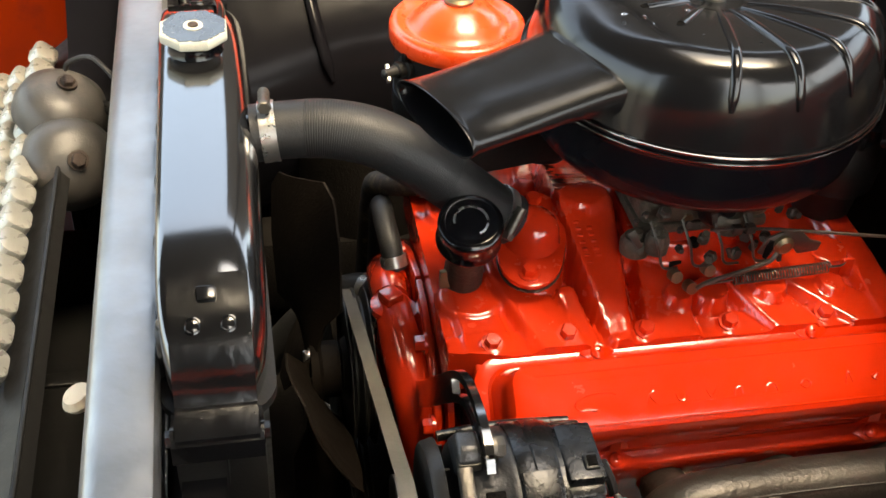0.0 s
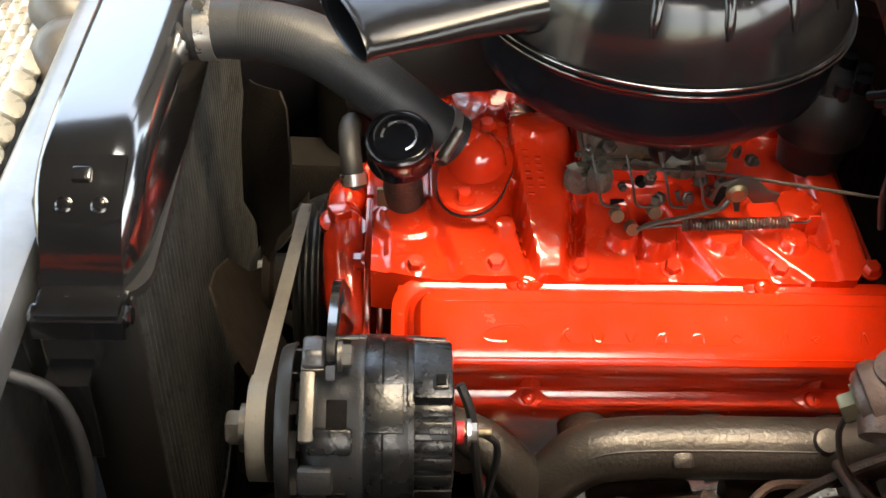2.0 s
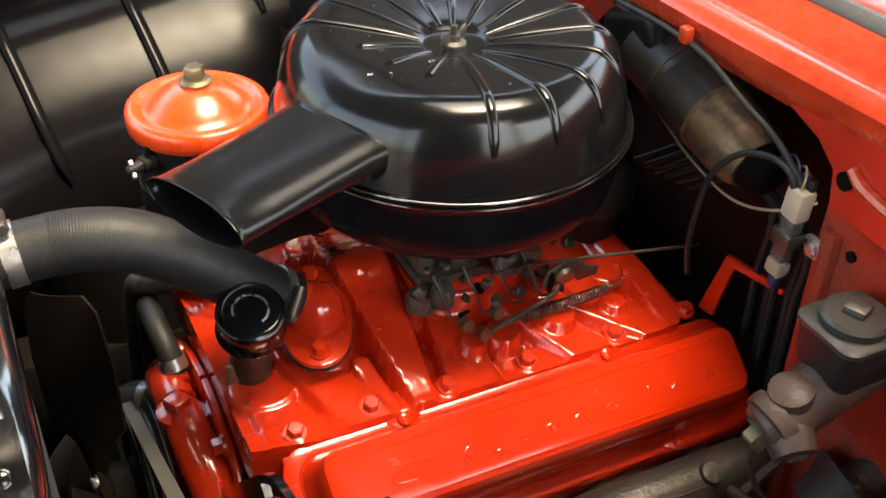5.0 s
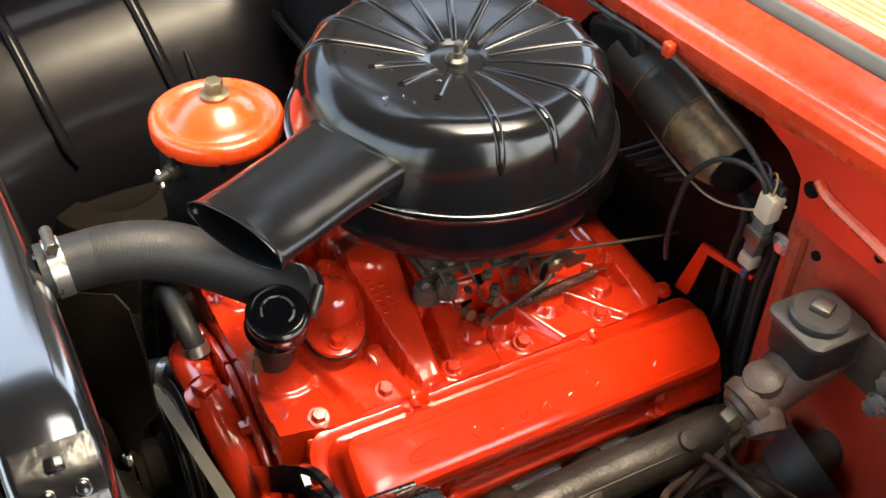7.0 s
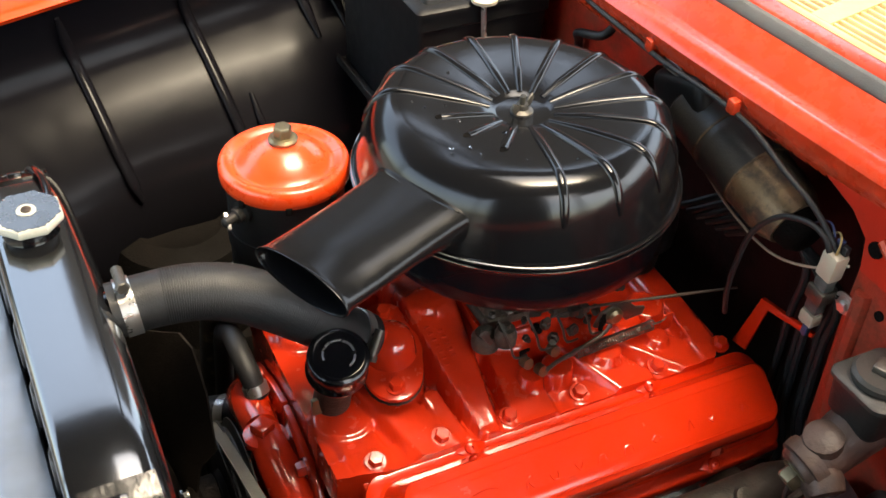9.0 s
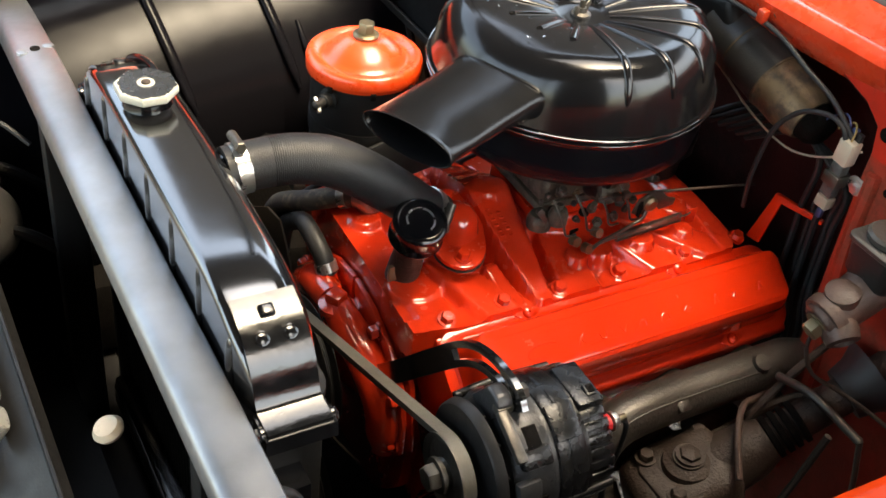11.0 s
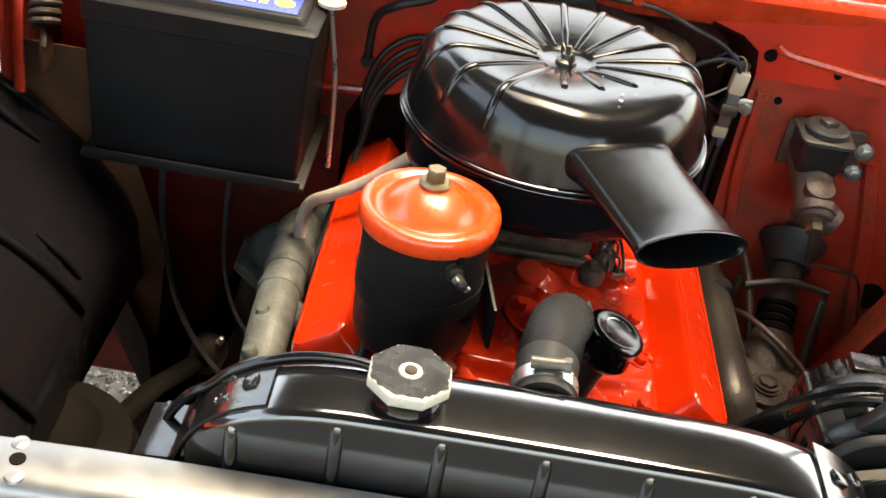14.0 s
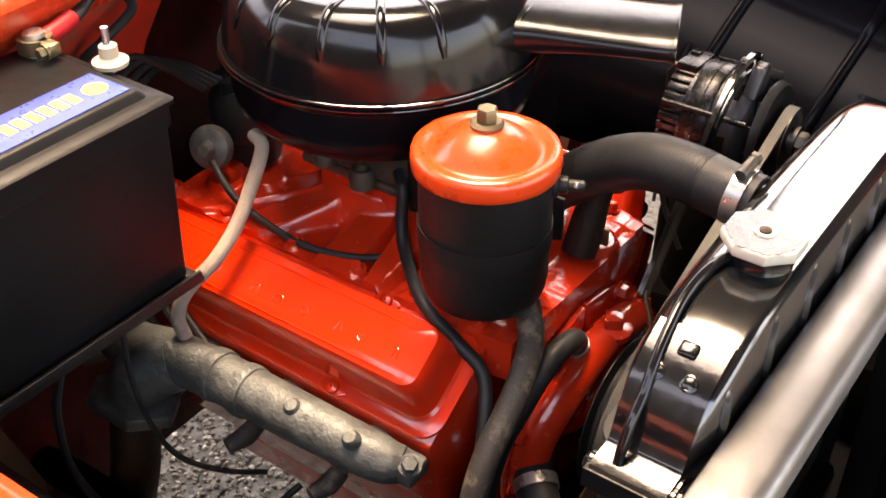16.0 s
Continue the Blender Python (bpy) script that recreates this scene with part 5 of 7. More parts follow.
        for k in range(32):
            a = 2 * math.pi * k / 32
            u, v = math.cos(a), math.sin(a)
            oval = min(1.0, max(0.0, (d - 0.15) / 0.1))
            u = math.copysign(abs(u) ** (0.75 + 0.25 * oval), u)
            v = math.copysign(abs(v) ** (0.62 + 0.33 * oval), v)
            ring.append(snork * d + side * (w * u) + Vector((0, 0, zc + h * v)))
        rings.append(ring)
    inner = []
    for ring, (d, f) in zip((rings[8], rings[7], rings[5], rings[4], rings[3]), ((0, 0.97), (0, 0.94), (0, 0.94), (0, 0.94), (0, 0.93))):
        c = sum(ring, Vector()) / len(ring)
        inner.append([c + (p - c) * f for p in ring])
    bm = nb()
    loft(bm, rings + inner, caps=False)
    part("snorkel", bm, BLACK_SATIN, ob, smooth=50)
    for z, r in ((0.9572, 0.1618), (0.9518, 0.1622)):
        part("rim_bead", lathe(nb(), [(r + 0.0011 * math.cos(a), z + 0.0011 * math.sin(a)) for a in [k * math.pi / 4 for k in range(9)]], ID, 120), BLACK_GLOSS, ob)
    joint = []
    for k in range(25):
        b = -0.365 + 0.73 * k / 24
        w = abs(b) / 0.365
        joint.append(Vector((0.1515 * math.cos(ang0 + b), 0.1515 * math.sin(ang0 + b), 1.002 - 0.012 * w ** 6)))
    part("weld_bead", tube(nb(), joint, 0.0012, 6, 1), BLACK, ob)
    # rain drops left on the lid
    rng = random.Random(23)
    drops = nb()
    for _ in range(26):
        r, a, q = rng.uniform(0.04, 0.112), rng.uniform(0, 6.28), rng.choice((0.0007, 0.001, 0.0014, 0.002))
        m = T(r * math.cos(a), r * math.sin(a), lid_z(r)) @ Matrix.Rotation(rng.uniform(0, 3), 4, "Z") @ Matrix.Diagonal((rng.uniform(0.8, 1.5), 1, 1, 1))
        lathe(drops, [(q, -0.0002), (q * 0.93, q * 0.22), (q * 0.7, q * 0.42), (q * 0.35, q * 0.52), (0, q * 0.55)], m, 10)
    part("rain_water", drops, WATER, lid, "small rain drops", kind="stuff")
    # wing nut on its stud
    nut = part("wing_nut", lathe(nb(), [(0, 0), (0.011, 0), (0.011, 0.002), (0.0062, 0.004), (0.0055, 0.009), (0, 0.009)], T(0, 0, 1.0165), 18), AGED, ob, "dull steel wing nut")
    for a in (0.4, 0.4 + math.pi):
        m = T(0, 0, 1.019) @ Matrix.Rotation(a, 4, "Z")
        part("wing", plate(nb(), [(0.003, -0.002), (0.012, -0.001), (0.0165, 0.007), (0.0145, 0.0125), (0.009, 0.009), (0.004, 0.004)], 0.0024, m @ Matrix.Rotation(math.pi / 2, 4, "X") @ T(0, 0, -0.0012), 0.0006), AGED, nut)
    part("stud", lathe(nb(), [(0, 0), (0.003, 0), (0.003, 0.013), (0, 0.0135)], T(0, 0, 1.021), 10), AGED, nut)
    return ob


air_cleaner()


def carburettor():
    ob = thing("carburetor", "aged zinc and brass two-barrel carburetor with linkage", "carburetor", (0, 0, 0.806))
    part("base", box(nb(), (0.13, 0.12, 0.012), T(0.008, -0.004, 0.812), 0.004), CARB, ob)
    part("bowl", box(nb(), (0.13, 0.125, 0.042), T(0.008, -0.004, 0.839), 0.01, 3), CARB, ob)
    part("air_horn", lathe(nb(), [(0, 0), (0.046, 0), (0.046, 0.006), (0.04, 0.01), (0.038, 0.018), (0, 0.018)], T(0.005, 0, 0.856), 32), CARB, ob)
    for x, y, z, r, h in ((-0.06, -0.072, 0.796, 0.014, 0.018), (-0.045, -0.085, 0.806, 0.011, 0.02), (0.028, -0.07, 0.815, 0.016, 0.018), (-0.02, 0.065, 0.815, 0.014, 0.02), (0.035, 0.06, 0.82, 0.012, 0.016)):
        part("boss", lathe(nb(), [(0, 0), (r, 0), (r * 1.05, h * 0.6), (r * 0.8, h), (r * 0.4, h), (r * 0.35, h * 1.3), (0, h * 1.3)], T(x, y, z), 18), CARB, ob)
    part("choke_housing", lathe(nb(), [(0, 0), (0.024, 0), (0.025, 0.006), (0.022, 0.014), (0.009, 0.016), (0.007, 0.022), (0, 0.022)], along((0.02, -0.058, 0.838), (0.2, -1, 0.1)), 26), PLASTIC, ob)
    for p, d in (((-0.035, -0.062, 0.832), (0, -1, 0.1)), ((-0.01, -0.062, 0.826), (0, -1, 0)), ((-0.04, -0.055, 0.858), (0, 0, 1)), ((0.03, -0.045, 0.858), (0, 0, 1)), ((-0.052, 0.03, 0.83), (-1, 0, 0)), ((-0.05, -0.02, 0.84), (-1, 0, 0))):
        part("screw", bolt(nb(), p, d, 0.0055, 0.006), BRASS, ob)
    rng = random.Random(5)
    for k in range(26):
        x, z = -0.07 + 0.0062 * k, rng.uniform(0.79, 0.845)
        y = -0.072 - rng.uniform(0, 0.022) * (1 if z < 0.82 else 0.4)
        r, h = rng.uniform(0.003, 0.007), rng.uniform(0.005, 0.014)
        mat = rng.choice((CARB, GRIME, GRIME, GRIME_SHADE, GRIME, AGED))
        d = rng.choice(((0, -1, 0.2), (0, -0.4, 1), (0.3, -1, 0.4), (-0.6, -0.8, 0.3)))
        if k % 3 == 0:
            part("lever", plate(nb(), [(-r, -r * 0.6), (r * 2.2, -r * 0.4), (r * 2.4, r * 0.3), (r * 0.4, r * 0.7), (-r * 0.8, r * 0.8)], 0.0022, along((x, y - 0.006, z), (0.1, -1, 0.25), rng.uniform(0, 360)), 0.0005), mat, ob)
        else:
            part("fitting", lathe(nb(), [(0, 0), (r, 0), (r, h * 0.5), (r * 0.7, h * 0.6), (r * 0.65, h), (0, h)], along((x, y, z), d), 6 if k % 2 else 14), mat, ob)
    for k in range(4):
        x = -0.055 + 0.03 * k
        part("link_rod", tube(nb(), [(x, -0.085, 0.84), (x + 0.006, -0.1, 0.82), (x + 0.012, -0.103, 0.8), (x + 0.028, -0.1, 0.795)], 0.0014, 6), AGED, ob)
    # throttle lever, its rod and the return spring
    m = Matrix(((1, 0, 0, 0), (0, 0, -1, -0.098), (0, 1, 0, 0), (0, 0, 0, 1)))
    part("throttle_lever", plate(nb(), [(0.05, 0.805), (0.056, 0.822), (0.072, 0.829), (0.09, 0.826), (0.1, 0.816), (0.112, 0.812), (0.11, 0.803), (0.09, 0.801), (0.082, 0.81), (0.068, 0.806), (0.06, 0.799)], 0.003, m, 0.0008), AGED, ob)
    part("pivot", lathe(nb(), [(0, -0.004), (0.0095, -0.004), (0.0095, 0.005), (0.006, 0.008), (0, 0.008)], along((0.072, -0.1, 0.815), (0, -1, 0)), 18), BRASS, ob)
    part("fast_idle_rod", tube(nb(), [(-0.012, -0.116, 0.782), (0.0, -0.115, 0.788), (0.03, -0.112, 0.794), (0.058, -0.108, 0.8), (0.066, -0.106, 0.808)], 0.0022, 8), AGED, ob)
    for p in ((-0.016, -0.112, 0.781), (0.004, -0.1, 0.79), (-0.03, -0.105, 0.79)):
        part("rod_end", lathe(nb(), [(0, -0.005), (0.006, -0.005), (0.006, 0.005), (0, 0.005)], along(p, (0.1, -1, 0.3)), 14), BRASS, ob)
    coil = [Vector((0.03 + 0.1 * k / 270, -0.104 + 0.0052 * math.cos(k * 0.8) + 0.006 * k / 270, 0.778 + 0.0052 * math.sin(k * 0.8))) for k in range(271)]
    part("return_spring", tube(nb(), coil, 0.0008, 5, 1), AGED, ob, "thin steel coil return spring")
    part("spring_hook", tube(nb(), [(0.13, -0.098, 0.778), (0.145, -0.096, 0.777), (0.15, -0.094, 0.782)], 0.0011, 6), AGED, ob)
    part("spring_hook", tube(nb(), [(0.03, -0.104, 0.778), (0.0, -0.109, 0.779), (-0.012, -0.112, 0.781)], 0.0011, 6), AGED, ob)
    part("spring_tab", box(nb(), (0.012, 0.003, 0.022), T(0.152, -0.094, 0.772), 0.001), RED_CAST, ob)
    return ob


carburettor()
rod = nb()
tube(rod, [(0.0, -0.094, 0.832), (0.05, -0.098, 0.832), (0.1, -0.106, 0.83), (0.16, -0.116, 0.827), (0.21, -0.124, 0.824)], 0.0016, 8)
for x in (0.025, 0.038):
    box(rod, (0.009, 0.008, 0.008), T(x, -0.096, 0.832), 0.001)
solo("throttle_rod", rod, GRIME, "thin steel throttle rod from carburetor to firewall", "linkage")


# ---- oil filter and filler ----
def oil_filter():
    c = (-0.201, 0.112)
    ob = thing("oil_filter", "black canister oil filter with a bright orange lid", "oil filter", (c[0], c[1], 0.79))
    part("canister", lathe(nb(), [(0, 0.79), (0.046, 0.79), (0.0535, 0.796), (0.0575, 0.806), (0.059, 0.82), (0.0595, 0.93), (0.061, 0.934), (0, 0.934)], T(*c, 0), 56), BLACK_DULL, ob)
    part("lid", lathe(nb(), [(0.0622, 0.926), (0.065, 0.9275), (0.0656, 0.933), (0.0656, 0.94), (0.064, 0.9445), (0.0608, 0.9465), (0.0565, 0.946), (0.0525, 0.9435), (0.0495, 0.942), (0.0468, 0.9428), (0.0425, 0.948), (0.035, 0.9545), (0.0245, 0.9612), (0.016, 0.9645), (0.0, 0.965)], T(*c, 0), 64), ORANGE, ob, "bright orange stepped steel lid", smooth=60)
    part("lid_bolt", lathe(lathe(nb(), [(0, 0.965), (0.0145, 0.965), (0.015, 0.968), (0.0125, 0.9705), (0, 0.9705)], T(*c, 0), 28), [(0, 0.97), (0.0095, 0.97), (0.0095, 0.98), (0.008, 0.982), (0, 0.982)], T(*c, 0), 6), BRASS, ob, "dull brass hexagon lid bolt")
    part("clamp_band", lathe(nb(), [(0.0596, 0.852), (0.0608, 0.852), (0.0608, 0.872), (0.0596, 0.872), (0.0596, 0.852)], T(*c, 0), 56), BLACK_DULL, ob)
    d = Vector((-0.062, -0.032, 0)).normalized()
    p = Vector((*c, 0.912)) + d * 0.059
    v = part("bleed_valve", lathe(nb(), [(0, 0), (0.0115, 0), (0.0115, 0.004), (0.008, 0.005), (0.008, 0.012), (0.0055, 0.013), (0.005, 0.026), (0.0025, 0.028), (0, 0.028)], along(p, d), 16), BLACK_DULL, ob)
    part("valve_tap", box(nb(), (0.004, 0.018, 0.006), Matrix.Translation(p + d * 0.022) @ Matrix.Rotation(0.6, 4, "X"), 0.001), STEEL, v)
    for k in range(3):
        a = -2.6 + 0.75 * k
        part("lid_notch", box(nb(), (0.004, 0.006, 0.008), Matrix.Translation((c[0] + 0.0647 * math.cos(a), c[1] + 0.0647 * math.sin(a), 0.9255)) @ Matrix.Rotation(a, 4, "Z"), 0.0008), GRIME_SHADE, ob)
    # bracket plate between canister and manifold
    part("mounting_bracket", plate(nb(), [(-0.03, -0.1), (0.03, -0.1), (0.034, -0.02), (0.026, 0.06), (-0.02, 0.06), (-0.03, 0.0)], 0.004, along((c[0] + 0.02, c[1] - 0.061, 0.84), (0.2, -1, 0), 90), 0.001), BLACK_DULL, ob)
    part("foot", tube(nb(), [(c[0] + 0.01, c[1] - 0.02, 0.795), (c[0] + 0.02, c[1] - 0.03, 0.77), (c[0] + 0.03, c[1] - 0.035, 0.745)], 0.016, 14), RED_CAST, ob)
    return ob


oil_filter()


def oil_filler():
    ob = thing("oil_filler", "glossy black breather cap on a dirty steel filler tube", "oil filler", tuple(E(-0.212, -0.06, 0.752)))
    base, top = Vector((-0.216, -0.044, 0.748)), Vector((-0.22, -0.073, 0.829))
    d = (top - base).normalized()
    part("filler_tube", tube(nb(), [base, base + d * 0.03, base + d * 0.055, top], [0.019, 0.0185, 0.0165, 0.016], 20), GRIME, ob)
    cap = part("breather_cap", lathe(nb(), [(0, -0.006), (0.026, -0.006), (0.0285, -0.002), (0.0298, 0.0), (0.0298, 0.002), (0.0284, 0.004), (0.0284, 0.024), (0.0294, 0.0255), (0.029, 0.028), (0.026, 0.0305), (0.0215, 0.031), (0.019, 0.0302), (0.0, 0.03)], along(top - d * 0.004, d), 48), BLACK, ob)
    ring = [along(top - d * 0.004, d) @ Vector((0.0148 * math.cos(t), 0.0148 * math.sin(t), 0.0304)) for t in [radians(-60 + 250 * k / 20) for k in range(21)]]
    part("cap_ring", tube(nb(), ring, 0.0011, 6, 2), STEEL, cap, "bright partial ring on the cap top")
    part("tube_clip", box(nb(), (0.014, 0.005, 0.02), Matrix.Translation(base + Vector((-0.018, -0.014, 0.02))), 0.001), BRASS, ob)
    return ob


oil_filler()


# ---- radiator ----
def radiator():
    ob = thing("radiator", "black painted radiator with a rounded top tank and octagonal cap", "radiator", (-0.44, 0, 0.36))

    top, low, ry = 0.93, 0.845, 0.268

    def crown(y):
        """Height of the tank over its length: arched, and falling in a long curve to both ends."""
        e = max(0.0, (abs(y) - 0.13) / (ry - 0.13))
        return low + 0.012 + (top - low - 0.012) * math.sqrt(max(0.0, 1 - e ** 2.6)) - 0.003 * (y / ry) ** 2

    def back(y):
        """The engine side of the tank bows out a little in the middle."""
        return -0.408 + 0.008 * (1 - (y / ry) ** 2)

    rings = []
    for k in range(41):
        f = -1 + 2 * k / 40
        y = math.copysign(1 - (1 - abs(f)) ** 1.6, f) * ry
        e = max(0.0, (abs(y) - 0.2) / (ry - 0.2))
        x0, x1, z1 = -0.482 + 0.01 * e ** 3, back(y) - 0.012 * e ** 3, crown(y)
        h = z1 - low
        fr, br = min(0.008, h * 0.45), min(0.026, h * 0.45)
        pts = [(x0, low), (x0, z1 - fr)]
        pts += [(x0 + fr - fr * math.cos(t), z1 - 0.0003 - fr + fr * math.sin(t)) for t in [radians(q) for q in (20, 45, 70, 90)]]
        pts += [(x0 * 0.5 + x1 * 0.5, z1)]
        pts += [(x1 - br + br * math.sin(t), z1 - 0.0003 - br + br * math.cos(t)) for t in [radians(q) for q in (0, 20, 45, 70)]]
        pts += [(x1, z1 - br), (x1, low)]
        rings.append([Vector((a, y, b)) for a, b in pts])
    part("top_tank", loft(nb(), rings), BLACK_GLOSS, ob, smooth=55)
    part("tank_flange", loft(nb(), [[Vector((x, y, z)) for x, y in rounded(-0.486, -0.401, -0.274, 0.274, 0.03, 6)] for z in (0.838, 0.846)]), BLACK_DULL, ob)
    for k in range(7):
        y = -0.228 + 0.076 * k
        z = crown(y)
        part("tank_bead", tube(nb(), [(-0.4785, y, 0.846), (-0.4785, y, z - 0.03), (-0.4778, y, z - 0.014), (-0.474, y, z - 0.0065)], [0.0065, 0.0065, 0.006, 0.004], 14), BLACK_GLOSS, ob)
    for s in (1, -1):
        # end bracket bent over the shoulder of the tank
        rr = []
        for y, z in [(q, crown(q) + 0.0012) for q in (0.206, 0.216, 0.226, 0.236, 0.246, 0.254, 0.261, 0.266)] + [(0.2715, 0.856), (0.276, 0.8525), (0.3, 0.851), (0.303, 0.842), (0.301, 0.834)]:
            rr.append([Vector((x, s * y, z + o)) for x, o in ((-0.474, 0.0015), (-0.416, 0.0015), (-0.416, -0.0025), (-0.474, -0.0025))])
        br = part("end_bracket", loft(nb(), rr), BLACK_WORN, ob)
        for x, y, z in ((-0.457, 0.241, crown(0.241) + 0.002), (-0.432, 0.241, crown(0.241) + 0.002)):
            part("rivet", lathe(nb(), [(0.0068, 0), (0.0066, 0.0014), (0.0055, 0.0018), (0.0045, 0.0008), (0.003, 0.0012), (0, 0.0016)], along((x, s * y, z), (0, s * 0.6, 0.8)), 18), BLACK_WORN, br)
        part("clip", box(nb(), (0.014, 0.012, 0.006), T(-0.446, s * 0.222, crown(0.222) + 0.003) @ Matrix.Rotation(-s * 0.4, 4, "X"), 0.002), BLACK_WORN, br)
        part("bracket_bolt", bolt(nb(), (-0.476, s * 0.289, 0.843), (-1, 0, 0), 0.007, 0.006), BLACK_WORN, ob)
        part("bracket_bolt", bolt(nb(), (-0.414, s * 0.289, 0.843), (1, 0, 0), 0.007, 0.006), BLACK_WORN, ob)
        part("ledge", loft(nb(), [[Vector((x, s * y, z)) for y, z in ((0.272, 0.851), (0.303, 0.849), (0.305, 0.834), (0.301, 0.83), (0.299, 0.842), (0.272, 0.844))] for x in (-0.477, -0.413)]), BLACK_WORN, ob)
        part("step_clip", loft(nb(), [[Vector((x, s * y, z)) for y, z in ((0.286, 0.83), (0.289, 0.83), (0.291, 0.8), (0.318, 0.799), (0.319, 0.72), (0.315, 0.72), (0.314, 0.795), (0.287, 0.796))] for x in (-0.474, -0.442)]), BLACK_WORN, ob)
        part("side_strap", span(nb(), (-0.47, min(s * 0.262, s * 0.272), 0.4), (-0.412, max(s * 0.262, s * 0.272), 0.842), 0.002), BLACK_DULL, ob)
        part("lower_clip", loft(nb(), [[Vector((x, s * y, z)) for x, z in ((-0.476, 0.83), (-0.44, 0.83), (-0.44, 0.79), (-0.476, 0.79))] for y in (0.272, 0.292)]), BLACK_DULL, ob)
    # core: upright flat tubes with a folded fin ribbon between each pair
    # Near-black sheet within the core stands for the dark of its depth.
    part("core", span(nb(), (-0.448, -0.262, 0.4), (-0.436, 0.262, 0.84)), GRIME_SHADE, ob)
    pitch, count = 0.0119, 44
    bm = nb()
    for k in range(count + 1):
        y = -0.2618 + pitch * k
        bmesh.ops.create_cube(bm, size=1.0, matrix=T(-0.432, y, 0.62) @ Matrix.Diagonal((0.048, 0.002, 0.436, 1)))
    part("tube_pack", bm, TUBES, ob, "upright dusty radiator tubes", smooth=0, kind="stuff")
    verts, faces = [], []
    rng = random.Random(8)
    for k in range(count):
        y = -0.2618 + pitch * (k + 0.5)
        n = 130
        lean = rng.uniform(-0.001, 0.001)
        base = len(verts)
        for i in range(n + 1):
            z = 0.404 + 0.434 * i / n + 0.0006 * math.sin(k * 2.1)
            q = y + (0.0048 if i % 2 else -0.0048)
            bent = lean * 0.5 + 0.0006 * math.sin(z * 52 + k * 0.9) + 0.0004 * math.sin(z * 131 - k * 1.7)
            verts += [(-0.452 + bent, q, z), (-0.4125 + bent, q, z)]
        faces += [(base + 2 * i, base + 2 * i + 1, base + 2 * i + 3, base + 2 * i + 2) for i in range(n)]
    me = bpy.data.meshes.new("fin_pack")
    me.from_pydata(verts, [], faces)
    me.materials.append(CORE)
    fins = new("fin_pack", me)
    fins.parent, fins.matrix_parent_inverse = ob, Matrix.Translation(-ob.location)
    tagged(fins, "fine folded cooling fins coloured as dark as the gaps", kind="stuff")
    part("lower_tank", span(nb(), (-0.482, -0.27, 0.355), (-0.408, 0.27, 0.405), 0.012), BLACK, ob)
    # filler neck and cap
    part("filler_neck", lathe(nb(), [(0, 0), (0.028, 0), (0.0245, 0.004), (0.0235, 0.012), (0.0262, 0.015), (0, 0.015)], T(-0.448, 0.107, 0.926), 32), BLACK, ob)
    m = T(-0.448, 0.107, 0.94) @ Matrix.Rotation(radians(22.5), 4, "Z")
    cap = part("radiator_cap", lathe(nb(), [(0, 0.002), (0.0295, 0.002), (0.0318, 0.0035), (0.0325, 0.0055), (0.0325, 0.0105), (0.0316, 0.0122), (0.03, 0.0127), (0.0, 0.0128)], m, 8), CAP, ob, "chipped cream octagonal radiator cap")
    rng = random.Random(17)
    rim = []
    for k in range(64):
        t = 2 * math.pi * k / 64
        edge = 0.0314 * math.cos(math.pi / 8) / math.cos((t % (math.pi / 4)) - math.pi / 8)
        edge -= rng.choice((0.0, 0.0002, 0.0004, 0.0008, 0.0016)) + (0.0016 if 20 < k < 34 else 0.0)
        rim.append((edge * math.cos(t), edge * math.sin(t)))
    part("cap_face", plate(nb(), rim, 0.0006, m @ T(0, 0, 0.0127)), CAP_FACE, cap, "black chipped paint on the cap top")
    part("cap_button", lathe(nb(), [(0.009, 0.0132), (0.0086, 0.0144), (0.0062, 0.0146), (0.0055, 0.0138), (0, 0.0138)], T(-0.448, 0.107, 0.94), 24), CAP, cap)
    part("cap_rivet", lathe(nb(), [(0.0048, 0.0138), (0.0046, 0.0155), (0.003, 0.0164), (0, 0.0167)], T(-0.448, 0.107, 0.94), 18), GRIME, cap, "rusty brown rivet head")
    part("overflow_tube", tube(nb(), [(-0.43, 0.122, 0.933)] + [(x, q, crown(q) + 0.005) for x, q in ((-0.424, 0.15), (-0.423, 0.185), (-0.426, 0.215), (-0.429, 0.24), (-0.431, 0.256))] + [(-0.432, 0.276, 0.875), (-0.432, 0.292, 0.83), (-0.432, 0.294, 0.7), (-0.432, 0.294, 0.6)], 0.0042, 10), BLACK, ob)
    part("hose_outlet", tube(nb(), [(-0.412, 0.0, 0.9), (-0.395, 0.0, 0.903), (-0.375, 0.0, 0.905)], 0.0205, 20), BLACK, ob)
    return ob


radiator()


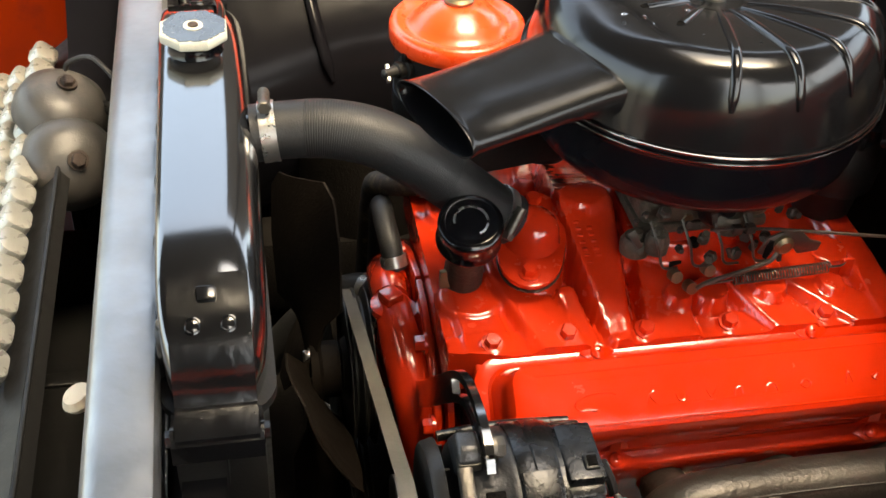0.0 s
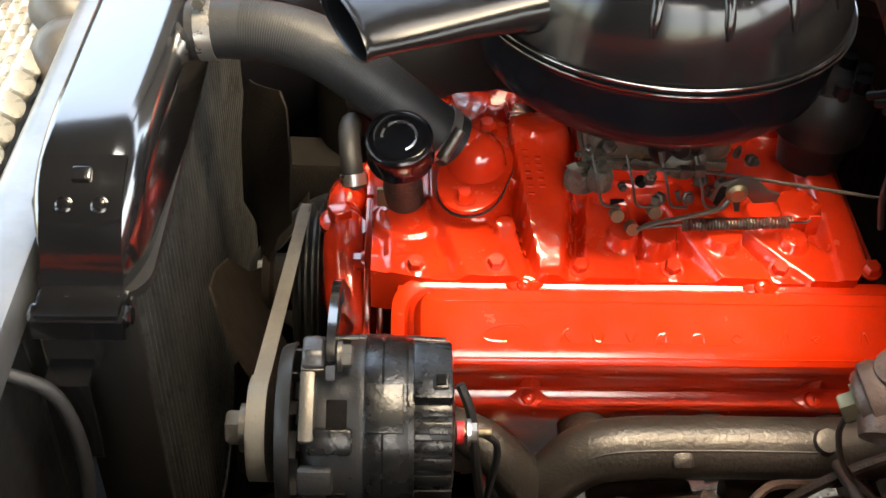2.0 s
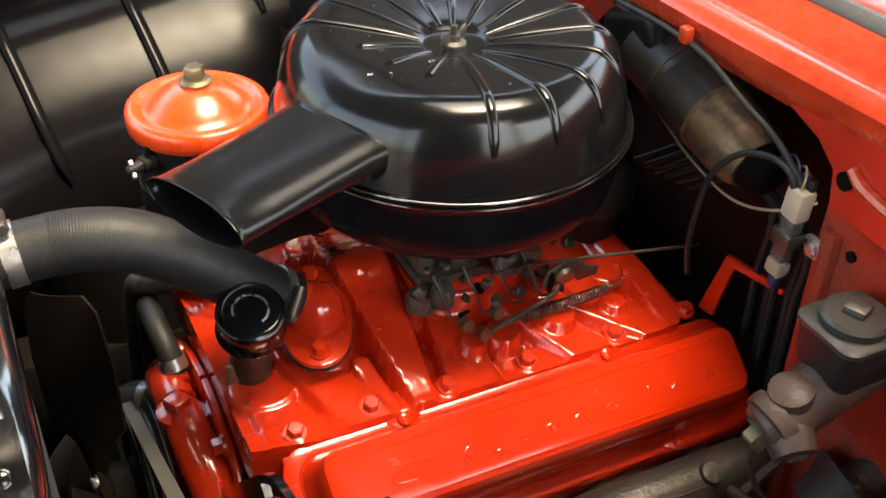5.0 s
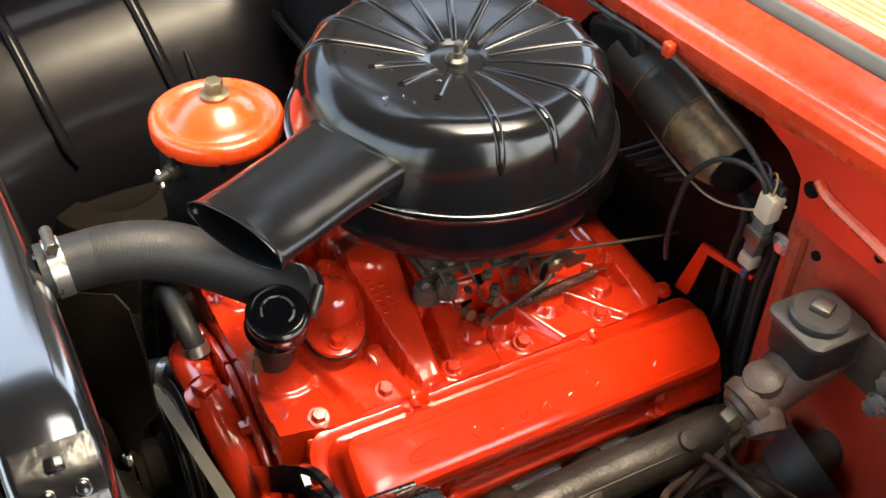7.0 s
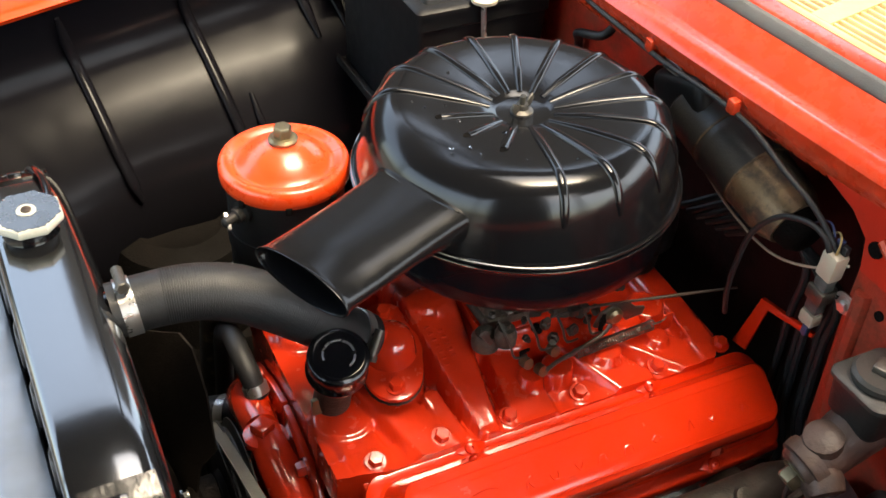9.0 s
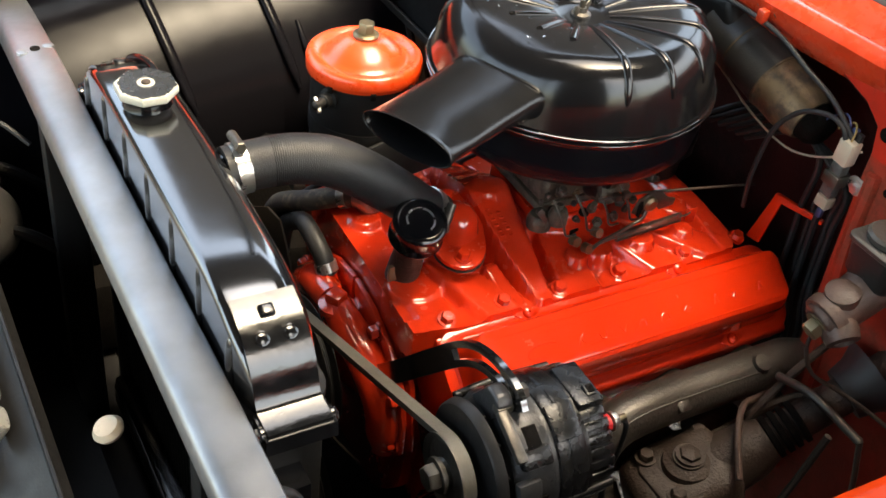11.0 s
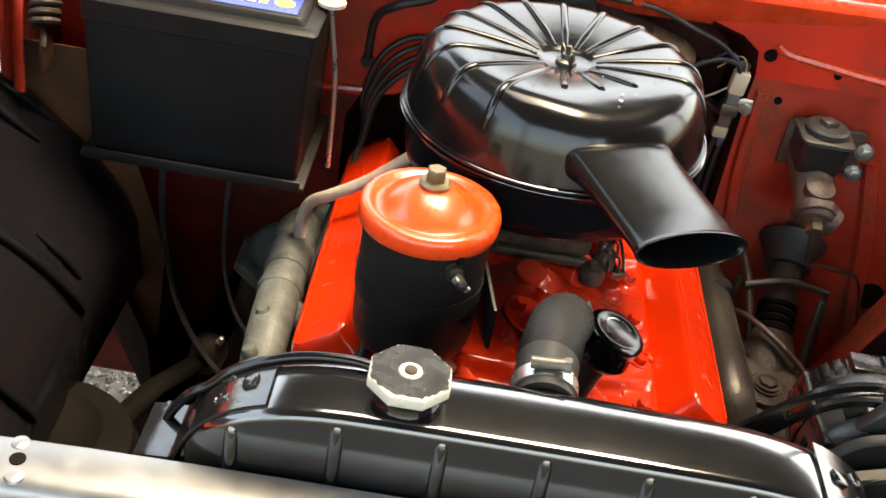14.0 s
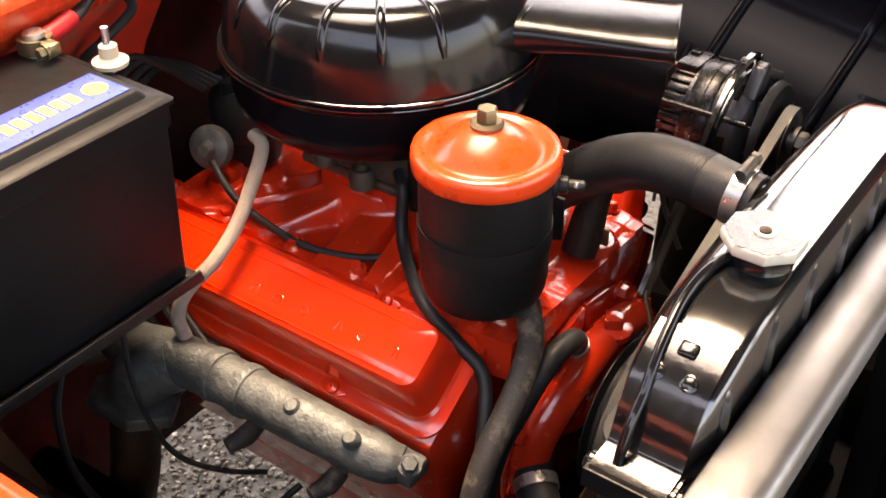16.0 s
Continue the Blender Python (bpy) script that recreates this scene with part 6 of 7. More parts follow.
def upper_hose():
    pts = [(-0.403, 0.0, 0.9035), (-0.375, -0.001, 0.906), (-0.335, -0.006, 0.9075), (-0.295, -0.014, 0.9), (-0.258, -0.024, 0.88), (-0.225, -0.03, 0.855), (-0.195, -0.032, 0.83), (-0.172, -0.031, 0.812)]
    ob = thing("radiator_hose", "thick black rubber upper radiator hose with metal clamps", "hose", (-0.295, -0.014, 0.875))
    part("hose", tube(nb(), pts, [0.0255, 0.0255, 0.0262, 0.0265, 0.0265, 0.0262, 0.0255, 0.0255], 28, 8), RUBBER, ob)
    bm = nb()
    line = spline(pts, 40)
    for k in range(60, 190, 2):
        d = (line[k + 1] - line[k - 1]).normalized()
        lathe(bm, [(0.0258, -0.0004), (0.02655, 0), (0.0258, 0.0004), (0.0258, -0.0004)], along(line[k], d), 28)
    part("corrugation", bm, RUBBER, ob, kind="stuff")
    for k, name in ((22, "hose_clamp"), (258, "hose_clamp")):
        d = (line[k + 2] - line[k - 2]).normalized()
        m = along(line[k], d)
        w = 0.007 if k < 100 else 0.0045
        cl = part(name, lathe(nb(), [(0.0255, -w), (0.0272, -w), (0.0272, w), (0.0255, w), (0.0255, -w)], m, 32), STEEL, ob, "steel worm-drive clamp")
        up = Vector((0, 0.1, 1)) if k < 100 else Vector((0.2, -1, 0.5))
        up = (up - d * up.dot(d)).normalized()
        side = d.cross(up)
        q = line[k] + up * 0.0315
        part("clamp_screw", tube(nb(), [q - side * 0.013, q, q + side * 0.013], 0.0052, 10), AGED, cl)
        part("screw_head", bolt(nb(), q + side * 0.013, side, 0.0062, 0.006, False), AGED, cl)
    return ob


upper_hose()


# ---- battery corner ----
def battery():
    x0, x1, y0, y1, z0, z1 = 0.016, 0.19, 0.262, 0.51, 0.805, 0.985
    ob = thing("battery", "black car battery with a blue and white label, in a tray", "battery", ((x0 + x1) / 2, (y0 + y1) / 2, z0))
    rings = []
    for z, i in ((z0, 0.008), (z0 + 0.004, 0.006), (z0 + 0.02, 0.006), (z1 - 0.022, 0.0025), (z1 - 0.02, 0.0), (z1, 0.0)):
        rings.append([Vector((x, y, z)) for x, y in rounded(x0 + i, x1 - i, y0 + i, y1 - i, 0.006, 3)])
    part("case", loft(nb(), rings), PLASTIC, ob)
    part("lid", loft(nb(), [[Vector((x, y, z)) for x, y in rounded(x0 + i, x1 - i, y0 + i, y1 - i, 0.006, 3)] for z, i in ((z1, -0.0035), (z1 + 0.004, -0.0035), (z1 + 0.007, 0.0), (z1 + 0.0075, 0.012), (z1 + 0.014, 0.015), (z1 + 0.0155, 0.018))]), PLASTIC, ob)
    top = z1 + 0.0156
    part("blue_label", span(nb(), (0.037, 0.285, top), (0.086, 0.43, top + 0.0006)), LABEL_BLUE, ob, "blue printed label")
    part("white_label", span(nb(), (0.037, 0.431, top), (0.086, 0.49, top + 0.0006)), LABEL_WHITE, ob, "white printed label")
    part("white_label", span(nb(), (0.095, 0.37, top), (0.165, 0.485, top + 0.0006)), LABEL_WHITE, ob, "white printed label")
    part("label_emblem", lathe(nb(), [(0, 0), (0.011, 0), (0.011, 0.0006), (0, 0.0006)], T(0.06, 0.302, top + 0.0006), 20), LABEL_YELLOW, ob)
    for k in range(6):
        part("label_bar", span(nb(), (0.052, 0.32 + 0.0125 * k, top + 0.0006), (0.07, 0.329 + 0.0125 * k, top + 0.0011)), LABEL_YELLOW, ob)
    cu = bpy.data.curves.new("label_number", "FONT")
    cu.body, cu.size, cu.extrude = "75", 0.022, 0.0003
    tmp = new("label_number", cu)
    me = bpy.data.meshes.new_from_object(tmp.evaluated_get(bpy.context.evaluated_depsgraph_get()))
    bpy.data.objects.remove(tmp)
    me.materials.append(LABEL_YELLOW)
    me.transform(T(0.074, 0.412, top + 0.0009) @ Matrix.Rotation(radians(90), 4, "Z"))
    num = new("label_number", me)
    num.parent, num.matrix_parent_inverse = ob, Matrix.Translation(-Vector(ob.location))
    rng = random.Random(11)
    for k in range(5):
        x = 0.1 + 0.012 * k
        y = 0.376
        while y < 0.47:
            w = rng.uniform(0.008, 0.022)
            part("print_bar", span(nb(), (x, y, top + 0.0006), (x + 0.004, min(y + w, 0.48), top + 0.001)), GRIME_SHADE, ob)
            y += w + 0.005
    for y in (0.285, 0.487):
        post = part("post", lathe(nb(), [(0, 0), (0.012, 0), (0.0095, 0.02), (0, 0.02)], T(0.155, y, top), 18), STEEL, ob)
        part("terminal_clamp", box(lathe(nb(), [(0.0095, 0.003), (0.016, 0.003), (0.0155, 0.016), (0.0095, 0.016), (0.0095, 0.003)], T(0.155, y, top), 20), (0.022, 0.012, 0.012), T(0.138, y, top + 0.01), 0.002), BRASS, post)
        part("clamp_bolt", bolt(nb(), (0.132, y + 0.008, top + 0.01), (0, 1, 0), 0.0055, 0.007), BRASS, post)
    return ob


battery()


def hold_down(y):
    ob = thing("hold_down_stud", "white nylon wing nut on a long threaded battery stud", "fastener", (0.095, y, 0.79), "battery studs")
    s = 1 if y > 0.4 else -1
    part("rod", tube(nb(), [(0.095, y + s * 0.014, 0.79), (0.095, y + s * 0.012, 0.9), (0.095, y, 0.99), (0.095, y, 1.03)], 0.0032, 10), STEEL, ob)
    part("nylon_nut", lathe(nb(), [(0, 0), (0.0155, 0), (0.016, 0.004), (0.011, 0.006), (0.0085, 0.008), (0.008, 0.018), (0.004, 0.02), (0, 0.02)], T(0.095, y, 0.995), 20), CERAMIC, ob)


hold_down(0.256)
hold_down(0.516)
tray = thing("battery_tray", "black steel battery tray with a turned-up lip", "bracket", (0.1, 0.385, 0.795))
part("pan", span(nb(), (0.013, 0.258, 0.797), (0.2, 0.514, 0.804), 0.002), BLACK_DULL, tray)
part("front_lip", span(nb(), (0.011, 0.262, 0.8), (0.0145, 0.51, 0.812), 0.001), BLACK_DULL, tray)
part("brace", loft(nb(), [[Vector((x, y, z)) for x, z in ((0.03, 0.798), (0.217, 0.798), (0.217, 0.69))] for y in (0.3, 0.304)]), BROWN_PANEL, tray)
part("brace", loft(nb(), [[Vector((x, y, z)) for x, z in ((0.03, 0.798), (0.217, 0.798), (0.217, 0.69))] for y in (0.47, 0.474)]), BROWN_PANEL, tray)
solo("battery_cable", tube(nb(), [(0.155, 0.27, 1.011), (0.162, 0.235, 1.014), (0.18, 0.2, 1.018), (0.2, 0.165, 1.012), (0.205, 0.15, 1.0), (0.19, 0.15, 0.985), (0.185, 0.19, 0.97), (0.205, 0.215, 0.94), (0.213, 0.22, 0.885)], 0.0052, 10), RUBBER, "black battery cable curling to the firewall", "cable")
solo("cable_sleeve", tube(nb(), [(0.155, 0.282, 1.0105), (0.156, 0.268, 1.0115), (0.163, 0.238, 1.0145)], 0.0082, 12), RED_CABLE, "red sleeve on the battery cable end", "cable")


# ---- firewall fittings ----
def relay():
    ob = thing("ballast_resistor", "white ceramic ballast resistor on a steel bracket", "electrical part", (0.2, -0.228, 0.9), "")
    m = T(0.205, -0.231, 0.0) @ T(0, 0, 0.912) @ Matrix.Rotation(radians(4), 4, "X")
    part("upper_block", box(nb(), (0.017, 0.02, 0.03), m @ T(0, 0, 0.028), 0.003), CERAMIC, ob)
    part("lower_block", box(nb(), (0.015, 0.018, 0.016), m @ T(0, 0, -0.04), 0.003), CERAMIC, ob)
    part("body", box(nb(), (0.013, 0.016, 0.046), m @ T(0, 0, -0.008), 0.002), IRON_GREY, ob)
    part("strap", box(nb(), (0.019, 0.022, 0.016), m @ T(0, 0, -0.008), 0.002), AGED, ob)
    part("ear", plate(nb(), rounded(-0.028, 0.002, -0.0095, 0.0095, 0.009, 4), 0.002, m @ T(0.01, -0.012, -0.004) @ Matrix.Rotation(radians(-90), 4, "Y") @ Matrix.Rotation(radians(90), 4, "Z"), 0.0005), STEEL, ob)
    part("ear_screw", bolt(nb(), (0.2135, -0.254, 0.904), (-1, 0, 0), 0.0065, 0.006), STEEL, ob)
    for dz, mat in ((0.048, BLUE_WIRE), (0.046, RUBBER), (-0.052, BLUE_WIRE)):
        part("terminal", box(nb(), (0.006, 0.007, 0.012), m @ T(0.001 * dz * 100, 0.004 * (1 if dz > 0.047 else -1), dz), 0.001), mat, ob)
    return ob


relay()


def wiper_motor():
    a, b = Vector((0.208, 0.0, 0.984)), Vector((0.218, -0.176, 0.934))
    d = (b - a).normalized()
    ob = thing("wiper_motor", "grimy brown-black wiper motor on the firewall", "motor", tuple(b))
    L = (b - a).length
    part("motor_shell", lathe(nb(), [(0, 0), (0.03, 0), (0.037, 0.006), (0.0378, 0.06), (0.0388, 0.062), (0.0388, 0.066), (0.0378, 0.068), (0.0378, L * 0.6), (0, L * 0.6)], along(a, d), 32), MOTOR_GREY, ob)
    part("motor_case", lathe(nb(), [(0, L * 0.6), (0.0368, L * 0.6), (0.036, L - 0.04), (0.0335, L - 0.022), (0.028, L - 0.01), (0, L - 0.01)], along(a, d), 32), MOTOR, ob, "tan oily motor case")
    part("end_cap", lathe(nb(), [(0, L - 0.0105), (0.0255, L - 0.0105), (0.023, L + 0.004), (0.016, L + 0.012), (0.007, L + 0.014), (0, L + 0.014)], along(a, d), 28), GRIME_SHADE, ob, "dark end cap")
    for q in (0.3, 0.6):
        part("band", lathe(nb(), [(0.0368, -0.0015), (0.0382, -0.001), (0.0382, 0.001), (0.0368, 0.0015), (0.0368, -0.0015)], along(a + d * L * q, d), 32), MOTOR, ob)
    part("gearbox", box(nb(), (0.07, 0.085, 0.07), Matrix.Translation(a + Vector((0.006, -0.006, 0.0))) @ Matrix.Rotation(-0.38, 4, "X"), 0.012, 3), BLACK_DULL, ob)
    part("mount_plate", plate(nb(), [(-0.05, -0.03), (0.05, -0.03), (0.06, 0.0), (0.04, 0.04), (-0.05, 0.035)], 0.003, along(a + Vector((0.035, -0.05, 0.0)), (-1, 0, 0), 20), 0.001), BLACK_DULL, ob)
    part("tag", box(nb(), (0.006, 0.03, 0.012), Matrix.Translation(a + Vector((-0.022, 0.016, 0.034))), 0.001), STEEL, ob)
    return ob


wiper_motor()


def master_cylinder():
    ob = thing("master_cylinder", "grimy cast brake master cylinder with a square black reservoir", "master cylinder", (0.17, -0.345, 0.83))
    part("reservoir", loft(nb(), [[Vector((0.175 + x, -0.345 + y, z)) for x, y in rounded(-h, h, -h * 0.94, h * 0.94, 0.011, 4)] for z, h in ((0.86, 0.026), (0.868, 0.03), (0.9, 0.032), (0.902, 0.0305))]), BLACK_DULL, ob)
    part("lid_plate", loft(nb(), [[Vector((0.174 + x, -0.345 + y, z)) for x, y in rounded(-h, h, -h * 0.95, h * 0.95, 0.012, 4)] for z, h in ((0.9025, 0.0335), (0.9035, 0.0345), (0.9075, 0.0345), (0.909, 0.0325))]), MOTOR_GREY, ob)
    part("cap", lathe(nb(), [(0, 0), (0.026, 0), (0.027, 0.006), (0.024, 0.009), (0.012, 0.0095), (0, 0.0095)], T(0.172, -0.345, 0.91), 26), MOTOR_GREY, ob, "worn grey reservoir cap")
    part("cap_nut", box(nb(), (0.018, 0.018, 0.008), T(0.172, -0.345, 0.922) @ Matrix.Rotation(0.4, 4, "Z"), 0.002), AGED, ob)
    part("cylinder", tube(nb(), [(0.217, -0.345, 0.875), (0.18, -0.345, 0.86), (0.14, -0.346, 0.838), (0.11, -0.347, 0.824), (0.104, -0.347, 0.821)], [0.028, 0.028, 0.024, 0.023, 0.018], 20), RUST, ob)
    part("side_outlet", lathe(nb(), [(0, 0), (0.019, 0), (0.0195, 0.016), (0.0175, 0.026), (0.011, 0.028), (0.01, 0.02), (0, 0.02)], along((0.122, -0.352, 0.828), (-0.2, -0.8, -0.45)), 20), RUST, ob)
    part("end_collar", lathe(nb(), [(0.02, -0.006), (0.0265, -0.005), (0.0275, 0.0), (0.0265, 0.008), (0.02, 0.01)], along((0.118, -0.3465, 0.828), (-0.85, 0, -0.45)), 22), RUST, ob)
    part("outlet_boss", lathe(nb(), [(0, 0), (0.018, 0), (0.018, 0.014), (0.012, 0.017), (0, 0.017)], along((0.128, -0.346, 0.846), (-0.3, 0, 1)), 18), RUST, ob)
    part("outlet_nut", bolt(nb(), (0.106, -0.347, 0.821), (-0.85, 0, -0.5), 0.0115, 0.014), BRASS, ob, "copper-brown hexagon nut")
    part("flange", box(nb(), (0.008, 0.1, 0.06), T(0.211, -0.36, 0.87), 0.003), RUST, ob)
    for y, z in ((-0.412, 0.876), (-0.408, 0.845)):
        part("flange_bolt", lathe(lathe(nb(), [(0, 0), (0.012, 0), (0.012, 0.003), (0, 0.003)], along((0.206, y, z), (-1, 0, 0)), 18), [(0, 0.003), (0.009, 0.003), (0.009, 0.012), (0.006, 0.013), (0, 0.012)], along((0.206, y, z), (-1, 0, 0)), 6), STEEL, ob)
    return ob


master_cylinder()


def steering():
    ob = thing("steering_gear", "oily brown cast steering box with its column", "steering gear", (0.02, -0.335, 0.5))
    d = Vector((0.78, -0.16, 0.56)).normalized()
    c = Vector((0.01, -0.33, 0.585))
    part("housing", box(nb(), (0.12, 0.095, 0.1), Matrix.Translation(c) @ Matrix.Rotation(radians(-20), 4, "Y") @ Matrix.Rotation(radians(-8), 4, "Z"), 0.02, 3), GRIME, ob)
    m = T(0.008, -0.328, 0.618) @ Matrix.Rotation(radians(-8), 4, "Y")
    part("cover", plate(nb(), [(0.05, 0.018), (0.035, 0.045), (-0.03, 0.045), (-0.052, 0.02), (-0.052, -0.02), (-0.03, -0.045), (0.035, -0.045), (0.05, -0.02)], 0.012, m, 0.003), GRIME, ob)
    part("adjuster", lathe(nb(), [(0, 0), (0.03, 0), (0.028, 0.008), (0.02, 0.012), (0.018, 0.013), (0.018, 0.016), (0, 0.016)], m @ T(0, 0, 0.012), 24), GRIME, ob)
    part("lock_nut", bolt(nb(), m @ Vector((0, 0, 0.027)), (0, 0, 1), 0.012, 0.008), GRIME, ob)
    for x, y in ((0.036, 0.03), (0.036, -0.03), (-0.036, 0.03), (-0.036, -0.03)):
        part("cover_bolt", bolt(nb(), m @ Vector((x, y, 0.012)), (0, 0, 1), 0.009, 0.01), GRIME, ob)
    s0 = c + Vector((0.045, -0.008, 0.035))
    part("worm_end", tube(nb(), [s0 - d * 0.02, s0 + d * 0.03, s0 + d * 0.055], [0.036, 0.034, 0.026], 20), GRIME, ob)
    part("column", tube(nb(), [s0 + d * 0.04, s0 + d * 0.12, s0 + d * 0.3], 0.021, 18), GRIME, ob)
    for k in range(4):
        part("collar", lathe(nb(), [(0.021, -0.004), (0.0255, -0.003), (0.0255, 0.003), (0.021, 0.004), (0.021, -0.004)], along(s0 + d * (0.06 + 0.011 * k), d), 20), GRIME_SHADE, ob)
    part("boot", lathe(nb(), [(0, 0), (0.03, 0), (0.034, 0.02), (0.045, 0.04), (0, 0.04)], along(s0 + d * 0.15, d), 24), RUBBER, ob, "cracked black rubber boot")
    part("shift_lever", tube(nb(), [s0 + d * 0.1 + Vector((0, 0.05, 0.02)), s0 + d * 0.1 + Vector((0, 0.0, 0.035)), s0 + d * 0.11 + Vector((0.01, -0.06, 0.01))], 0.005, 10), AGED, ob)
    part("shift_rod", tube(nb(), [s0 + d * 0.11 + Vector((0.01, -0.06, 0.012)), (0.16, -0.43, 0.6), (0.15, -0.43, 0.45)], 0.0035, 8), AGED, ob)
    part("mounting_bracket", box(nb(), (0.12, 0.05, 0.12), T(0.0, -0.39, 0.5), 0.006), GRIME_SHADE, ob)
    return ob


steering()


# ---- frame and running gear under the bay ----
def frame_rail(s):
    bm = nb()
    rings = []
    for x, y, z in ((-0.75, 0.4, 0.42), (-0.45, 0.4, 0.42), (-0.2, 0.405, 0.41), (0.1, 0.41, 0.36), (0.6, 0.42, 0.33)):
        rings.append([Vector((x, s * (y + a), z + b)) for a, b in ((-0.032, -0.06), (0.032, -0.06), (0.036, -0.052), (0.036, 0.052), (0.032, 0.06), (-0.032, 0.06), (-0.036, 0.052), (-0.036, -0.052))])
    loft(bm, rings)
    return solo("frame_rail", bm, GRIME_SHADE, "greasy steel chassis rail with the underbody shade in its colour", "chassis", "frame rails")


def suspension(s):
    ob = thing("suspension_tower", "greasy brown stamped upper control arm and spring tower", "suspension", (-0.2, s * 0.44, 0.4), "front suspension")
    part("tower", lathe(nb(), [(0.0, 0), (0.1, 0), (0.1, 0.14), (0.09, 0.17), (0.06, 0.182), (0.05, 0.176), (0.02, 0.176), (0, 0.178)], T(-0.24, s * 0.47, 0.44), 36), GRIME_SHADE, ob)
    part("upper_arm", tube(nb(), [(-0.36, s * 0.5, 0.52), (-0.3, s * 0.505, 0.535), (-0.24, s * 0.51, 0.54), (-0.18, s * 0.5, 0.53), (-0.12, s * 0.485, 0.51)], [0.02, 0.03, 0.034, 0.03, 0.02], 14, flat=0.6), GRIME_SHADE, ob)
    part("lower_arm", tube(nb(), [(-0.3, s * 0.24, 0.3), (-0.26, s * 0.3, 0.29), (-0.23, s * 0.4, 0.27), (-0.22, s * 0.52, 0.25)], [0.05, 0.055, 0.05, 0.04], 14, flat=0.45), GRIME_SHADE, ob)
    part("shock", tube(nb(), [(-0.15, s * 0.45, 0.42), (-0.15, s * 0.455, 0.55), (-0.15, s * 0.457, 0.6)], [0.024, 0.024, 0.01], 14), GRIME_SHADE, ob)


def idler():
    ob = thing("steering_idler", "rusty greasy steering idler arm with a ball joint", "steering linkage", (0.014, 0.358, 0.42))
    part("drag_rod", tube(nb(), [(0.3, 0.352, 0.5), (0.16, 0.356, 0.525), (0.014, 0.358, 0.541)], [0.017, 0.019, 0.016], 14), GRIME_SHADE, ob)
    part("ball_joint", lathe(nb(), [(0, -0.026), (0.016, -0.024), (0.022, -0.012), (0.024, 0.004), (0.018, 0.018), (0.008, 0.024), (0, 0.025)], along((0.014, 0.358, 0.541), (0.2, -0.3, 1)), 20), GRIME, ob, "rusty brown ball joint")
    part("arm", tube(nb(), [(0.014, 0.358, 0.536), (-0.03, 0.376, 0.545), (-0.085, 0.404, 0.55), (-0.15, 0.44, 0.53)], [0.012, 0.013, 0.014, 0.015], 12, flat=0.7), GRIME_SHADE, ob)
    part("post", tube(nb(), [(0.02, 0.356, 0.53), (0.03, 0.357, 0.47), (0.05, 0.36, 0.39)], [0.013, 0.017, 0.022], 12), GRIME_SHADE, ob)
    part("grease_nipple", lathe(nb(), [(0, 0), (0.005, 0), (0.005, 0.006), (0.003, 0.008), (0.003, 0.014), (0, 0.015)], along((0.008, 0.345, 0.562), (-0.2, -0.4, 1)), 10), STEEL, ob)
    return ob


idler()
for s in (1, -1):
    frame_rail(s)
    suspension(s)
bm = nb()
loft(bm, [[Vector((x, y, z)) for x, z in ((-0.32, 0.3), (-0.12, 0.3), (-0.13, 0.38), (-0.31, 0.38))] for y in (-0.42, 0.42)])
solo("crossmember", bm, GRIME_SHADE, "greasy front crossmember with the shade under the engine in its colour", "chassis")

# ---- hoses, wires and small fittings ----
def hose(name, pts, r, mat, label, category="hose", seg=12, group=""):
    return solo(name, tube(nb(), pts, r, seg), mat, label, category, group)


hose("heat_tube", [(0.075, 0.118, 0.868), (0.056, 0.127, 0.862), (0.044, 0.16, 0.836), (0.036, 0.192, 0.812), (0.036, 0.225, 0.79), (0.05, 0.252, 0.765), (0.058, 0.262, 0.735), (0.052, 0.262, 0.712)], 0.0072, CLOTH, "tan cloth-wrapped heat tube over the valve cover", "tube")
heater = thing("heater_hose", "dirty grey-brown heater hose with a steel clamp", "hose", (-0.27, 0.2, 0.5))
part("hose", tube(nb(), [(-0.222, 0.078, 0.775), (-0.235, 0.088, 0.772), (-0.258, 0.118, 0.752), (-0.268, 0.16, 0.725), (-0.268, 0.2, 0.69), (-0.268, 0.225, 0.64), (-0.27, 0.238, 0.56), (-0.275, 0.24, 0.45)], 0.0128, 16), RUBBER_DIRTY, heater)
part("clamp", lathe(nb(), [(0.0128, -0.005), (0.0142, -0.005), (0.0142, 0.005), (0.0128, 0.005), (0.0128, -0.005)], along((-0.23, 0.084, 0.7735), (-0.6, 0.6, -0.3)), 20), STEEL, heater)
part("nipple", tube(nb(), [(-0.2, 0.066, 0.752), (-0.212, 0.072, 0.768), (-0.224, 0.079, 0.775)], 0.0095, 12), STEEL, heater)
hose("vapour_hose", [(-0.065, 0.062, 0.845), (-0.08, 0.075, 0.835), (-0.085, 0.085, 0.805), (-0.1, 0.1, 0.785), (-0.15, 0.14, 0.772), (-0.2, 0.155, 0.757), (-0.235, 0.16, 0.735), (-0.255, 0.19, 0.69), (-0.26, 0.21, 0.62), (-0.255, 0.22, 0.5)], 0.0065, RUBBER, "thin black hose from carburetor round the oil filter")
hose("vacuum_line", [(0.15, 0.112, 0.806), (0.11, 0.125, 0.785), (0.06, 0.13, 0.772), (0.0, 0.128, 0.764), (-0.06, 0.11, 0.766), (-0.09, 0.085, 0.775)], 0.004, RUBBER, "thin black vacuum line along the manifold", "tube")
pump_hose = thing("bypass_hose", "grey rubber hose with a steel clamp on the water pump", "hose", (-0.27, 0.05, 0.72))
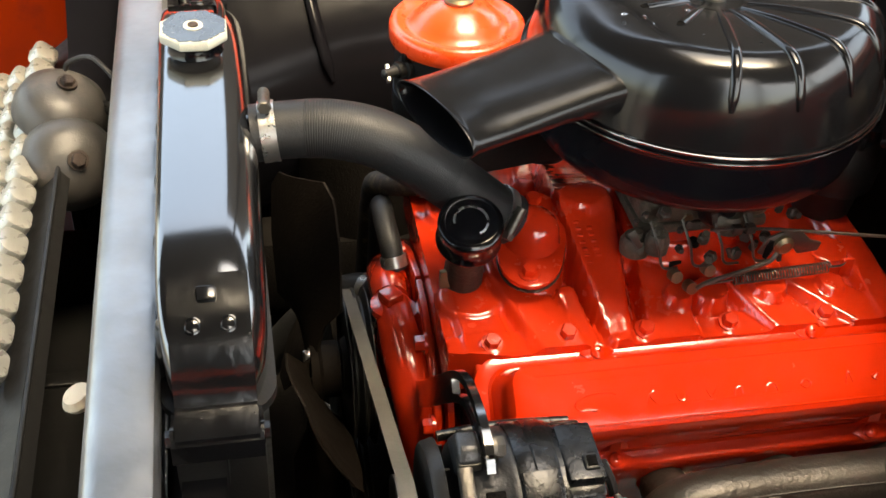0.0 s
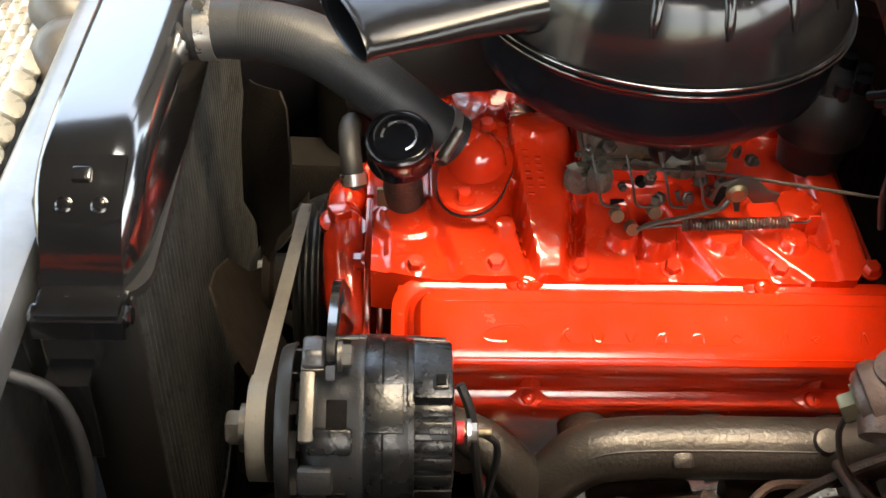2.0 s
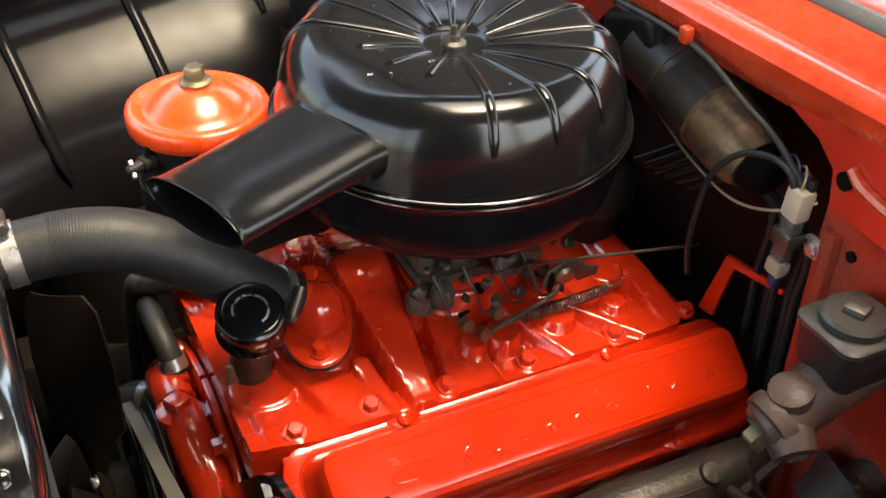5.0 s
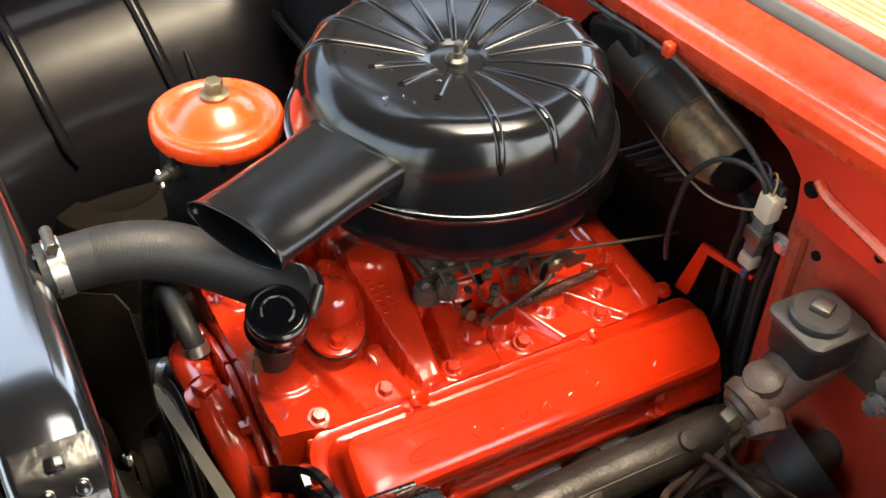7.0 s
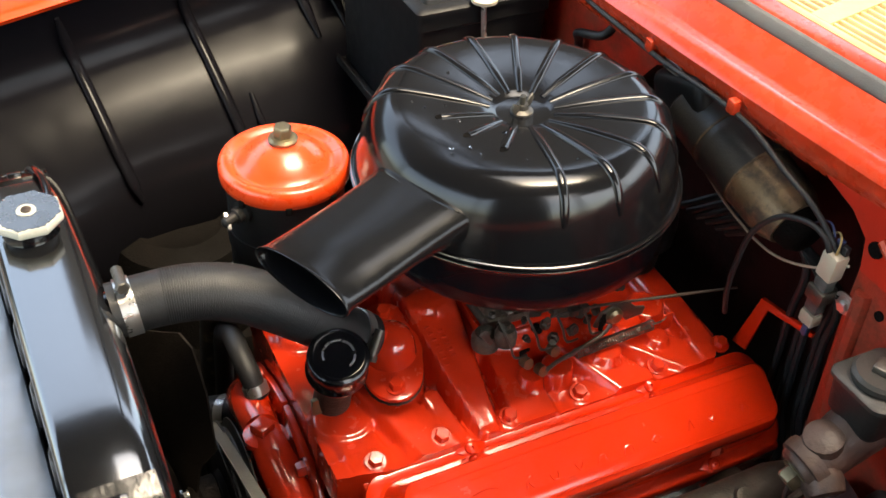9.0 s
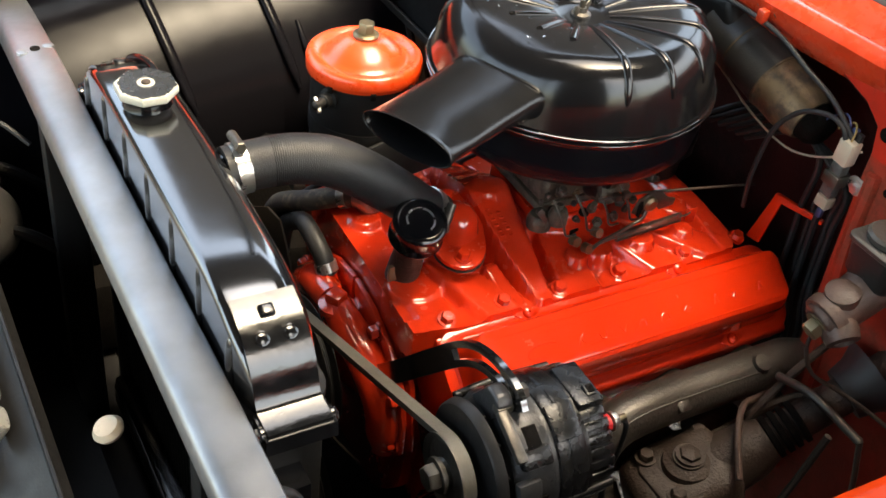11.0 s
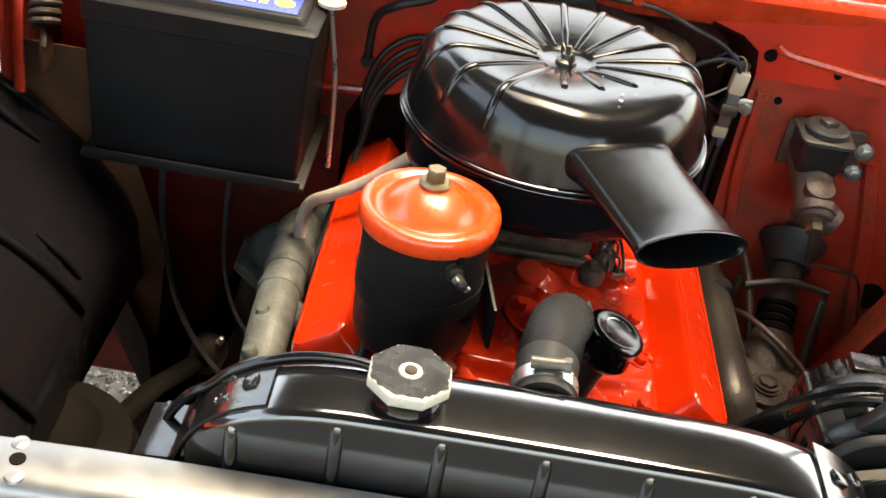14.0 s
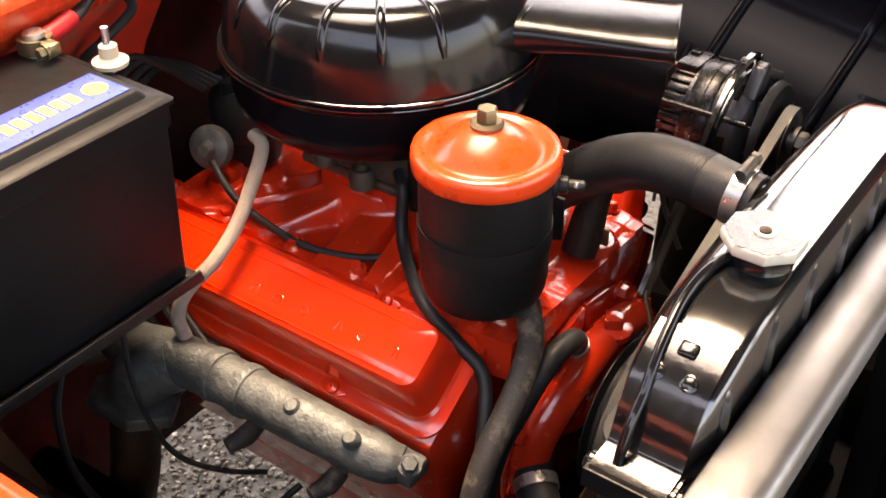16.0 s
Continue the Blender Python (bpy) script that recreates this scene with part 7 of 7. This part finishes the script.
part("hose", tube(nb(), [(-0.266, 0.04, 0.7), (-0.27, 0.052, 0.722), (-0.273, 0.078, 0.735), (-0.272, 0.105, 0.733), (-0.268, 0.14, 0.708), (-0.264, 0.18, 0.67), (-0.262, 0.2, 0.6), (-0.265, 0.21, 0.48)], 0.0115, 14), RUBBER, pump_hose)
part("clamp", lathe(nb(), [(0.0115, -0.006), (0.0135, -0.006), (0.0135, 0.006), (0.0115, 0.006), (0.0115, -0.006)], along((-0.2675, 0.044, 0.708), (-0.15, 0.5, 0.85)), 18), STEEL, pump_hose)
lower = thing("lower_hose", "black lower radiator hose with a bright clamp", "hose", (-0.33, 0.16, 0.5))
part("hose", tube(nb(), [(-0.258, 0.1, 0.6), (-0.275, 0.125, 0.595), (-0.31, 0.155, 0.57), (-0.36, 0.185, 0.5), (-0.405, 0.2, 0.42)], 0.021, 18), RUBBER, lower)
part("clamp", lathe(nb(), [(0.021, -0.006), (0.0228, -0.006), (0.0228, 0.006), (0.021, 0.006), (0.021, -0.006)], along((-0.28, 0.129, 0.592), (-0.6, 0.6, -0.3)), 24), STEEL, lower)


def distributor():
    ob = thing("distributor", "black distributor with a dull metal vacuum advance can", "distributor", (0.18, 0.02, 0.76))
    part("body", lathe(nb(), [(0, 0), (0.03, 0), (0.034, 0.03), (0.044, 0.04), (0.045, 0.06), (0, 0.06)], T(0.18, 0.02, 0.76), 28), BLACK_DULL, ob)
    cap = part("cap", lathe(nb(), [(0, 0), (0.046, 0), (0.045, 0.02), (0.036, 0.035), (0, 0.038)], T(0.18, 0.02, 0.82), 28), BLACK_DULL, ob)
    for k in range(8):
        a = k * math.pi / 4
        part("cap_tower", lathe(nb(), [(0, 0), (0.009, 0), (0.008, 0.022), (0, 0.022)], T(0.18 + 0.029 * math.cos(a), 0.02 + 0.029 * math.sin(a), 0.845), 12), PLASTIC, cap)
    part("vacuum_can", lathe(nb(), [(0, 0), (0.012, 0), (0.014, 0.008), (0.024, 0.012), (0.025, 0.018), (0.022, 0.024), (0.01, 0.028), (0.006, 0.038), (0, 0.038)], along((0.172, 0.082, 0.806), (-0.35, 0.85, 0.3)), 28), IRON_GREY, ob, "dull grey vacuum advance can")
    return ob


distributor()
rng = random.Random(21)
for k in range(6):
    y = -0.178 - 0.0125 * k
    x = 0.232 + 0.006 * (k % 2)
    top = [(0.2 + 0.004 * k, -0.02 - 0.012 * k, 0.862), (0.235, -0.08 - 0.014 * k, 0.905), (x, y, 0.9 - 0.004 * k)]
    hose("ignition_cable", top + [(x + 0.002, y - 0.002, 0.82), (x + 0.004, y - 0.004, 0.72), (0.23, y - 0.02, 0.64), (0.2 - 0.05 * k, -0.262, 0.622)], 0.0042, RUBBER, "black ignition cable hanging behind the valve cover", "cable", 8, "ignition cables")
for k in range(4):
    hose("ignition_cable", [(0.19, 0.05 + 0.008 * k, 0.865), (0.21, 0.1 + 0.014 * k, 0.9 + 0.008 * k), (0.205, 0.16 + 0.012 * k, 0.885 + 0.006 * k), (0.2, 0.2 + 0.006 * k, 0.84), (0.19, 0.215, 0.77), (0.17 - 0.07 * k, 0.255, 0.64)], 0.0042, RUBBER, "black ignition cable looping beside the battery", "cable", 8, "ignition cables")
bm = nb()
plate(bm, [(0.0, 0.0), (0.018, 0.0), (0.03, 0.066), (0.085, 0.07), (0.085, 0.076), (0.02, 0.076)], 0.005, Matrix(((0.2, 0, 1, 0.219), (-1, 0, 0, -0.128), (0, 1, 0, 0.748), (0, 0, 0, 1))), 0.001)
solo("lift_bracket", bm, RED_SHEET, "red painted steel bracket at the rear of the engine", "bracket")

# loom along the cowl and round the wiper motor
loom = [(0.176, 0.2, 1.03), (0.168, 0.15, 1.03), (0.171, 0.08, 1.027), (0.176, 0.02, 1.023), (0.181, -0.05, 1.025), (0.186, -0.11, 1.02), (0.19, -0.16, 1.002), (0.197, -0.2, 0.985), (0.205, -0.235, 0.955)]
hose("wiring_loom", loom, 0.003, RUBBER, "dark wiring loom clipped under the cowl lip", "wire", 10)
for y, x in ((0.165, 0.168), (0.045, 0.172), (-0.085, 0.178)):
    solo("loom_clip", box(nb(), (0.01, 0.011, 0.015), T(x + 0.004, y, 1.03), 0.002), RED_BODY, "small red painted loom clip on the cowl", "clip", "loom clips")
hose("motor_cable", [(0.2, 0.02, 0.945), (0.202, -0.03, 0.93), (0.205, -0.09, 0.905), (0.21, -0.15, 0.893), (0.213, -0.2, 0.91), (0.212, -0.245, 0.945)], 0.0014, CERAMIC, "pale thin cable looped under the wiper motor", "wire", 8)
hose("resistor_loom", [(0.2, -0.23, 0.952), (0.198, -0.222, 0.965), (0.196, -0.2, 0.968), (0.19, -0.17, 0.955), (0.182, -0.15, 0.925), (0.18, -0.142, 0.88), (0.182, -0.138, 0.84), (0.195, -0.13, 0.8)], 0.003, RUBBER, "black loom from the resistor down behind the engine", "wire", 10)
hose("resistor_wire", [(0.204, -0.228, 0.95), (0.206, -0.224, 0.968), (0.208, -0.213, 0.974), (0.212, -0.195, 0.96), (0.215, -0.17, 0.93)], 0.0012, BLUE_WIRE, "thin blue wire on the resistor", "wire", 6)
hose("resistor_wire", [(0.2, -0.236, 0.95), (0.204, -0.235, 0.966), (0.21, -0.225, 0.97), (0.215, -0.205, 0.95)], 0.0011, YELLOW_WIRE, "thin yellow wire on the resistor", "wire", 6)
hose("earth_cable", [(0.02, 0.42, 0.798), (0.035, 0.425, 0.74), (0.04, 0.42, 0.66), (0.02, 0.395, 0.59), (-0.02, 0.345, 0.55), (-0.06, 0.29, 0.555), (-0.075, 0.25, 0.57)], 0.004, RUBBER, "thin black cable hanging below the battery tray", "cable", 8)
hose("earth_cable", [(0.03, 0.345, 0.798), (0.03, 0.348, 0.74), (0.02, 0.345, 0.68), (0.005, 0.33, 0.63), (-0.02, 0.3, 0.6), (-0.05, 0.27, 0.59)], 0.003, RUBBER, "thin black wire hanging below the battery tray", "cable", 8)
hose("alternator_wire", [(-0.162, -0.3695, 0.8145), (-0.15, -0.37, 0.8), (-0.152, -0.37, 0.76), (-0.158, -0.36, 0.7), (-0.168, -0.33, 0.64)], 0.0026, RUBBER, "black wire from the alternator stud", "wire", 8)
hose("alternator_wire", [(-0.176, -0.34, 0.83), (-0.168, -0.35, 0.81), (-0.163, -0.362, 0.77), (-0.155, -0.37, 0.7), (-0.16, -0.375, 0.62), (-0.2, -0.36, 0.56)], 0.0036, RUBBER, "black wire behind the alternator", "wire", 8)
hose("brake_line", [(0.1, -0.347, 0.812), (0.098, -0.35, 0.79), (0.11, -0.36, 0.76), (0.14, -0.38, 0.74), (0.17, -0.42, 0.72), (0.2, -0.47, 0.69), (0.21, -0.5, 0.6)], 0.0024, GRIME, "thin steel brake line from the master cylinder", "tube", 8)
hose("brake_line", [(0.09, -0.3, 0.63), (0.06, -0.29, 0.61), (0.03, -0.285, 0.6), (0.02, -0.29, 0.57), (0.05, -0.3, 0.55), (0.12, -0.31, 0.54)], 0.0035, GRIME, "oily fuel line below the manifold", "tube", 8)
hose("clutch_rod", [(0.212, -0.3, 0.72), (0.15, -0.31, 0.7), (0.1, -0.315, 0.66), (0.07, -0.32, 0.6)], 0.005, GRIME, "greasy linkage rod beside the steering box", "linkage", 8)
hose("clutch_rod", [(0.05, -0.255, 0.585), (0.11, -0.28, 0.6), (0.16, -0.3, 0.64), (0.21, -0.32, 0.66)], 0.006, GRIME, "greasy linkage rod beside the steering box", "linkage", 8)
hose("shift_rod", [(0.12, -0.4, 0.7), (0.1, -0.395, 0.62), (0.07, -0.385, 0.52)], 0.0045, AGED, "thin grey gear linkage rod beside the steering column", "linkage", 8)
hose("oil_line", [(0.16, -0.28, 0.64), (0.12, -0.3, 0.665), (0.08, -0.315, 0.68), (0.05, -0.345, 0.672), (0.03, -0.38, 0.65)], 0.004, RUST, "rusty bent line across the steering column", "tube", 8)
starter = thing("starter_motor", "oily brown cylinder under the exhaust manifold", "motor", (0.0, -0.22, 0.55))
part("case", lathe(nb(), [(0, 0), (0.016, 0), (0.018, 0.008), (0.018, 0.08), (0.012, 0.09), (0, 0.09)], along((-0.05, -0.262, 0.597), (1, 0, 0)), 20), GRIME, starter)
part("case", lathe(nb(), [(0, 0), (0.016, 0), (0.018, 0.008), (0.018, 0.06), (0.01, 0.07), (0, 0.07)], along((0.07, -0.262, 0.597), (1, 0, 0)), 20), GRIME, starter)


def hood_spring():
    ob = thing("coil_spring_lever", "brown bonnet lever with a heavy rusty coil spring", "spring", (0.06, 0.565, 0.9))
    a, b = Vector((0.045, 0.56, 0.935)), Vector((0.2, 0.585, 1.16))
    d = (b - a).normalized()
    u = d.orthogonal().normalized()
    v = d.cross(u)
    pts = [a + (b - a) * (k / 420) + 0.0145 * (math.cos(k * 0.42) * u + math.sin(k * 0.42) * v) for k in range(421)]
    part("spring", tube(nb(), pts, 0.0036, 7, 1), GRIME, ob, "rusty brown coil spring")
    part("hook", tube(nb(), [a + u * 0.012, a - d * 0.008, a - d * 0.02 - u * 0.004, a - d * 0.026], 0.0036, 8), GRIME, ob)
    part("lever", plate(nb(), [(-0.018, -0.034), (0.018, -0.034), (0.016, -0.008), (0.008, 0.01), (-0.01, 0.01), (-0.016, -0.008)], 0.006, Matrix(((1, 0, 0, 0.046), (0, 0, 1, 0.556), (0, 1, 0, 0.917), (0, 0, 0, 1))), 0.002), BROWN_PANEL, ob)
    part("arm", tube(nb(), [(0.03, 0.585, 0.86), (0.05, 0.59, 0.95), (0.1, 0.595, 1.05), (0.2, 0.597, 1.15)], 0.012, 8, flat=0.4), RED_OLD, ob)
    return ob


hood_spring()


# ---- ahead of the radiator ----
def horn(p, d):
    ob = thing("horn", "dusty grey bell-shaped horn behind the grille", "horn", tuple(p), "horns")
    part("bell", lathe(nb(), [(0.0, 0.0), (0.03, 0.002), (0.048, 0.014), (0.056, 0.034), (0.057, 0.05), (0.052, 0.05), (0.04, 0.03), (0, 0.02)], along(p, d), 32), HORN, ob)
    part("cap_nut", bolt(nb(), Vector(p) - Vector(d).normalized() * 0.002, -Vector(d), 0.009, 0.008), GRIME, ob)
    part("stay", tube(nb(), [Vector(p) + Vector(d).normalized() * 0.02, Vector(p) + Vector((0.05, 0, -0.04)), (-0.495, p[1], p[2] - 0.1)], 0.008, 8), BLACK_DULL, ob)
    return ob


horn((-0.612, 0.385, 0.735), (-0.3, 0.1, -0.9))
horn((-0.6, 0.29, 0.69), (-0.35, 0.75, -0.6))
lampback = thing("parking_lamp", "cream plastic lamp socket on a brown steel bracket", "lamp", (-0.66, -0.16, 0.6))
part("socket", box(nb(), (0.03, 0.034, 0.05), T(-0.7, 0.05, 0.648), 0.006), CERAMIC, lampback)
part("bracket", plate(nb(), [(-0.05, -0.12), (0.03, -0.12), (0.035, 0.02), (0.02, 0.05), (-0.03, 0.05), (-0.045, 0.0)], 0.004, Matrix(((0.3, 0, 1, -0.685), (1, 0, 0, -0.03), (0, 1, 0, 0.6), (0, 0, 0, 1))), 0.001), BROWN_PANEL, lampback)
# Added dark panel, fills the space where only depth and shade belong.
baffle = thing("added_dark_baffle", "added dark beaded sheet that hides the ground ahead of the radiator", "body panel", (-0.7, 0, 0.4))
part("sheet", span(nb(), (-0.89, -0.6, 0.4), (-0.53, 0.6, 0.404)), BLACK_DULL, baffle, smooth=0)
for y in (-0.45, -0.22, 0.0, 0.22, 0.45):
    part("bead", span(nb(), (-0.84, y - 0.012, 0.403), (-0.58, y + 0.012, 0.41), 0.004), BLACK_DULL, baffle)
# Added sheet that stands for the dark below the fan.
solo("stone_guard", span(nb(), (-0.53, -0.46, 0.3), (-0.35, 0.46, 0.304)), GRIME_SHADE, "added near-black sheet standing for the dark under the fan", "body panel", smooth=0)
hose("horn_wire", [(-0.54, 0.3, 0.78), (-0.57, 0.33, 0.8), (-0.6, 0.36, 0.78), (-0.61, 0.385, 0.756)], 0.003, RUBBER, "thin black horn wire", "wire", 8)
hose("front_loom", [(-0.5, -0.33, 0.83), (-0.46, -0.33, 0.8), (-0.45, -0.34, 0.72), (-0.47, -0.35, 0.62), (-0.48, -0.36, 0.5)], 0.0055, RUBBER, "black loom beside the radiator", "wire", 10)
bm = nb()
lathe(bm, [(0, 0), (0.014, 0.001), (0.016, 0.006), (0.012, 0.012), (0, 0.014)], along((-0.565, -0.125, 0.72), (-0.4, 0, 1)), 20)
solo("push_button_clip", bm, CERAMIC, "pale round plastic clip beside the support bar", "clip")
